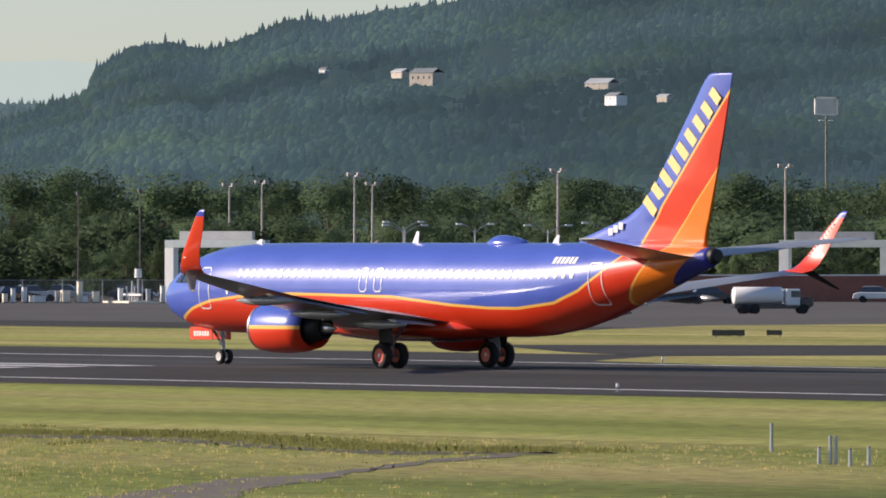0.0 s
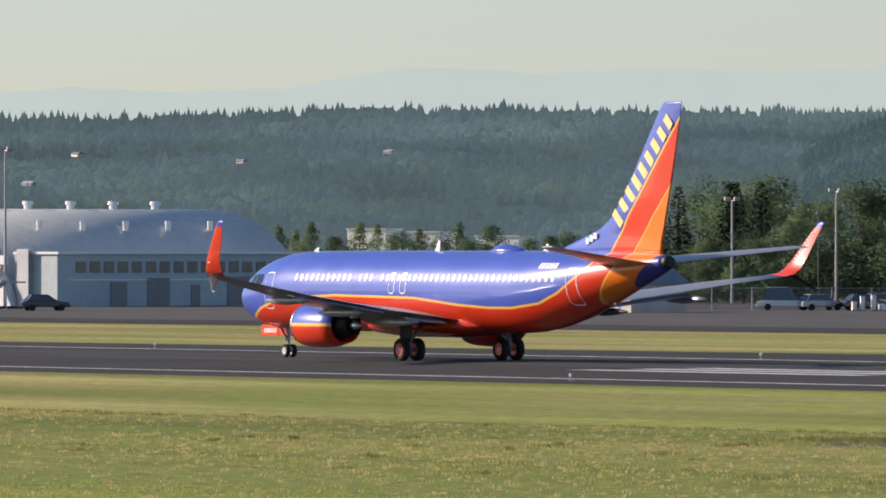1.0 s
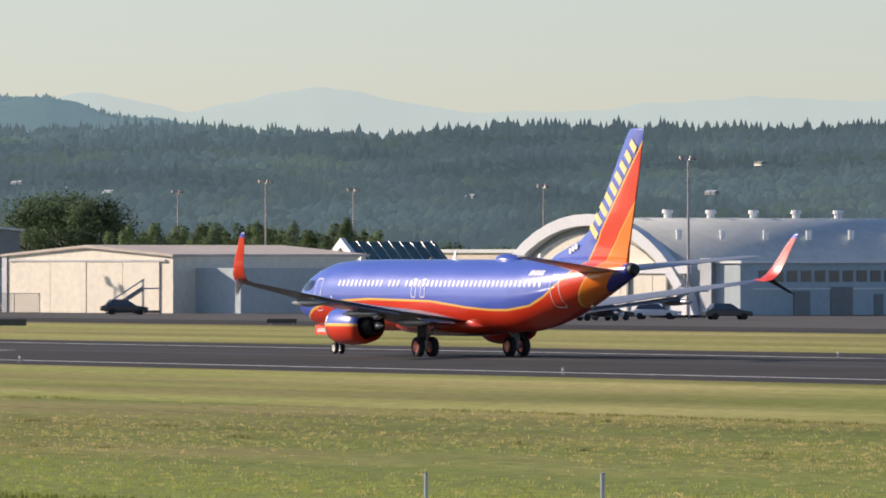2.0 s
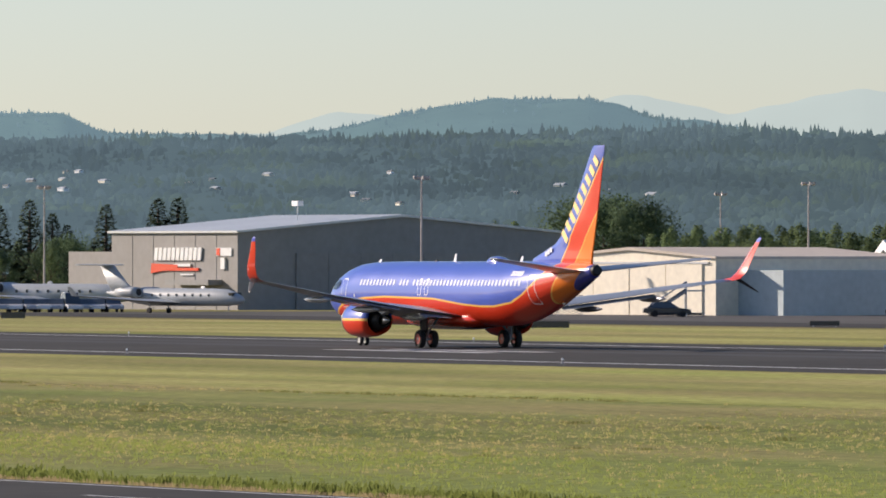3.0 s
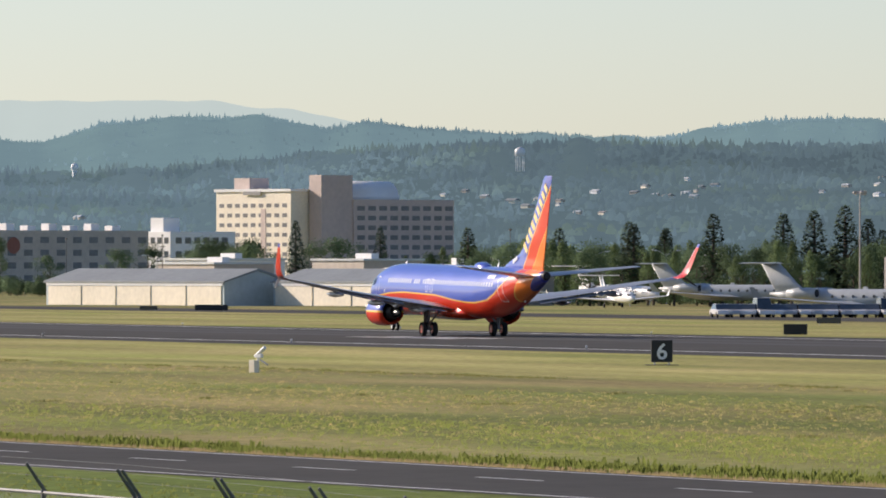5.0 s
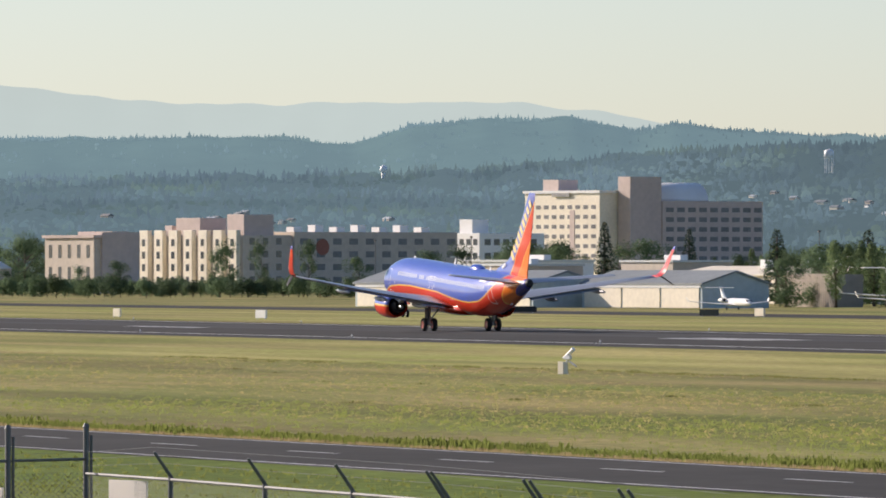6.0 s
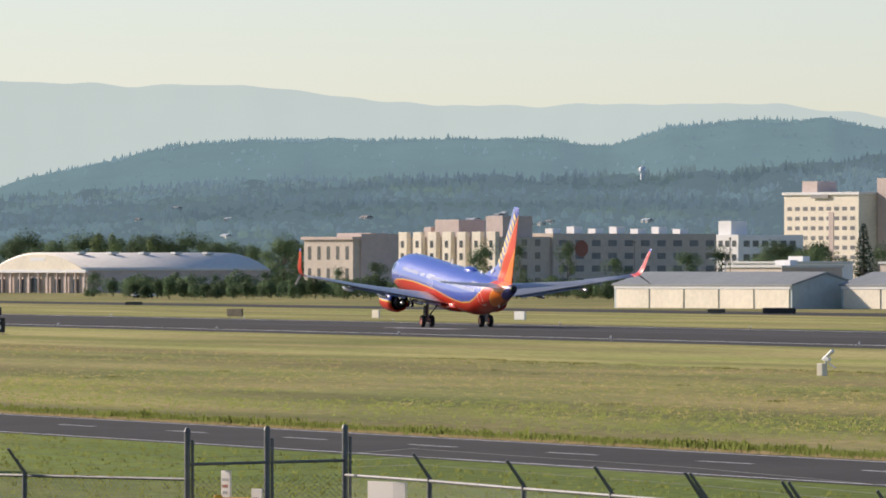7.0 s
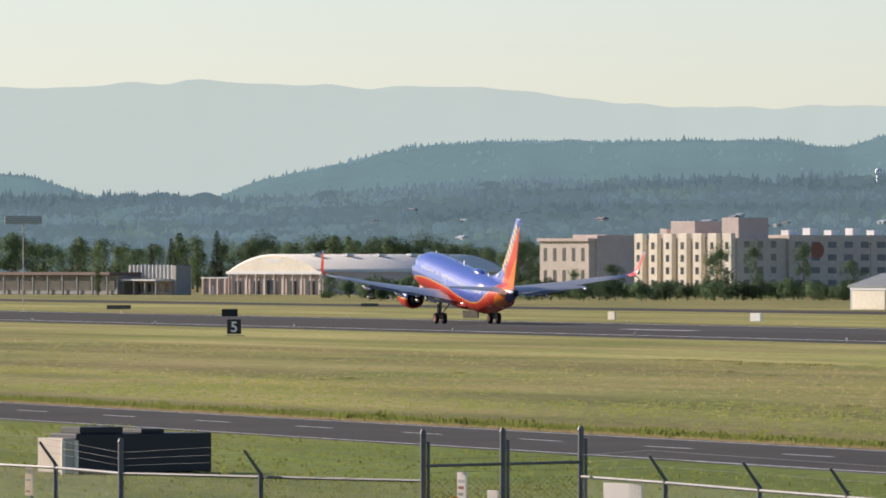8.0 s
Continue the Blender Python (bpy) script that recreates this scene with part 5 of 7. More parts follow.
boxpart("door_track", ch, M["galv"], -0.22, 1, 5.25, -0.02, 26, 5.45)
boxpart("lean_to", ch, M["wall_blue"], 3, -7, 0, 26, 0, 4.6)
wb = site("white_shed", 24.91, 1010, 14, "small white flat-roofed shed beside the hangars", "shed")
boxpart("shell", wb, M["white"], 0, 0, 0, 9, 8.4, 4.5, 0.03)
# shade on the white side, put into a thin blue-grey sheet
boxpart("side_wall", wb, M["wall_blue"], 0.1, -0.06, 0, 9, 0, 4.4)
boxpart("roof_edge", wb, M["charcoal"], -0.2, -0.25, 4.5, 9.2, 8.6, 4.7)
# hall with a green glazed roof
gh = site("glazed_hall", 27.38, 960, 0, "low hall with a green glass roof and white gable frame", "building")
gable("shell", gh, M["wall_blue"], 0, 10.5, 0, 8, 4.6, 7.0, "x")
prism("glass_roof", gh, M["glass_green"], 0, 10.5, 0, 8, 4.7, 7.3, "x", 0.15, "dark green glass roof")
for k in range(9):
    boxpart("roof_bar", gh, M["galv"], 0.2 + k * 1.25, -0.25, 4.55, 0.3 + k * 1.25, 0.2, 4.75)
    bm = bmesh.new()
    tube(bm, (0.25 + k * 1.25, -0.15, 4.72), (0.25 + k * 1.25, 4, 7.34), 0.05)
    part("glazing_bar", bm, M["galv"], gh)
bm = bmesh.new()
loft(bm, [[(x, -0.5, 3.0), (x, -0.5, 4.9), (x, 4, 7.7), (x, 8.5, 4.9), (x, 8.5, 3.0), (x, 7.6, 3.0), (x, 7.6, 4.6), (x, 4, 6.7), (x, 0.4, 4.6), (x, 0.4, 3.0)] for x in (-0.4, 0.1)])
part("gable_frame", bm, M["white"], gh, "white gable frame")
lw = site("flat_building", 28.49, 1060, 8, "long low tan flat-roofed building", "building")
boxpart("shell", lw, M["tan"], 0, 0, 0, 20, 34, 6.2, 0.05)
boxpart("roof_edge", lw, M["roof_light"], -0.3, -0.3, 6.2, 20.3, 34.3, 6.6)
lw2 = site("flat_building", 27.20, 1030, 8, "low white flat-roofed building beside the apron", "building")
boxpart("shell", lw2, M["white"], 0, 0, 0, 12, 5, 4.2, 0.05)
windows_side(lw2, [2, 4, 6, 8, 10], [2.2], 1.2, 1.0, M["window"])


# rows of low hangars with pale doors
def t_hangar(az, d, doors, dw, depth, rot=18):
    th = site("low_hangar", az, d, rot, "low blue-grey hangar with a row of pale doors", "hangar", "low hangars")
    w = doors * dw + 0.8
    gable("shell", th, M["wall_blue"], 0, depth, 0, w, 3.3, 5.0, "y")
    prism("roof", th, M["roof_blue"], 0, depth, 0, w, 3.45, 5.2, "y", 0.3, "blue-grey metal roof")
    for k in range(doors):
        boxpart("hangar_door", th, M["cream"], -0.12, 0.6 + k * dw, 0.05, 0.02, 0.2 + (k + 1) * dw, 2.75, 0.02, "pale cream door")
    boxpart("door_header", th, M["white"], -0.2, 0.2, 2.8, 0.02, w - 0.2, 3.2)


t_hangar(18.18, 1290, 5, 8.4, 11.5)
t_hangar(19.22, 1270, 3, 8.9, 11.5)
sl = site("slatted_shed", 20.05, 1300, 4, "brown shed clad in upright slats", "shed")
boxpart("shell", sl, M["charcoal"], 0.1, 0.1, 0, 4, 18, 4.6)
for k in range(26):
    boxpart("slat", sl, M["tan"], -0.05, 0.2 + k * 0.68, 0, 0.1, 0.5 + k * 0.68, 4.7)
lr = site("long_roof_building", 20.01, 1420, 18, "long low building with a pale roof and round vents", "building")
gable("shell", lr, M["cream"], 0, 16, 0, 40, 4.3, 5.6, "y")
prism("roof", lr, M["cream"], 0, 16, 0, 40, 4.5, 5.8, "y", 0.4)
for k in range(3):
    boxpart("roof_box", lr, M["white"], 6, 6 + k * 9, 5.3, 7.4, 7.4 + k * 9, 6.8)
for az, w, hgt, d, nm in ((18.12, 16, 5.8, 1500, "tan"), (19.04, 14, 6.4, 1500, "tan"), (18.20, 18, 6.5, 1560, "white"), (21.17, 30, 6.3, 1480, "wall_blue")):
    fb = site("flat_building", az, d, 18, "low flat-roofed building with rooftop units", "building")
    boxpart("shell", fb, M[nm], 0, 0, 0, 12, w, hgt, 0.05)
    boxpart("roof_edge", fb, M["roof_light"], -0.25, -0.25, hgt, 12.2, w + 0.2, hgt + 0.35)
    for k in range(3):
        boxpart("rooftop_unit", fb, M["white"], 3 + 2 * k, 2 + k * 4, hgt + 0.3, 4.5 + 2 * k, 3.6 + k * 4, hgt + 1.2)

# tall hotel
ho = site("hotel", 18.59, 3000, 20, "tall pinkish hotel block with rows of windows", "hotel")
# sunlit front given a lighter cream than the pink tower and shaded wing
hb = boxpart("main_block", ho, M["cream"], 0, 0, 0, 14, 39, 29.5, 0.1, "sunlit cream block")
boxpart("cornice", ho, M["white"], -0.5, -0.5, 29.5, 14.5, 39.5, 30.4)
windows_front(hb, [3.2 + 4.1 * k for k in range(9)], [5.5 + 3.15 * k for k in range(7)], 2.4, 1.25, M["window_far"])
boxpart("stair_strip", hb, M["pink"], -0.12, 13, 3, 0.02, 15.5, 24)
boxpart("penthouse", ho, M["pink"], 2, 24, 29.5, 10, 32, 34.0)
boxpart("sign_bar", ho, M["charcoal"], -0.7, 15, 28.4, -0.5, 24, 29.6)
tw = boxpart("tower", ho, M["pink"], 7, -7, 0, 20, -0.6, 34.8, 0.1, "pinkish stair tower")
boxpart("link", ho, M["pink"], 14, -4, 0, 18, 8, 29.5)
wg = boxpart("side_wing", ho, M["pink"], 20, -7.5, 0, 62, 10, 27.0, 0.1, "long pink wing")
windows_side(wg, [23 + 4.6 * k for k in range(9)], [4.5 + 3.15 * k for k in range(7)], 3.2, 1.5, M["window_far"], -7.5)
bm = bmesh.new()
loft(bm, [[(x, -4 + y, 27 + z) for y, z in arch_pts(13, 6.0)] for x in (22, 42)])
bmesh.ops.recalc_face_normals(bm, faces=bm.faces)
part("glass_vault", bm, M["white"], ho, "glazed barrel roof", True)
# low white offices beside the hotel
of = site("office_block", 17.85, 2700, 20, "white flat-roofed office block", "building")
boxpart("shell", of, M["white"], 0, 0, 0, 24, 14, 15.5, 0.1)
windows_front(of, [2 + 3.2 * k for k in range(4)], [4, 8, 12], 2.0, 1.8, M["window"])
windows_side(of, [3 + 3.4 * k for k in range(6)], [4, 8, 12], 2.2, 1.8, M["window"])
boxpart("plant_room", of, M["white"], 2, 6, 15.5, 8, 12, 19.5)

# apartment blocks with projecting bays
ap = site("apartment_block", 16.37, 2250, 20, "beige apartment block with projecting bays and small windows", "apartment block")
ab = boxpart("main_block", ap, M["tan"], 1.2, 0, 0, 16, 43, 13.4, 0.1)
for k in range(7):
    y = 1.0 + k * 6.1
    bay = boxpart("bay", ap, M["cream"], 0, y, 0, 1.3, y + 3.6, 14.6, 0.08, "sunlit projecting bay")
    windows_front(bay, [y + 1.8], [1.6 + 3.05 * j for j in range(4)], 1.3, 1.7, M["window"])
for x0, y0, x1, y1, z in ((3, 2, 12, 9, 18.4), (3, 20, 11, 30, 17.6), (4, 33, 8, 36, 15.8)):
    boxpart("roof_block", ap, M["pink"], x0, y0, 13.3, x1, y1, z, 0.1)
aw = boxpart("side_wing", ap, M["tan"], 16, -1, 0, 66, 12, 14.2, 0.1, "shaded side wing")
windows_side(aw, [19 + 5 * k for k in range(10)], [1.8 + 3.1 * j for j in range(4)], 2.6, 1.5, M["window_far"], -1)
windows_side(ap, [4, 8, 12], [1.8 + 3.1 * j for j in range(4)], 1.6, 1.6, M["window"], 0)
for k in range(7):
    boxpart("roof_unit", ap, M["white"], 18 + 6.5 * k, 2, 14.2, 20.5 + 6.5 * k, 5, 15.4 + 0.5 * (k % 2))
bm = bmesh.new()
disc_ring(bm, 24.5, -1.08, 10.5, [(-0.06, 0.05), (-0.06, 2.0), (0.06, 2.0), (0.06, 0.05)], 24)
part("round_emblem", bm, M["brick"], ap, "faded red round emblem")
tb = site("brick_house_block", 15.48, 2230, 20, "tan three-storey block with tall windows", "apartment block")
boxpart("shell", tb, M["tan"], 0, 0, 0, 12, 20.5, 12.6, 0.1)
boxpart("roof", tb, M["pink"], -0.5, -0.4, 12.6, 12.4, 21, 13.3)
windows_front(tb, [2.5 + 3.9 * k for k in range(5)], [2.5, 7.8], 1.3, 3.2, M["window"])
boxpart("side_block", tb, M["pink"], 2, -0.6, 0, 13, 0.3, 14.0)
boxpart("rear_block", tb, M["pink"], 8, 4, 0, 13, 18, 14.2)

# long vaulted hall
M["vault"] = mat("pale_cream_roof", (0.78, 0.75, 0.66), 0.6, 0, 0.08, 0.3)
vh = site("vaulted_hall", 13.84, 2146, 20, "long hall with a pale vaulted roof and glazed front", "hall")
bm = bmesh.new()
loft(bm, [[(x, y, 5.2 + z) for y, z in arch_pts(40, 4.2)] for x in (0, 52)])
bmesh.ops.recalc_face_normals(bm, faces=bm.faces)
part("vault_roof", bm, M["vault"], vh, "pale cream vaulted roof", True)
boxpart("shell", vh, M["pink"], 0.5, 0.4, 0, 52, 39.6, 5.2)
boxpart("front_beam", vh, M["white"], -0.3, 0, 4.7, 0.4, 40, 5.4)
for k in range(11):
    boxpart("front_mullion", vh, M["pink"], -0.2, 0.5 + k * 3.85, 0, 0.3, 0.75 + k * 3.85, 4.8)
boxpart("front_door", vh, M["window"], 0.3, 20, 0, 0.5, 24, 3.4)
boxpart("roof_patch", vh, M["white"], -0.25, 17, 7.4, 0.02, 23, 8.2)
for k in range(5):
    boxpart("roof_hatch", vh, M["roof_light"], 6 + k * 9, 12, 9.0, 8 + k * 9, 14, 9.5)
bm = bmesh.new()
loft(bm, [[(x, y + 0.9, 5.25 + z) for y, z in arch_pts(38.2, 3.75)] for x in (-0.22, 0.0)])
bmesh.ops.recalc_face_normals(bm, faces=bm.faces)
part("arch_panel", bm, M["cream"], vh, "cream arched front panel")
boxpart("annex", vh, M["pink"], 0.5, 40, 0, 12, 51, 3.7)
boxpart("annex_roof", vh, M["roof_light"], 0.0, 40, 3.7, 12.2, 51.3, 4.0)
for k in range(4):
    boxpart("annex_column", vh, M["pink"], -0.1, 40.6 + 3.2 * k, 0, 0.5, 41.1 + 3.2 * k, 3.7)
boxpart("annex_door", vh, M["white"], 0.2, 46.4, 0, 0.5, 48.0, 2.1)
for y in (4, 11.5, 27, 35):
    boxpart("front_door", vh, M["window"], 0.3, y, 0, 0.5, y + 2.2, 3.2)
tm = site("airport_hall", 12.94, 2130, 20, "low grey hall with a ribbed upper storey and canopy", "building")
boxpart("end_block", tm, M["grey_wall"], 0, 0, 0, 4.2, 2, 6.7, 0.1)
boxpart("upper_hall", tm, M["tan"], 0.6, 2, 3.6, 5, 21, 6.7, 0.1)
for k in range(12):
    boxpart("fascia_rib", tm, M["roof_light"], 0.3, 2.2 + 1.6 * k, 3.8, 0.6, 2.6 + 1.6 * k, 6.9)
boxpart("canopy", tm, M["roof_light"], -5, 1, 3.2, 0, 30, 3.6)
boxpart("ground_floor", tm, M["pink"], 0, 2, 0, 4, 30, 3.2)
windows_front(tm, [4 + 2.4 * k for k in range(10)], [0.6], 1.4, 2.0, M["window"])
for k in range(7):
    boxpart("column", tm, M["grey_wall"], -4.6, 1.4 + 4.6 * k, 0, -4.2, 1.8 + 4.6 * k, 3.2)
lw = site("long_low_building", 12.58, 2140, 20, "long low dark building with a brown roof edge", "building")
boxpart("shell", lw, M["charcoal"], 0, 0, 0, 14, 90, 4.5, 0.1)
boxpart("roof_slab", lw, M["brown_roof"], -2.5, -0.5, 4.5, 14.5, 90, 5.2, 0.05)
boxpart("window_band", lw, M["window"], -0.1, 1, 1.0, 0.05, 88, 3.2)
for k in range(14):
    boxpart("column", lw, M["charcoal"], -2.2, 1 + 6.4 * k, 0, -1.8, 1.4 + 6.4 * k, 4.5)

# the road gantry and walls by the car park
gt = site("sign_gantry", 36.21, 840, 20, "pale steel gantry across an access road", "gantry")
boxpart("beam", gt, M["wall_blue"], 0, 0, 5.0, 0.8, 11, 5.7, 0.03)
boxpart("upper_beam", gt, M["galv"], 0.2, 1.5, 5.7, 0.6, 9.5, 6.5, 0.03)
boxpart("post", gt, M["white"], 0, 10, 0, 0.8, 11, 5.0, 0.03)
boxpart("post", gt, M["wall_blue"], 0, 0, 0, 0.8, 0.8, 5.0, 0.03)
gt2 = copy_thing(gt, pose(*at(40.04, 880), 0, 0, 30))
bw = site("brick_wall", 41.18, 860, 52, "long low red brick wall behind the taxiway", "wall")
boxpart("wall_body", bw, M["brick"], 0, 0, 0, 0.5, 46, 2.4, 0.02)
boxpart("wall_cap", bw, M["white"], -0.05, 0, 2.4, 0.55, 46, 2.52)
ph = site("small_house", 33.24, 820, 10, "small blue-grey gabled house with a pale front", "house")
gable("shell", ph, M["tan"], 0, 6.5, 0, 5, 2.6, 4.1, "x")
prism("roof", ph, M["roof_blue"], 0, 6.5, 0, 5, 2.7, 4.3, "x", 0.3)
boxpart("door", ph, M["cream"], -0.08, 1.5, 0, 0.02, 3.2, 2.2)
for az, w, hgt in ((31.73, 8, 3.5), (32.07, 7, 3.0), (32.55, 9, 2.2)):
    wh = site("white_warehouse", az, 1700, 30, "distant flat white warehouse", "warehouse")
    boxpart("shell", wh, M["white"], 0, 0, 0, 6, w, 5.6 + hgt, 0.05)
    boxpart("roof_edge", wh, M["roof_light"], -0.2, -0.2, 5.6 + hgt, 6.2, w + 0.2, 5.9 + hgt)
cv = site("long_canopy", 32.07, 930, 20, "long flat grey canopy on posts", "canopy")
boxpart("deck", cv, M["roof_light"], 0, 0, 4.4, 3, 26, 4.9)
for k in range(6):
    boxpart("post", cv, M["galv"], 1, 1 + 5 * k, 0, 1.25, 1.25 + 5 * k, 4.4)


# ---- masts and lamps ----
M["pole_dark"] = mat("weathered_pole", (0.16, 0.145, 0.13), 0.8, 0.0, 0.15, 0.6)


def mast(az, d, top, kind="mast"):
    if kind == "mast":
        th = site("light_mast", az, d, 0, "tall slim apron light mast", "lamp", "apron light masts")
        bm = bmesh.new()
        tube(bm, (0, 0, 0), (0, 0, top), 0.17, 0.09, 8)
        part("pole", bm, M["pole"], th)
        bm = bmesh.new()
        tube(bm, (-0.85, 0, top), (0.85, 0, top), 0.05)
        tube(bm, (0, -0.85, top), (0, 0.85, top), 0.05)
        part("crossarm", bm, M["galv"], th)
        for dx, dy in ((-0.7, 0), (0.7, 0), (0, -0.7), (0, 0.7)):
            bm = bmesh.new()
            box(bm, dx - 0.22, dy - 0.16, top + 0.03, dx + 0.22, dy + 0.16, top + 0.36, 0.05)
            part("floodlight", bm, M["pole"], th)
    else:
        th = site("street_lamp", az, d, RND.uniform(-20, 20), "grey double-armed street lamp", "lamp", "street lamps")
        bm = bmesh.new()
        tube(bm, (0, 0, 0), (0, 0, top - 0.5), 0.11, 0.07, 8)
        part("pole", bm, M["galv"], th)
        for s in (-1, 1):
            bm = bmesh.new()
            prev = Vector((0, 0, top - 0.9))
            for k in range(1, 6):
                p = Vector((s * 1.9 * k / 5, 0, top - 0.9 + 0.85 * math.sin(math.pi / 2 * k / 5)))
                tube(bm, prev, p, 0.045, 0.045, 6)
                prev = p
            part("arm", bm, M["galv"], th)
            bm = bmesh.new()
            box(bm, s * 2.1 - 0.35, -0.13, top - 0.14, s * 2.1 + 0.35, 0.13, top + 0.04, 0.04)
            part("lamp_head", bm, M["white"], th)


M["pole"] = mat("mast_steel", (0.44, 0.40, 0.38), 0.6, 0.3, 0.15, 0.6)
for az, d, top in ((36.76, 900, 11.88), (38.01, 900, 12.27), (39.41, 900, 12.70), (29.39, 880, 14.90), (24.41, 960, 13.94), (26.79, 1100, 14.48), (26.25, 1250, 14.33), (27.33, 1250, 14.63),
                   (28.50, 1200, 14.64), (28.50, 1250, 15.17), (22.09, 1200, 14.85), (36.19, 980, 11.67), (36.87, 980, 11.49), (35.99, 980, 11.37), (34.50, 950, 11.43), (33.86, 950, 10.57)):
    mast(az, d, top)
for az, d, top in ((37.07, 880, 7.15), (37.50, 880, 7.26), (37.95, 880, 7.15), (38.30, 880, 7.37), (20.04, 1350, 7.20), (20.45, 1350, 7.69), (20.90, 1350, 7.86), (20.02, 1350, 6.90), (17.77, 1400, 7.21), (37.06, 850, 7.40)):
    mast(az, d, top, "street")
for az, d, top in ((35.06, 860, 10.14), (35.44, 860, 10.40), (19.94, 1360, 11.01), (34.39, 940, 9.41), (17.80, 1500, 10.61), (17.21, 1500, 10.05)):
    th = site("pole", az, d, 0, "thin bare steel pole", "pole")
    bm = bmesh.new()
    tube(bm, (0, 0, 0), (0, 0, top), 0.07, 0.05, 7)
    part("shaft", bm, M["pole_dark"], th)
    boxpart("top_fitting", th, M["pole_dark"], -0.18, -0.08, top - 0.3, 0.18, 0.1, top)


# ---- parked jets ----
# white jets in haze and shade: the greying is put into this colour
M["jet_hazed"] = mat("hazed_white_jet_paint", (0.40, 0.43, 0.44), 0.4, 0, 0.08, 1.0)


def bizjet(paint="white"):
    th = tagged(new("business_jet"), "white parked business jet with a T-tail", "airplane", "parked jets")
    bm = bmesh.new()
    secs = [(0, 1.9, 0.05), (0.6, 1.95, 0.5), (1.8, 2.1, 0.9), (3.4, 2.25, 1.18), (6, 2.3, 1.25), (19, 2.3, 1.25), (22, 2.45, 1.0), (25, 2.75, 0.55), (27.5, 2.95, 0.12)]
    loft(bm, [[(r * math.cos(2 * math.pi * i / 20), 12 - a, z + r * math.sin(2 * math.pi * i / 20)) for i in range(20)] for a, z, r in secs])
    bmesh.ops.recalc_face_normals(bm, faces=bm.faces)
    part("fuselage", bm, M[paint], th, "", True)
    for s in (-1, 1):
        bm = bmesh.new()
        loft(bm, [[(x, 12 - le, z), (x, 12 - le - c * 0.4, z + 0.08 * c), (x, 12 - le - c, z), (x, 12 - le - c * 0.4, z - 0.05 * c)] for x, le, z, c in ((s * 0.6, 11.5, 1.5, 6.0), (s * 5, 15.2, 1.8, 3.6), (s * 13.2, 20.2, 2.5, 1.4), (s * 13.8, 21.2, 3.8, 0.7))])
        bmesh.ops.recalc_face_normals(bm, faces=bm.faces)
        part("wing", bm, M[paint], th, "", False)
        bm = bmesh.new()
        disc_ring(bm, s * 2.0, 12, 3.0, [(-19.2, 0.5), (-19.0, 0.66), (-20.2, 0.75), (-22, 0.7), (-23.6, 0.48), (-23.6, 0.3)], 16)
        part("engine", bm, M[paint], th, "", True)
        bm = bmesh.new()
        disc_ring(bm, s * 2.0, 12, 3.0, [(-19.25, 0.03), (-19.15, 0.5), (-19.05, 0.52)], 16)
        part("intake", bm, M["dark_metal"], th)
        bm = bmesh.new()
        loft(bm, [[(x, 12 - le, 6.9), (x, 12 - le - c * 0.5, 7.0), (x, 12 - le - c, 6.9), (x, 12 - le - c * 0.5, 6.82)] for x, le, c in ((0, 26.0, 2.8), (s * 4.6, 28.3, 1.3))])
        bmesh.ops.recalc_face_normals(bm, faces=bm.faces)
        part("tailplane", bm, M[paint], th)
        bm = bmesh.new()
        tube(bm, (s * 2.0, -5.0, 0.4), (s * 1.8, -5.0, 1.7), 0.1)
        leg = part("main_gear", bm, M["steel"], th)
        bm = bmesh.new()
        disc_ring(bm, s * 2.0, -5.0, 0.4, [(-0.2, 0.2), (-0.18, 0.4), (0.18, 0.4), (0.2, 0.2)], 14, "x")
        part("tyre", bm, M["rubber"], leg)
        for k in range(8):
            bm = bmesh.new()
            disc_ring(bm, s * 1.235, 6.0 - k * 1.6, 2.6, [(-0.02, 0.02), (-0.02, 0.22), (0.02, 0.22), (0.02, 0.02)], 10, "x")
            part("cabin_window", bm, M["window"], th)
    bm = bmesh.new()
    loft(bm, [[(t, 12 - le - c, z) for c, t in foil(ch, 0.05)] for z, le, ch in ((3.2, 21.8, 4.8), (4.2, 23.2, 4.1), (6.9, 26.0, 2.9))])
    bmesh.ops.recalc_face_normals(bm, faces=bm.faces)
    part("fin", bm, M[paint], th, "", True)
    bm = bmesh.new()
    box(bm, -0.9, 9.6, 2.55, 0.9, 10.4, 2.95)
    part("windscreen", bm, M["glass_dark"], th)
    bm = bmesh.new()
    tube(bm, (0, 8.8, 0.3), (0, 8.8, 1.4), 0.08)
    part("nose_gear", bm, M["steel"], th)
    return th


bj, bj_hazed = bizjet(), bizjet("jet_hazed")
tagged(bj_hazed, "white business jet parked on the apron, haze painted into its grey", "airplane")
JETS = [(21.38, 1263, 118, 0.85), (22.16, 1025, 122, 0.85), (20.64, 1290, 150, 0.8), (22.95, 985, 134, 0.74), (19.44, 1230, 160, 0.42), (20.61, 1240, 165, 0.62)]
for k, (az, d, rz, s) in enumerate(JETS):
    p = at(az, d)
    src = bj_hazed if d < 1100 or az > 21 else bj
    ob = copy_thing(src, pose(0, 0, 0)) if src.name in used else src
    used.add(src.name)
    # nose bearing from the line of sight, clockwise
    ob.matrix_basis = pose(p.x, p.y, 0, 0, 0, -(az + rz)) @ Matrix.Diagonal((s, s, s, 1))


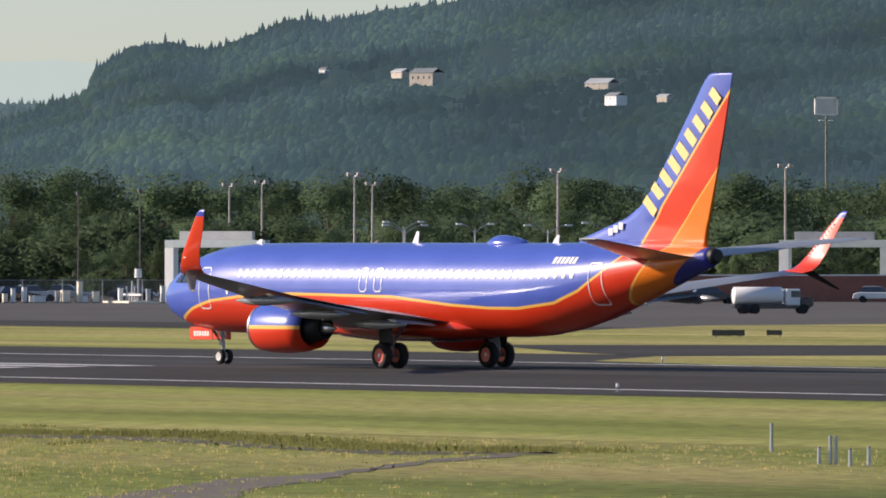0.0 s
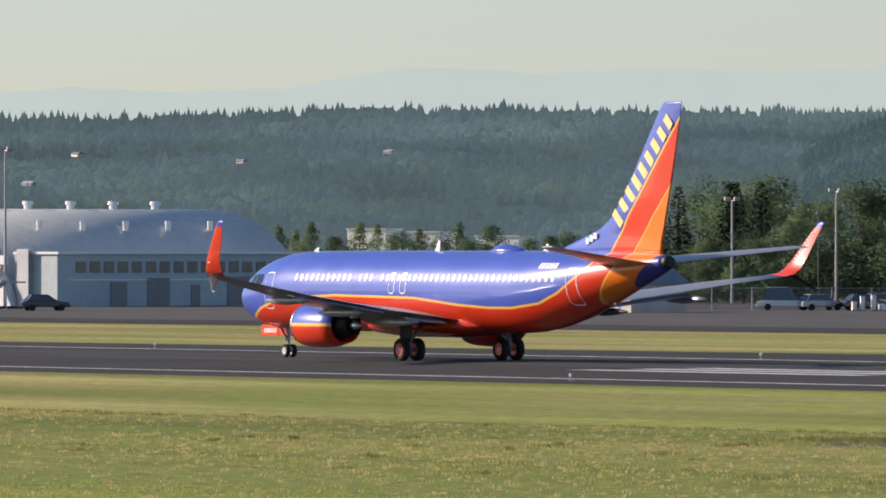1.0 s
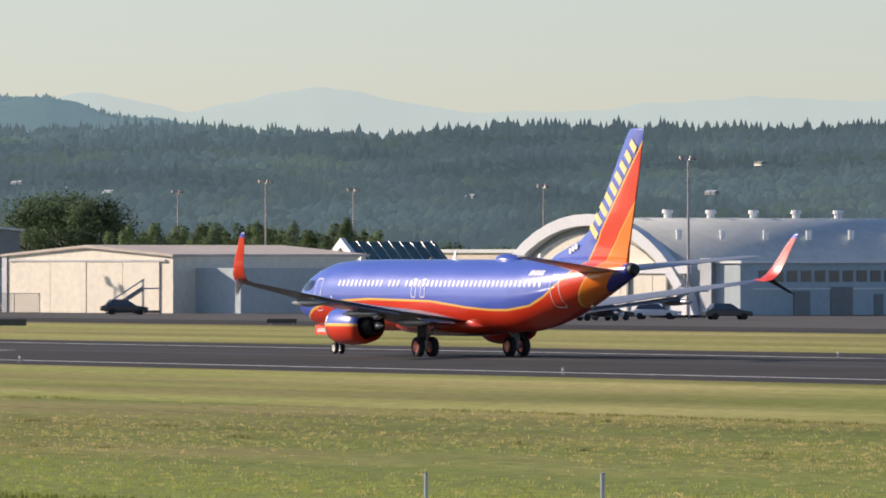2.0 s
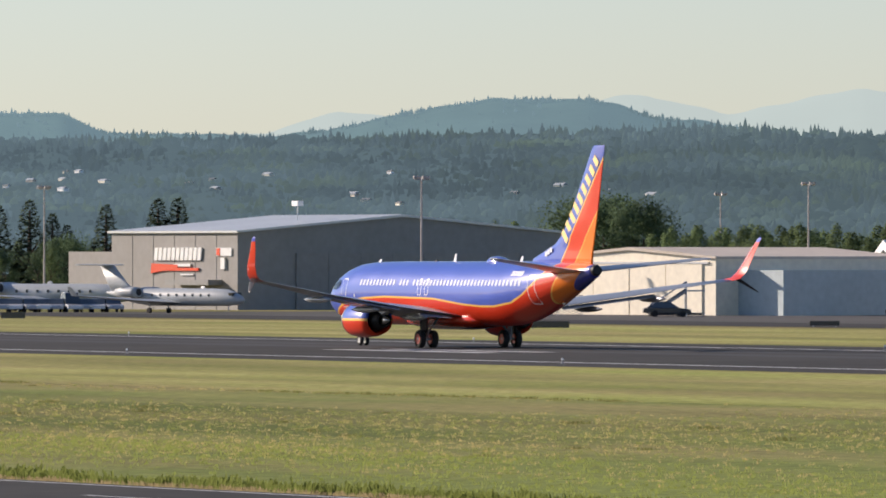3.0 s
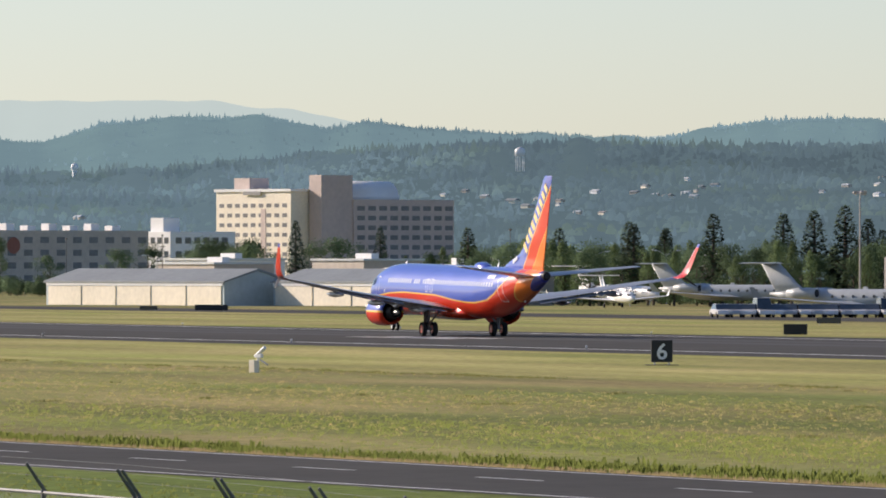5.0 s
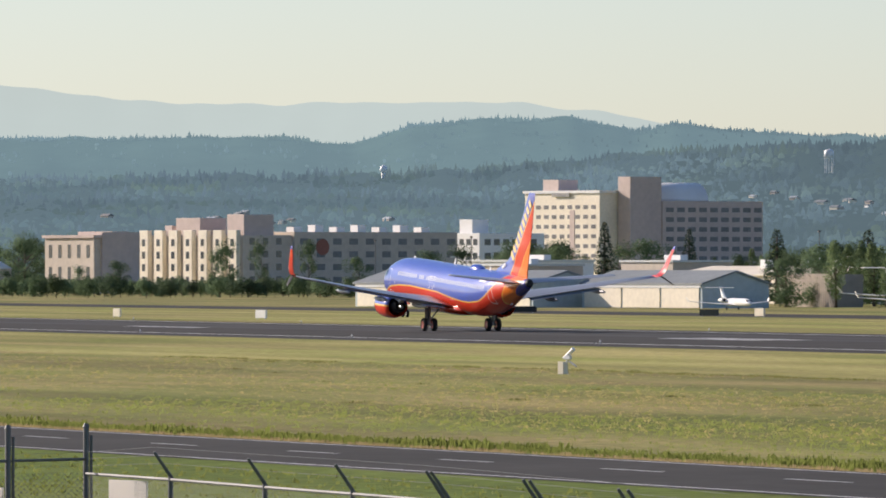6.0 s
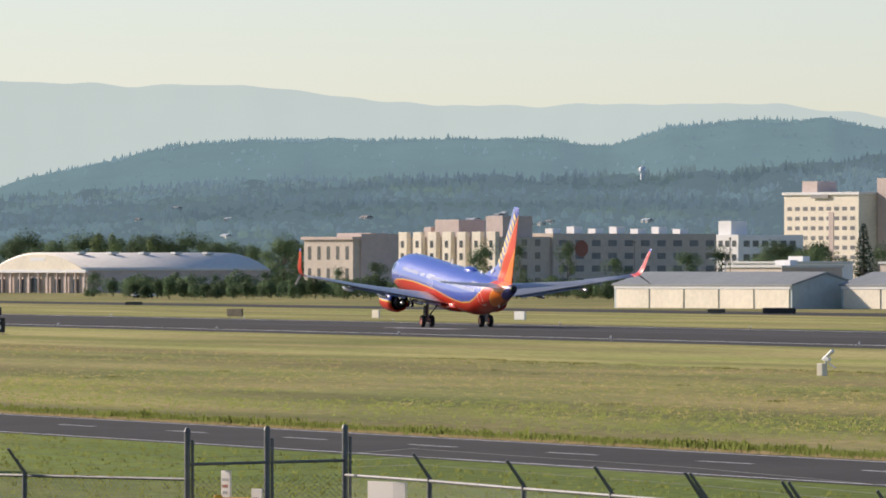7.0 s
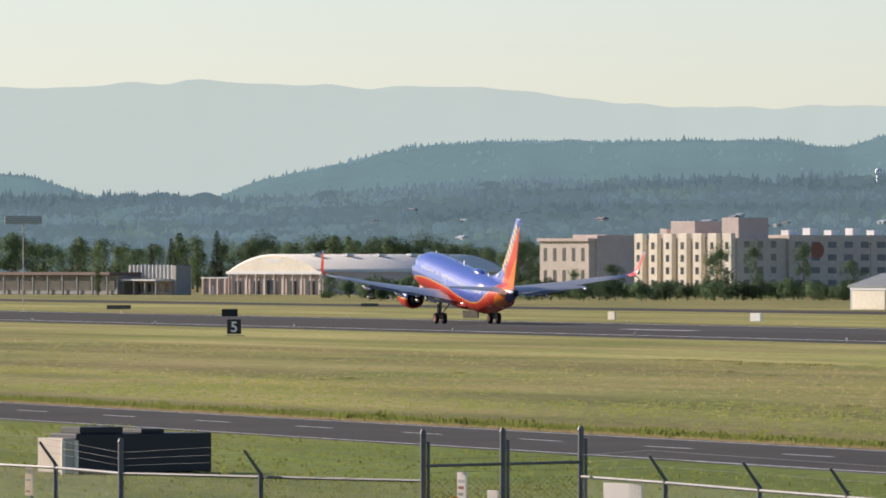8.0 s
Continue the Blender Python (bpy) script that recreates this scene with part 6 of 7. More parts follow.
# ---- vehicles ----
def car(color, name="car", label="parked car", l=4.5, h=1.45):
    th = tagged(new(name), label, "car", "parked vehicles")
    bm = bmesh.new()
    loft(bm, [[(x, -l / 2, 0.35), (x, -l / 2, 0.8), (x, -l * 0.36, 0.95), (x, l * 0.2, 0.92), (x, l / 2 - 0.1, 0.75), (x, l / 2, 0.35)] for x in (-0.88, 0.88)])
    bmesh.ops.recalc_face_normals(bm, faces=bm.faces)
    bmesh.ops.bevel(bm, geom=list(bm.edges), offset=0.06, segments=1, affect="EDGES")
    part("body", bm, color, th)
    bm = bmesh.new()
    loft(bm, [[(x * k, -l * 0.40, 0.92), (x * k * 0.85, -l * 0.30, h), (x * k * 0.85, l * 0.05, h), (x * k, l * 0.24, 0.9)] for x, k in ((-0.82, 1), (0.82, 1))])
    bmesh.ops.recalc_face_normals(bm, faces=bm.faces)
    part("cabin_glass", bm, M["window"], th)
    boxpart("roof", th, color, -0.68, -l * 0.3, h - 0.02, 0.68, l * 0.05, h + 0.04, 0.02)
    for x in (-0.8, 0.8):
        for y in (-l * 0.3, l * 0.31):
            bm = bmesh.new()
            disc_ring(bm, x, y, 0.32, [(-0.1, 0.15), (-0.1, 0.32), (0.1, 0.32), (0.1, 0.15)], 14, "x")
            part("wheel", bm, M["rubber"], th)
        boxpart("headlight", th, M["lens"], x * 0.8 - 0.15, l / 2 - 0.1, 0.6, x * 0.8 + 0.15, l / 2 + 0.02, 0.75)
    return th


M["car_white"], M["car_dark"], M["car_silver"] = gloss("white_car_paint", (0.75, 0.75, 0.74)), gloss("dark_car_paint", (0.03, 0.035, 0.045)), gloss("silver_car_paint", (0.42, 0.43, 0.45))
CARS = [car(M["car_white"], label="white parked car by the airfield fence"), car(M["car_dark"], label="dark parked car by the airfield fence"), car(M["car_silver"], label="silver parked car by the airfield fence"),
        car(M["car_white"], "van", "white parked van by the airfield fence", 5.4, 2.1)]
SPOTS = []
for k in range(11):
    SPOTS.append((31.91 + 0.1113 * k, 850 + 18 * (k % 3), 50 + 20 * (k % 4)))
for k in range(16):
    SPOTS.append((21.24 + 0.0844 * k, 1004, 168 + 8 * (k % 3)))
for az, d, turn in ((34.79, 870, 80), (35.00, 880, 100), (35.40, 880, 105), (38.96, 830, 80), (39.98, 850, 95), (24.19, 980, 70), (24.30, 985, 80), (24.71, 970, 70), (24.78, 978, 60), (25.04, 975, 85), (28.83, 830, 65), (28.91, 836, 90), (29.63, 845, 75), (29.19, 850, 100),
                (27.76, 900, 60), (27.94, 905, 60), (27.41, 910, 60), (14.15, 1900, 80), (14.19, 1800, 70), (15.55, 1850, 100), (25.91, 930, 85), (25.93, 920, 90), (32.60, 860, 60), (34.19, 850, 90), (34.40, 850, 60), (34.68, 850, 70)):
    SPOTS.append((az, d, turn))
for k, (az, d, rz) in enumerate(SPOTS):
    src = CARS[3] if k % 9 == 5 else CARS[0 if k % 2 else 2] if 10 < k < 27 else CARS[(k * 5 + k // 3) % 3]
    p = at(az, d)
    m = pose(p.x, p.y, 0.0, 0, 0, -(az + rz))
    if src.name in used:
        copy_thing(src, m)
    else:
        used.add(src.name)
        src.matrix_basis = m


def pickup():
    th = tagged(new("utility_truck"), "orange utility truck with a dark bonnet", "truck")
    boxpart("service_body", th, M["orange_truck"], -0.95, -2.9, 0.6, 0.95, 0.1, 1.75, 0.05)
    boxpart("cab", th, M["orange_truck"], -0.92, 0.15, 0.6, 0.92, 1.7, 1.95, 0.1)
    boxpart("cab_window", th, M["window"], -0.94, 0.4, 1.3, 0.94, 1.5, 1.8, 0.02)
    boxpart("bonnet", th, M["car_dark"], -0.9, 1.7, 0.6, 0.9, 2.9, 1.2, 0.08)
    for x in (-0.85, 0.85):
        for y in (-1.9, 2.1):
            bm = bmesh.new()
            disc_ring(bm, x, y, 0.4, [(-0.12, 0.2), (-0.12, 0.4), (0.12, 0.4), (0.12, 0.2)], 14, "x")
            part("wheel", bm, M["rubber"], th)
    return th


def fuel_truck():
    th = tagged(new("tank_truck"), "white tank truck driving past the red brick wall", "truck")
    bm = bmesh.new()
    loft(bm, [[(1.05 * k * math.cos(2 * math.pi * i / 18), y, 1.75 + 0.85 * k * math.sin(2 * math.pi * i / 18)) for i in range(18)] for y, k in ((-4.0, 0.8), (-3.9, 1), (0.7, 1), (0.8, 0.8))])
    bmesh.ops.recalc_face_normals(bm, faces=bm.faces)
    part("tank", bm, M["white"], th, "", True)
    boxpart("chassis", th, M["car_dark"], -0.9, -4.0, 0.5, 0.9, 3.4, 0.95, 0.03)
    boxpart("cab", th, M["white"], -1.0, 1.0, 0.8, 1.0, 2.4, 2.4, 0.1)
    boxpart("cab_window", th, M["window"], -1.02, 1.5, 1.6, 1.02, 2.45, 2.2, 0.02)
    boxpart("bonnet", th, M["car_dark"], -0.95, 2.4, 0.7, 0.95, 3.7, 1.55, 0.1)
    for x in (-0.9, 0.9):
        for y in (-3.0, -2.0, 2.7):
            bm = bmesh.new()
            disc_ring(bm, x, y, 0.48, [(-0.14, 0.25), (-0.14, 0.48), (0.14, 0.48), (0.14, 0.25)], 16, "x")
            part("wheel", bm, M["rubber"], th)
    return th


ut = pickup()
p = at(24.49, 985)
ut.matrix_basis = pose(p.x, p.y, 0, 0, 0, -(24.49 + 78))
tk = fuel_truck()
p = at(39.34, 716)
tk.matrix_basis = pose(p.x, p.y, 0.015, 0, 0, -(39.34 + 80)) @ Matrix.Scale(0.8, 4)
# boarding stairs
for az, d in ((29.17, 850), (25.83, 925)):
    th = site("boarding_stairs", az, d, -20, "grey mobile boarding stairs with rails", "boarding stairs")
    for j in range(9):
        boxpart("step", th, M["galv"], j * 0.38, 0, 0.25 * j + 0.3, j * 0.38 + 0.4, 1.3, 0.25 * j + 0.36)
    for y in (0, 1.3):
        bm = bmesh.new()
        tube(bm, (0, y, 0.3), (3.5, y, 2.6), 0.07)
        tube(bm, (0, y, 1.2), (3.5, y, 3.5), 0.04)
        tube(bm, (3.4, y, 0), (3.4, y, 3.5), 0.06)
        part("rail", bm, M["galv"], th)
    for y in (0.0, 1.25):
        bm = bmesh.new()
        loft(bm, [[(0, q, 0.2), (3.4, q, 2.4), (3.4, q, 2.8), (0, q, 0.6)] for q in (y, y + 0.06)])
        part("side_panel", bm, M["charcoal"], th)
    boxpart("platform", th, M["galv"], 3.4, -0.1, 2.5, 5.2, 1.4, 2.65)
    boxpart("base", th, M["car_dark"], -0.2, 0.1, 0.15, 5.0, 1.2, 0.4)
for k in range(3):
    th = site("storage_bin", (24.64, 24.91, 25.29)[k], 975, 10, ("dark covered trailer", "green cabinet by the fence", "grey equipment crate")[k] + " on the apron", "bin")
    boxpart("bin_body", th, M[("car_dark", "glass_green", "galv")[k]], 0, 0, 0, 2.4, 3.0, 1.9, 0.05)
    boxpart("bin_lid", th, M["charcoal"], -0.05, -0.05, 1.9, 2.45, 3.05, 2.0)


# ---- signs and boxes beside the runway ----
def digit_sign(x, y, text):
    th = tagged(new("distance_sign"), "black runway distance sign with the white numeral " + text, "sign", "distance signs")
    th.matrix_basis = pose(x, y, 0, 0, 0, -14)
    boxpart("panel", th, M["sign_black"], -0.6, -0.12, 0.18, 0.6, 0.12, 1.42, 0.02)
    for s in (-0.4, 0.4):
        boxpart("leg", th, M["galv"], s - 0.04, -0.05, 0, s + 0.04, 0.05, 0.2)
    boxpart("slab", th, M["apron"], -0.9, -0.4, 0.0, 0.9, 0.4, 0.05)
    cu = bpy.data.curves.new("numeral", "FONT")
    cu.body, cu.size, cu.extrude, cu.align_x, cu.offset = text, 1.25, 0.01, "CENTER", 0.02
    tmp = bpy.data.objects.new("numeral_curve", cu)
    me = bpy.data.meshes.new_from_object(tmp)
    bpy.data.objects.remove(tmp)
    me.materials.clear()
    me.materials.append(M["white"])
    ob = new("numeral", me)
    ob.parent = th
    ob.matrix_basis = pose(0, -0.135, 0.36, 90, 0, 0)


M["sign_black"] = mat("black_sign_face", (0.012, 0.013, 0.015), 0.5, 0, 0.1, 2.0)
digit_sign(186.3, 488.6, "6")
digit_sign(182.8, 773.5, "5")
BOXES = [((340.1, 419.1), 1.9, 0.36, "car_dark"), ((344.2, 419.9), 0.9, 0.32, "car_dark"), ((322.2, 685.0), 3.4, 0.55, "car_dark"), ((274.1, 689.0), 1.9, 0.85, "sign_black"), ((329.5, 819.7), 2.3, 0.6, "car_dark"),
         ((356.3, 1090.2), 4.0, 0.7, "car_dark"), ((348.1, 996.1), 2.2, 0.75, "car_dark"), ((349.5, 982.9), 1.2, 0.9, "cream"), ((273.4, 1038.2), 2.0, 0.9, "tan"), ((292.5, 1046.1), 0.9, 0.7, "cream"),
         ((291.5, 983.6), 1.3, 0.8, "white"), ((354.2, 1083.5), 4.0, 0.6, "sign_black"), ((351.2, 1099.5), 2.2, 0.5, "car_dark"), ((254.9, 1080.9), 1.9, 0.9, "sign_black"), ((286.9, 1284.8), 3.4, 0.6, "car_dark"), ((346.1, 1374.7), 2.6, 0.5, "car_dark"),
         ((284.7, 960.7), 1.3, 0.7, "white"), ((278.9, 997.5), 0.9, 0.8, "cream"), ((276.4, 1049.8), 1.9, 0.8, "tan"), ((354.2, 698.5), 2.5, 0.4, "car_dark"), ((329.7, 532.0), 2.8, 0.9, "tan")]
for p, w, h, nm in BOXES:
    th = tagged(new("ground_sign"), {"sign_black": "dark back of a low taxiway sign", "car_dark": "low dark equipment box in the grass", "cream": "small pale equipment box in the grass", "tan": "drab green-brown sign back in the grass", "white": "small white equipment box in the grass"}[nm], "sign", "low signs and boxes")
    turned = 50 if nm in ("white", "cream", "tan") else 0
    w = w / 0.75 if turned else w
    th.matrix_basis = pose(p[0], p[1], 0, 0, 0, -math.degrees(math.atan2(p[0], p[1])) - turned)
    boxpart("panel", th, M["dirt" if nm == "tan" else nm], -w / 2, -0.12, 0.12, w / 2, 0.12, h + 0.1, 0.02)
    for s in (-0.38, 0.38):
        boxpart("leg", th, M["galv"], s * w - 0.04, -0.04, 0, s * w + 0.04, 0.04, 0.14)
# wind or approach instrument on a pale box
p = (153.6, 462.2)
th = tagged(new("approach_light_unit"), "pale box with a white tilted instrument on top", "instrument")
th.matrix_basis = pose(p[0], p[1], 0, 0, 0, -62)
boxpart("cabinet", th, M["cream"], -0.42, -0.2, 0, -0.02, 0.2, 0.66, 0.02)
bm = bmesh.new()
tube(bm, (0.05, 0, 0.6), (0.1, 0, 0.95), 0.05)
part("stem", bm, M["white"], th)
bm = bmesh.new()
tube(bm, (-0.15, 0, 0.85), (0.55, 0, 1.32), 0.09, 0.11, 10)
part("barrel", bm, M["white"], th)
boxpart("bracket", th, M["white"], -0.05, -0.1, 0.78, 0.35, 0.1, 0.98, 0.02)
bm = bmesh.new()
tube(bm, (0.2, 0, 0.7), (0.75, 0, 0.42), 0.05)
part("brace", bm, M["galv"], th)
# short marker posts in the near grass
for x, y, h in ((156.8, 191.4, 0.75), (149.0, 180.0, 0.42), (149.2, 179.8, 0.7), (149.3, 179.7, 0.7), (148.1, 177.7, 0.42), (149.2, 178.3, 0.45), (97.5, 176.9, 0.9), (95.6, 181.5, 0.85), (99.0, 179.6, 0.85)):
    th = tagged(new("marker_post"), "short weathered marker post in the grass", "post", "marker posts")
    th.matrix_basis = pose(x, y, 0)
    bm = bmesh.new()
    tube(bm, (0, 0, 0), (0, 0, h), 0.05, 0.045, 8)
    part("shaft", bm, M["galv"], th)
    bm = bmesh.new()
    tube(bm, (0, 0, h), (0, 0, h + 0.03), 0.055, 0.03, 8)
    part("cap", bm, M["charcoal"], th)


# fence along the taxiway's far side
def mesh_mat(name, scale, wire):
    """Woven wire: diagonal strands with clear diamonds between."""
    m, n, l, b = shader(name, 0.5, 0.6, 0.5)
    b.inputs["Base Color"].default_value = (0.16, 0.165, 0.165, 1)
    tc, sp = n.new("ShaderNodeTexCoord"), n.new("ShaderNodeSeparateXYZ")
    l.new(tc.outputs["Object"], sp.inputs[0])

    def calc(op, *v):
        q = n.new("ShaderNodeMath")
        q.operation = op
        for i, a in enumerate(v):
            if isinstance(a, (int, float)):
                q.inputs[i].default_value = a
            else:
                l.new(a, q.inputs[i])
        return q.outputs[0]

    out = []
    for op in ("ADD", "SUBTRACT"):
        f = calc("FRACT", calc("MULTIPLY", calc(op, sp.outputs["Y"], sp.outputs["Z"]), scale))
        out.append(calc("LESS_THAN", f, wire))
    l.new(calc("MAXIMUM", *out), b.inputs["Alpha"])
    return m


M["chain"] = mesh_mat("chain_link", 12.0, 0.09)
M["chain_far"] = mesh_mat("far_chain_link", 4.0, 0.16)
for az0, az1, d0, d1, n in ((33.0, 38.4, 850, 850, 22), (24.0, 25.4, 935, 950, 9)):
    th = tagged(new("wire_fence"), "long chain-link fence along the apron", "fence")
    pts = [at(az0 + (az1 - az0) * i / n, d0) for i in range(n + 1)]
    for a in pts:
        bm = bmesh.new()
        tube(bm, a, a + Vector((0, 0, 2.1)), 0.05)
        part("post", bm, M["galv"], th)
    for a, b in zip(pts, pts[1:]):
        bm = bmesh.new()
        tube(bm, a + Vector((0, 0, 2.05)), b + Vector((0, 0, 2.05)), 0.035, None, 6)
        part("rail", bm, M["galv"], th)
        bm = bmesh.new()
        vs = [bm.verts.new(v) for v in (a + Vector((0, 0, 0.05)), b + Vector((0, 0, 0.05)), b + Vector((0, 0, 2.0)), a + Vector((0, 0, 2.0)))]
        bm.faces.new(vs)
        part("mesh", bm, M["chain_far"], th)

for az, w, h, nm in ((34.66, 0.35, 1.3, "white"), (34.73, 0.4, 1.4, "white"), (34.98, 0.7, 1.1, "cream"), (35.07, 0.45, 1.9, "cream"), (35.10, 0.5, 0.6, "white"), (35.32, 0.4, 1.3, "white"),
                          (35.49, 0.35, 1.2, "galv"), (35.58, 0.4, 1.5, "white"), (34.81, 1.2, 0.6, "white"), (35.17, 0.5, 1.0, "cream"), (34.93, 0.3, 1.0, "galv"), (34.61, 0.4, 0.8, "cream")):
    th = site("service_cabinet", az, 844, -15, "small pale service cabinet beside the fence", "cabinet", "service cabinets")
    boxpart("housing", th, M[nm], -w / 2, -w / 2, 0.06, w / 2, w / 2, h, 0.03)
    boxpart("plinth", th, M["apron"], -w / 2 - 0.08, -w / 2 - 0.08, 0, w / 2 + 0.08, w / 2 + 0.08, 0.08)
    boxpart("lid", th, M["roof_light"], -w / 2 - 0.03, -w / 2 - 0.03, h, w / 2 + 0.03, w / 2 + 0.03, h + 0.06)
th = site("pipe_station", 35.43, 843, -15, "pale steel pipework on a concrete slab", "pipework")
boxpart("slab", th, M["cream"], -2.2, -3.4, 0, 0.8, 3.4, 0.18, 0.02)
for k in range(5):
    bm = bmesh.new()
    tube(bm, (-0.6, -1.4 + 0.7 * k, 0.18), (-0.6, -1.4 + 0.7 * k, 1.0 + 0.5 * (k % 3)), 0.09, 0.09, 8)
    part("riser", bm, M["galv"], th)
bm = bmesh.new()
tube(bm, (-0.6, -2.4, 0.75), (-0.6, 2.4, 0.75), 0.1, 0.1, 8)
part("header_pipe", bm, M["white"], th)
bm = bmesh.new()
tube(bm, (0.2, 0.6, 2.3), (0.2, 0.6, 3.1), 0.35, 0.3, 12)
part("tank", bm, M["white"], th)
bm = bmesh.new()
tube(bm, (0.2, 0.6, 0.1), (0.2, 0.6, 2.3), 0.06, 0.06, 8)
part("tank_post", bm, M["galv"], th)

M["fence_steel"] = mat("weathered_steel", (0.13, 0.135, 0.14), 0.6, 0.4, 0.2, 3.0)
# ---- near fence with its gate ----
# distance of the fence from the eye and places along it
nf = tagged(new("security_fence"), "galvanised chain-link security fence with outward barbed arms", "fence")
FENCE = [(11.37, 0), (12.20, 0), (12.60, 1), (13.46, 0), (14.46, 2), (14.95, 2), (15.43, 2), (15.95, 0), (16.53, 0), (17.07, 0), (17.63, 0), (18.23, 0), (18.82, 0), (19.41, 0), (17.66, 0), (18.27, 0), (18.88, 0), (19.51, 0)]
FENCE.sort()


def fence_depth(az):
    return lerp_table([(10.0, 158), (11.86, 150), (12.62, 142), (14.43, 137), (15.46, 140), (16.54, 131), (17.66, 123), (18.6, 115), (20.5, 100)], az)


FZ = []
for az, kind in FENCE:
    # the fence runs nearer to the eye towards larger bearings
    FZ.append((at(az, fence_depth(az)), kind))
for (p, kind) in FZ:
    top = 2.55 if kind == 0 else 2.98 if kind == 1 else 3.2
    bm = bmesh.new()
    r = 0.04 if kind == 0 else 0.045 if kind == 1 else 0.046
    tube(bm, p, p + Vector((0, 0, top)), r, r, 10)
    post = part("gate_post" if kind == 2 else "fence_post", bm, M["fence_steel"], nf)
    if kind == 0:
        bm = bmesh.new()
        tube(bm, p + Vector((0, 0, top)), p + Vector((-0.28, -0.1, top + 0.36)), 0.028, 0.02, 6)
        part("barbed_arm", bm, M["fence_steel"], post)
    else:
        bm = bmesh.new()
        tube(bm, p + Vector((0, 0, top)), p + Vector((0, 0, top + 0.06)), r * 1.25, r * 0.6, 10)
        part("post_cap", bm, M["fence_steel"], post)
        if kind == 2:
            bm = bmesh.new()
            tube(bm, p + Vector((0.08, 0, 0.1)), p + Vector((0.08, 0, top - 0.12)), 0.024, 0.024, 8)
            part("gate_stile", bm, M["fence_steel"], post)
for (a, ka), (b, kb) in zip(FZ, FZ[1:]):
    for z, r in ((2.5 if ka < 2 or kb < 2 else 2.72, 0.026),):
        bm = bmesh.new()
        tube(bm, a + Vector((0, 0, z)), b + Vector((0, 0, z)), r, r, 6)
        part("top_rail", bm, M["fence_steel"], nf)
    bm = bmesh.new()
    vs = [bm.verts.new(v) for v in (a + Vector((0, 0, 0.05)), b + Vector((0, 0, 0.05)), b + Vector((0, 0, 2.53)), a + Vector((0, 0, 2.53)))]
    bm.faces.new(vs)
    part("chain_link", bm, M["chain"], nf)
    for j in range(3):
        s = (j + 1) / 3
        off = Vector((-0.28 * s, -0.1 * s, 2.62 + 0.36 * s))
        oa = off if ka == 0 else Vector((0, 0, 2.62 + 0.1 * j))
        ob_ = off if kb == 0 else Vector((0, 0, 2.62 + 0.1 * j))
        bm = bmesh.new()
        tube(bm, a + oa, b + ob_, 0.0025, 0.0025, 4)
        part("barbed_wire", bm, M["fence_steel"], nf)


M["sheet"] = leaf_mat("thin_white_sheet", (0.86, 0.82, 0.78), 0.02)
M["sheet_cream"] = leaf_mat("thin_cream_sheet", (0.85, 0.74, 0.60), 0.02)


def fence_board(az, off, z0, w, h, label, bars, material="sheet"):
    d = fence_depth(az) - off
    p = at(az, d)
    th = tagged(new("notice_board"), label, "sign")
    th.matrix_basis = pose(p.x, p.y, 0, 0, 0, -az - 60)
    w = w / 0.5
    boxpart("board", th, M[material], -w / 2, -0.015, z0, w / 2, 0.015, z0 + h, 0.004)
    boxpart("support", th, M["fence_steel"], -0.02, 0.02, 0.0, 0.02, 0.06, z0 + 0.1)
    for k in range(bars):
        boxpart("text_bar", th, M[("brick", "charcoal")[k % 2]], -w * 0.34, -0.02, z0 + h * (0.12 + 0.8 * k / max(1, bars)), w * 0.34 * (0.6 + 0.4 * ((k * 7) % 3) / 2), -0.015, z0 + h * (0.12 + 0.8 * k / max(1, bars)) + h * 0.06)


fence_board(15.69, 0.3, 1.83, 0.56, 0.62, "plain white notice board on the fence", 0)
fence_board(14.70, 0.3, 1.9, 0.13, 0.72, "narrow white notice with red and black lines", 6)
fence_board(12.04, 0.3, 2.03, 0.12, 0.45, "narrow pale notice with a small mark", 2, "sheet_cream")
fence_board(14.89, 0.3, 2.18, 0.15, 0.16, "small white padlock notice", 1)
# yellow machine behind the gate and the dark equipment container
th = tagged(new("yellow_barrier"), "yellow barrier machine behind the gate", "barrier")
p = at(14.77, 136)
th.matrix_basis = pose(p.x, p.y, 0, 0, 0, -15)
M["yellow"] = mat("yellow_paint", (0.75, 0.40, 0.03), 0.5, 0, 0.1, 2.0)
boxpart("housing", th, M["yellow"], -0.25, -0.2, 0, 0.25, 0.2, 2.26, 0.06)
boxpart("arm", th, M["yellow"], -0.35, -0.05, 2.1, -0.22, 0.05, 2.3, 0.02)
th = tagged(new("equipment_container"), "dark equipment container with a pale end in the grass", "container")
p = (58.5, 250.2)
th.matrix_basis = pose(p[0], p[1], 0, 0, 0, 12)
boxpart("container_body", th, M["sign_black"], -4.1, 0, 0.05, 0, 1.8, 1.12, 0.03)
boxpart("pale_end", th, M["tan"], -4.5, 0.05, 0.05, -4.1, 1.7, 1.0, 0.02)
boxpart("upper_box", th, M["sign_black"], -3.9, 0.2, 1.12, -2.6, 1.5, 1.3, 0.02)
boxpart("upper_box", th, M["sign_black"], -2.0, 0.3, 1.12, -1.3, 1.5, 1.24, 0.02)
for k in range(2):
    boxpart("end_post", th, M["cream"], -4.15 - 0.4 * k, -0.03, 0, -4.05 - 0.4 * k, 0.03, 0.95)

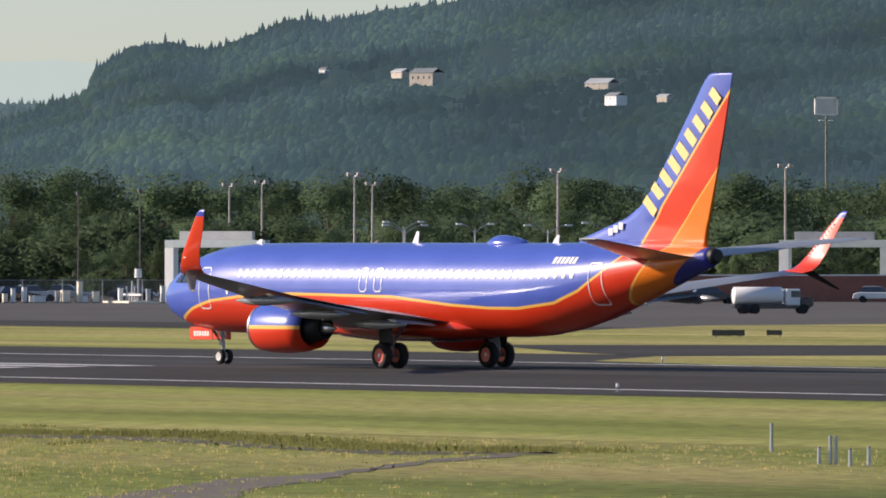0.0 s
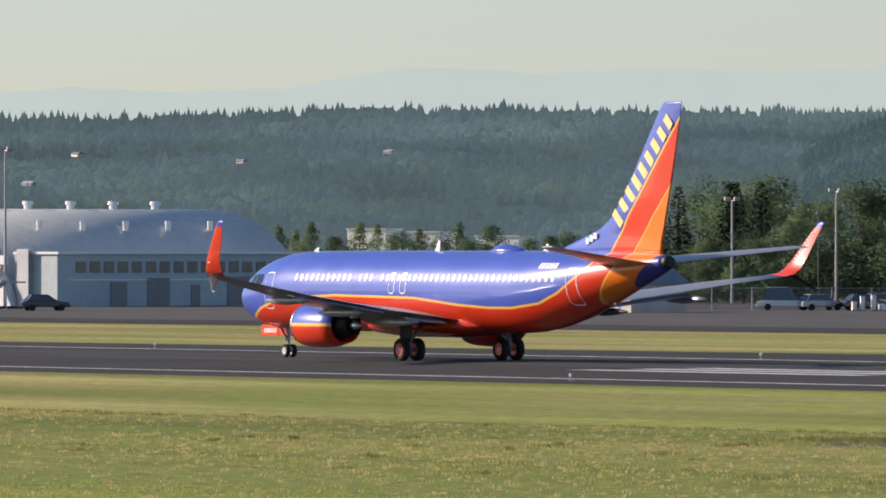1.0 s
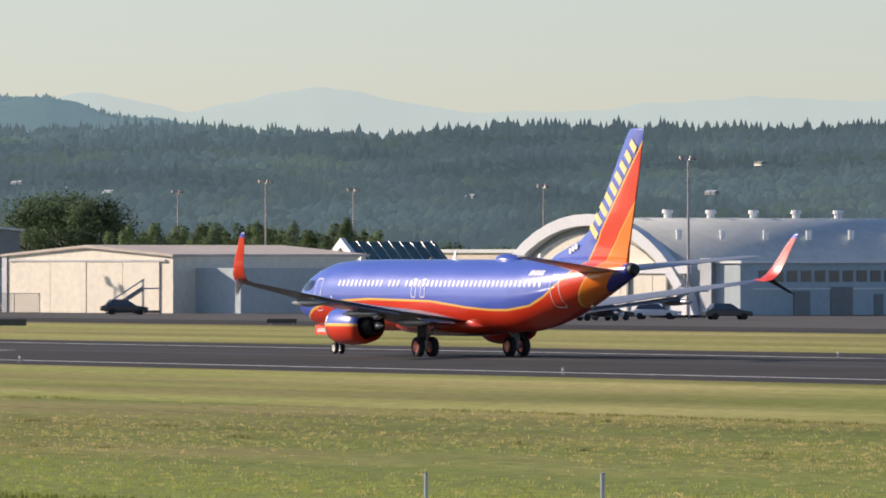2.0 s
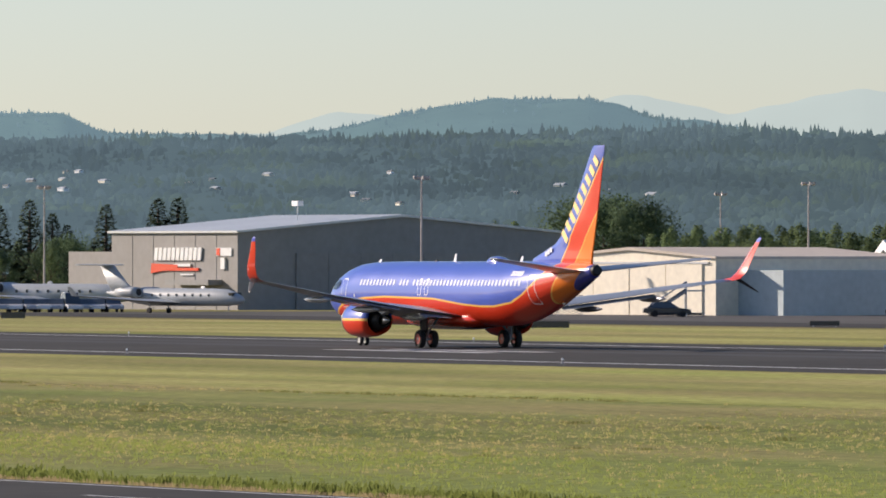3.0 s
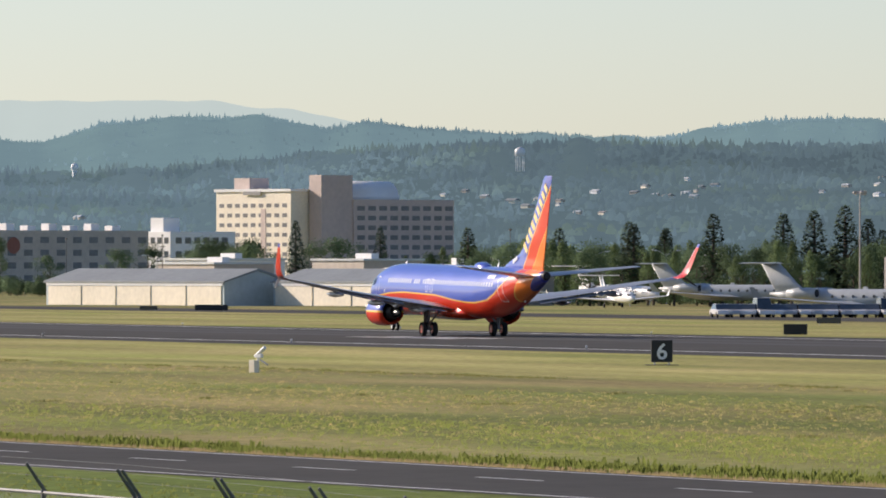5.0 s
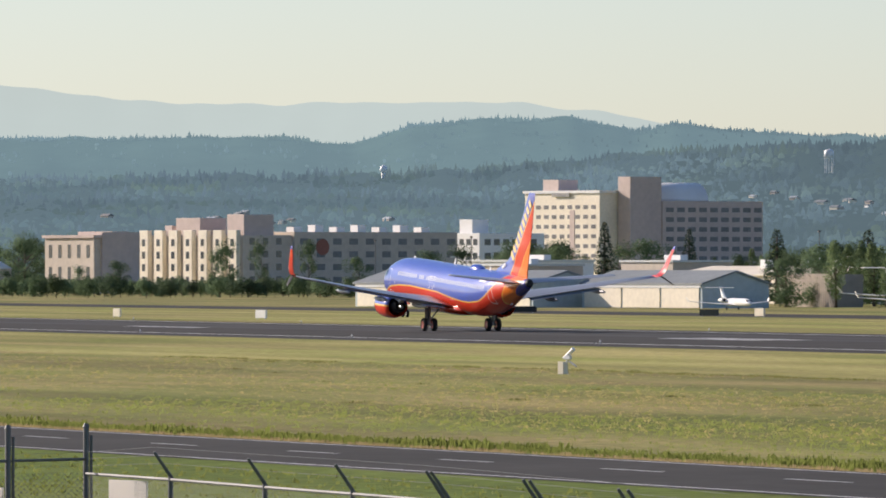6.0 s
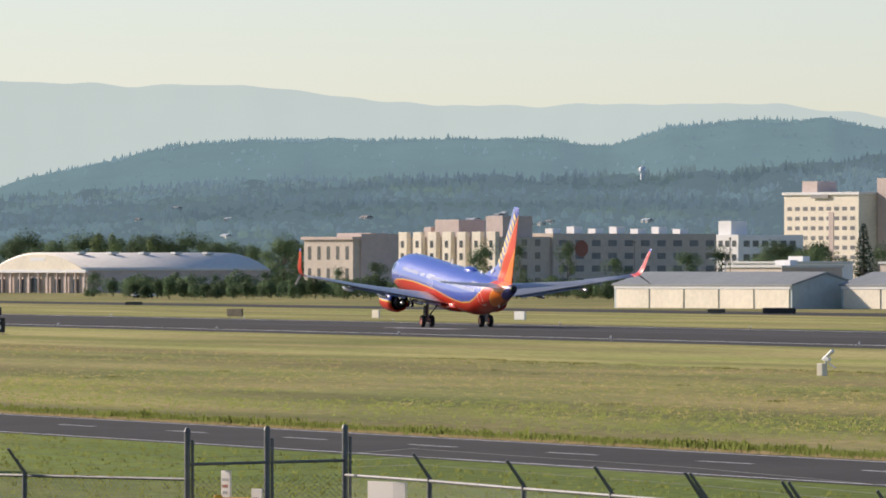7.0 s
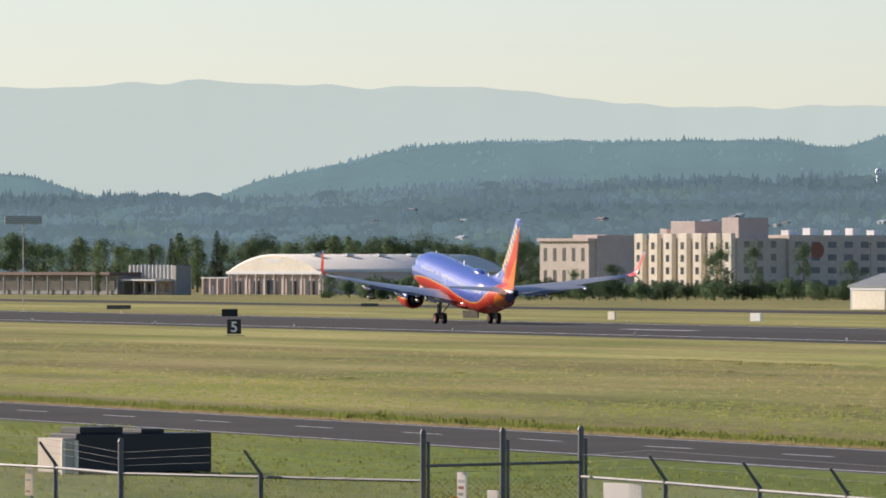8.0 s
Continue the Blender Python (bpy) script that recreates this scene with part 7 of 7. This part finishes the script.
# tower, dome, board and houses on the slopes
th = site("water_tower", 20.00, 3450, 0, "white water tower on legs among trees", "water tower")
zt = 49.5
bm = bmesh.new()
disc_ring(bm, 0, 0, 0, [(0, 0.2), (0, 1.8), (2.2, 1.9), (2.9, 1.2), (3.2, 0.1)], 16)
for v in bm.verts:
    v.co = Vector((v.co.x, v.co.z, zt - 3.2 + v.co.y))
part("tank", bm, M["white"], th, "", True)
for k in range(5):
    a = 6.28 * k / 5
    bm = bmesh.new()
    tube(bm, (1.6 * math.cos(a), 1.6 * math.sin(a), zt - 9), (1.6 * math.cos(a), 1.6 * math.sin(a), zt - 3.2), 0.13)
    part("leg", bm, M["white"], th)
th = site("radar_dome", 17.26, 3850, 0, "small white dome among trees", "dome")
zt = 47.90
bm = bmesh.new()
bmesh.ops.create_uvsphere(bm, u_segments=16, v_segments=10, radius=1.6, matrix=Matrix.Translation((0, 0, zt - 1.6)))
part("dome_shell", bm, M["white"], th, "", True)
boxpart("base", th, M["roof_light"], -0.8, -0.8, zt - 6, 0.8, 0.8, zt - 2.4)
th = site("steel_board", 39.66, 2560, 0, "white open-framed board on a post on the hillside", "board")
zt = 45.22
for x0, z0, x1, z1 in ((-4.1, zt - 0.5, 4.1, zt), (-4.1, zt - 4.9, -3.6, zt), (3.6, zt - 4.9, 4.1, zt), (-4.1, zt - 5.0, 4.1, zt - 4.7), (-2.4, zt - 6.6, 2.4, zt - 6.3)):
    boxpart("frame_bar", th, M["white"], x0, -0.2, z0, x1, 0.2, z1)
boxpart("panel", th, M["galv"], -3.6, -0.05, zt - 4.7, 3.6, 0.05, zt - 0.5)
boxpart("post", th, M["pole_dark"], -0.22, -0.22, 0, 0.22, 0.22, zt - 5.0)
th = site("lattice_board", 12.00, 1500, 0, "dark grey louvred board on a pole", "board")
zt = 14.33
boxpart("board", th, M["roof_blue"], -3.0, -0.2, zt - 1.3, 3.0, 0.2, zt, 0.03)
for k in range(4):
    boxpart("louvre", th, M["wall_blue"], -2.8, -0.28, zt - 1.2 + 0.3 * k, 2.8, -0.2, zt - 1.05 + 0.3 * k)
boxpart("post", th, M["pole"], -0.07, -0.07, 0, 0.07, 0.07, zt - 1.3)


def slope_place(az, el, rows, d, depth):
    """The distance and height at which a line of sight meets a wooded slope."""
    top = 5.6 + d * math.tan(radians(lerp_table(rows, az)))
    for k in range(100):
        f = k / 100
        dd = d - depth * (1 - f)
        if top * f ** 0.8 >= 5.6 + dd * math.tan(radians(el)):
            return dd, top * f ** 0.8
    return d, top


def house(az, d, z, w, h, nm="white", lift=1.0):
    th = site("house", az, d - 4, RND.uniform(30, 60) - az, "pale house among trees on the wooded hillside", "house", "hillside houses")
    th.location.z = z + lift
    boxpart("shell", th, M[nm], 0, 0, -0.7 if w < 5 else -1.5, w * 0.7, w, h)
    prism("roof", th, M[RND.choice(("roof_blue", "grey_wall", "roof_light"))], 0, w * 0.7, 0, w, h, h + 0.16 * w, "y", 0.15)
    if w > 5:
        n = int(w / 2)
        windows_front(th, [w * (i + 0.6) / (n + 0.2) for i in range(n)], [h * 0.3], w * 0.06, h * 0.3, M["window"])


for az, el, w, h, nm in ((37.24, 0.93, 9, 3.0, "tan"), (37.05, 0.97, 6, 0.8, "tan"), (38.37, 0.81, 6, 1.6, "white"), (38.32, 0.90, 9, 0.7, "tan"), (38.68, 0.81, 4, 1.2, "tan"), (36.58, 0.99, 3, 0.6, "white")):
    d, z = slope_place(az, el, NEAR_HILL, 3300, 700)
    house(az, d, z, w, h, nm, 2.6)
rh = random.Random(8)
# neighbourhoods: bearing, elevation, spread, number
for az0, el0, spread, count in ((20.95, 0.42, 0.22, 11), (20.15, 0.32, 0.2, 6), (22.1, 0.45, 0.25, 8), (23.2, 0.47, 0.22, 5), (19.85, 0.41, 0.2, 5), (16.4, 0.29, 0.6, 9),
                                (14.4, 0.28, 0.5, 4), (25.1, 0.44, 0.5, 5), (24.1, 0.36, 0.3, 4), (30.6, 0.55, 0.6, 4), (29.4, 0.35, 0.5, 3)):
    for k in range(count):
        az, el = az0 + rh.gauss(0, spread), el0 + rh.gauss(0, 0.035)
        d, z = slope_place(az, el, WOODS, 3900, 700)
        house(az, d, z, rh.uniform(2.2, 4.6), rh.uniform(0.15, 0.4), rh.choice(["white", "cream", "tan", "tan", "cream"]), 1.3)


# ---- birds ----
M["feather"] = mat("black_feathers", (0.02, 0.02, 0.024), 0.7, 0, 0.2, 8.0)


def bird(label):
    th = tagged(new("bird"), label, "bird", "passing birds")
    bm = bmesh.new()
    disc_ring(bm, 0, 0, 0, [(-0.20, 0.012), (-0.12, 0.045), (0.0, 0.07), (0.10, 0.055), (0.16, 0.035), (0.21, 0.025), (0.26, 0.004)], 10)
    part("bird_body", bm, M["feather"], th, "", True)
    bm = bmesh.new()
    loft(bm, [[(-0.03, -0.15, 0), (0.03, -0.15, 0), (0.03, -0.15, 0.012), (-0.03, -0.15, 0.012)], [(-0.09, -0.32, 0), (0.09, -0.32, 0), (0.09, -0.32, 0.008), (-0.09, -0.32, 0.008)]])
    part("bird_tail", bm, M["feather"], th)
    wings = []
    for s in (-1, 1):
        bm = bmesh.new()
        loft(bm, [[(s * x, y0, z), (s * x, y1, z), (s * x, y1, z + 0.012), (s * x, y0, z + 0.012)] for x, y0, y1, z in ((0.02, 0.10, -0.10, 0.02), (0.22, 0.13, -0.12, 0.05), (0.42, 0.04, -0.14, 0.04), (0.52, -0.08, -0.16, 0.02))])
        bmesh.ops.recalc_face_normals(bm, faces=bm.faces)
        wings.append(part("bird_wing", bm, M["feather"], th))
    return th, wings


bird_a, wings_a = bird("black bird in flapping flight over the runway")
bird_b, wings_b = bird("black bird gliding and flapping past the hills")


def sky_place(t, az, el, d):
    p = at(az, d)
    return Vector((p.x, p.y, 5.6 + d * math.tan(radians(el))))


def fly(ob, wings, rows, heading, beats):
    walk(ob, [(t, pose(*sky_place(t, az, el, 235), 0, 0, heading)) for t, az, el in rows])
    for s, w in zip((-1, 1), wings):
        walk(w, [(t, pose(0, 0, 0, 0, -s * a, 0)) for t, a in beats])


# seconds and the angle of the wings above level
BEATS_A = [(0.0, 10), (3.9, 8), (4.0, 0), (4.1, 12), (4.15, -20), (4.2, -42), (4.25, 10), (4.3, 58), (4.4, 62), (4.5, 55), (4.55, 20), (4.6, -4), (4.8, 5), (8.0, 10)]
BEATS_B = [(0.0, 8), (7.3, 6), (7.4, 14), (7.5, 0), (7.6, -2), (7.7, -8), (7.8, -40), (7.9, -52), (7.95, 0), (8.0, 40)]


def more_motions():
    fly(bird_a, wings_a, [(0.0, 62.0, 1.3), (3.8, 28.225, 1.03), (4.0, 24.125, 1.015), (4.1, 23.179, 0.974), (4.2, 22.206, 0.821), (4.3, 21.203, 0.752), (4.4, 20.187, 0.641), (4.5, 19.143, 0.565), (4.6, 18.111, 0.518), (4.8, 14.01, 0.42), (8.0, 2.0, 0.4)], 62, BEATS_A)
    fly(bird_b, wings_b, [(0.0, 80.0, 0.8), (7.2, 20.72, 0.93), (7.4, 17.123, 0.901), (7.5, 16.21, 0.903), (7.6, 15.317, 0.917), (7.7, 14.438, 0.96), (7.8, 13.545, 0.961), (7.9, 12.638, 0.962), (8.0, 10.79, 0.97)], 70, BEATS_B)


# ---- what moves ----
# seconds, nose along the runway on its wheels, nose-up angle, height of the main wheels
RUN = [(0.0, 337.05, 0, 0), (0.5, 370.0, 0, 0), (1.0, 404.0, 0, 0), (1.5, 438.5, 0, 0), (2.5, 509.2, 0, 0), (3.5, 582.6, 0, 0), (4.5, 658.4, 0.2, 0.04),
       (5.0, 697.0, 0.8, 0.1), (5.5, 736.2, 1.8, 0.18), (6.0, 775.9, 3.0, 0.25), (6.5, 816.1, 4.2, 0.32), (7.0, 856.8, 5.0, 0.38), (7.5, 898.0, 5.8, 0.42), (8.0, 939.6, 6.5, 0.45)]


BEND = [(0.0, 0.0), (2.5, 0.4), (4.5, 1.0), (5.5, 1.8), (6.5, 2.5), (7.3, 3.1), (8.0, 3.6)]
WINGS = sorted((o for o in airliner.children if o.name.startswith("wing")), key=lambda o: sum(v.co.x for v in o.data.vertices))


GEAR = [o for o in airliner.children if o.name.startswith("main_gear")]


def motions():
    walk(airliner, [(t, pose(241.9, s - NOSE, 0.02 + crown(241.9) + z, r, 0, 0)) for t, s, r, z in RUN])
    # the wings bend up as they take the load
    for side, w in zip((-1, 1), WINGS):
        pivot = Matrix.Translation((side * 1.9, 0, 2.1))
        walk(w, [(t, pivot @ pose(0, 0, 0, 0, -side * a, 0) @ pivot.inverted()) for t, a in BEND])
    # the main legs lengthen as the weight comes off them
    for gear in GEAR:
        walk(gear, [(t, pose(0, 0, -z)) for t, s, r, z in RUN])
    more_motions()


motions()
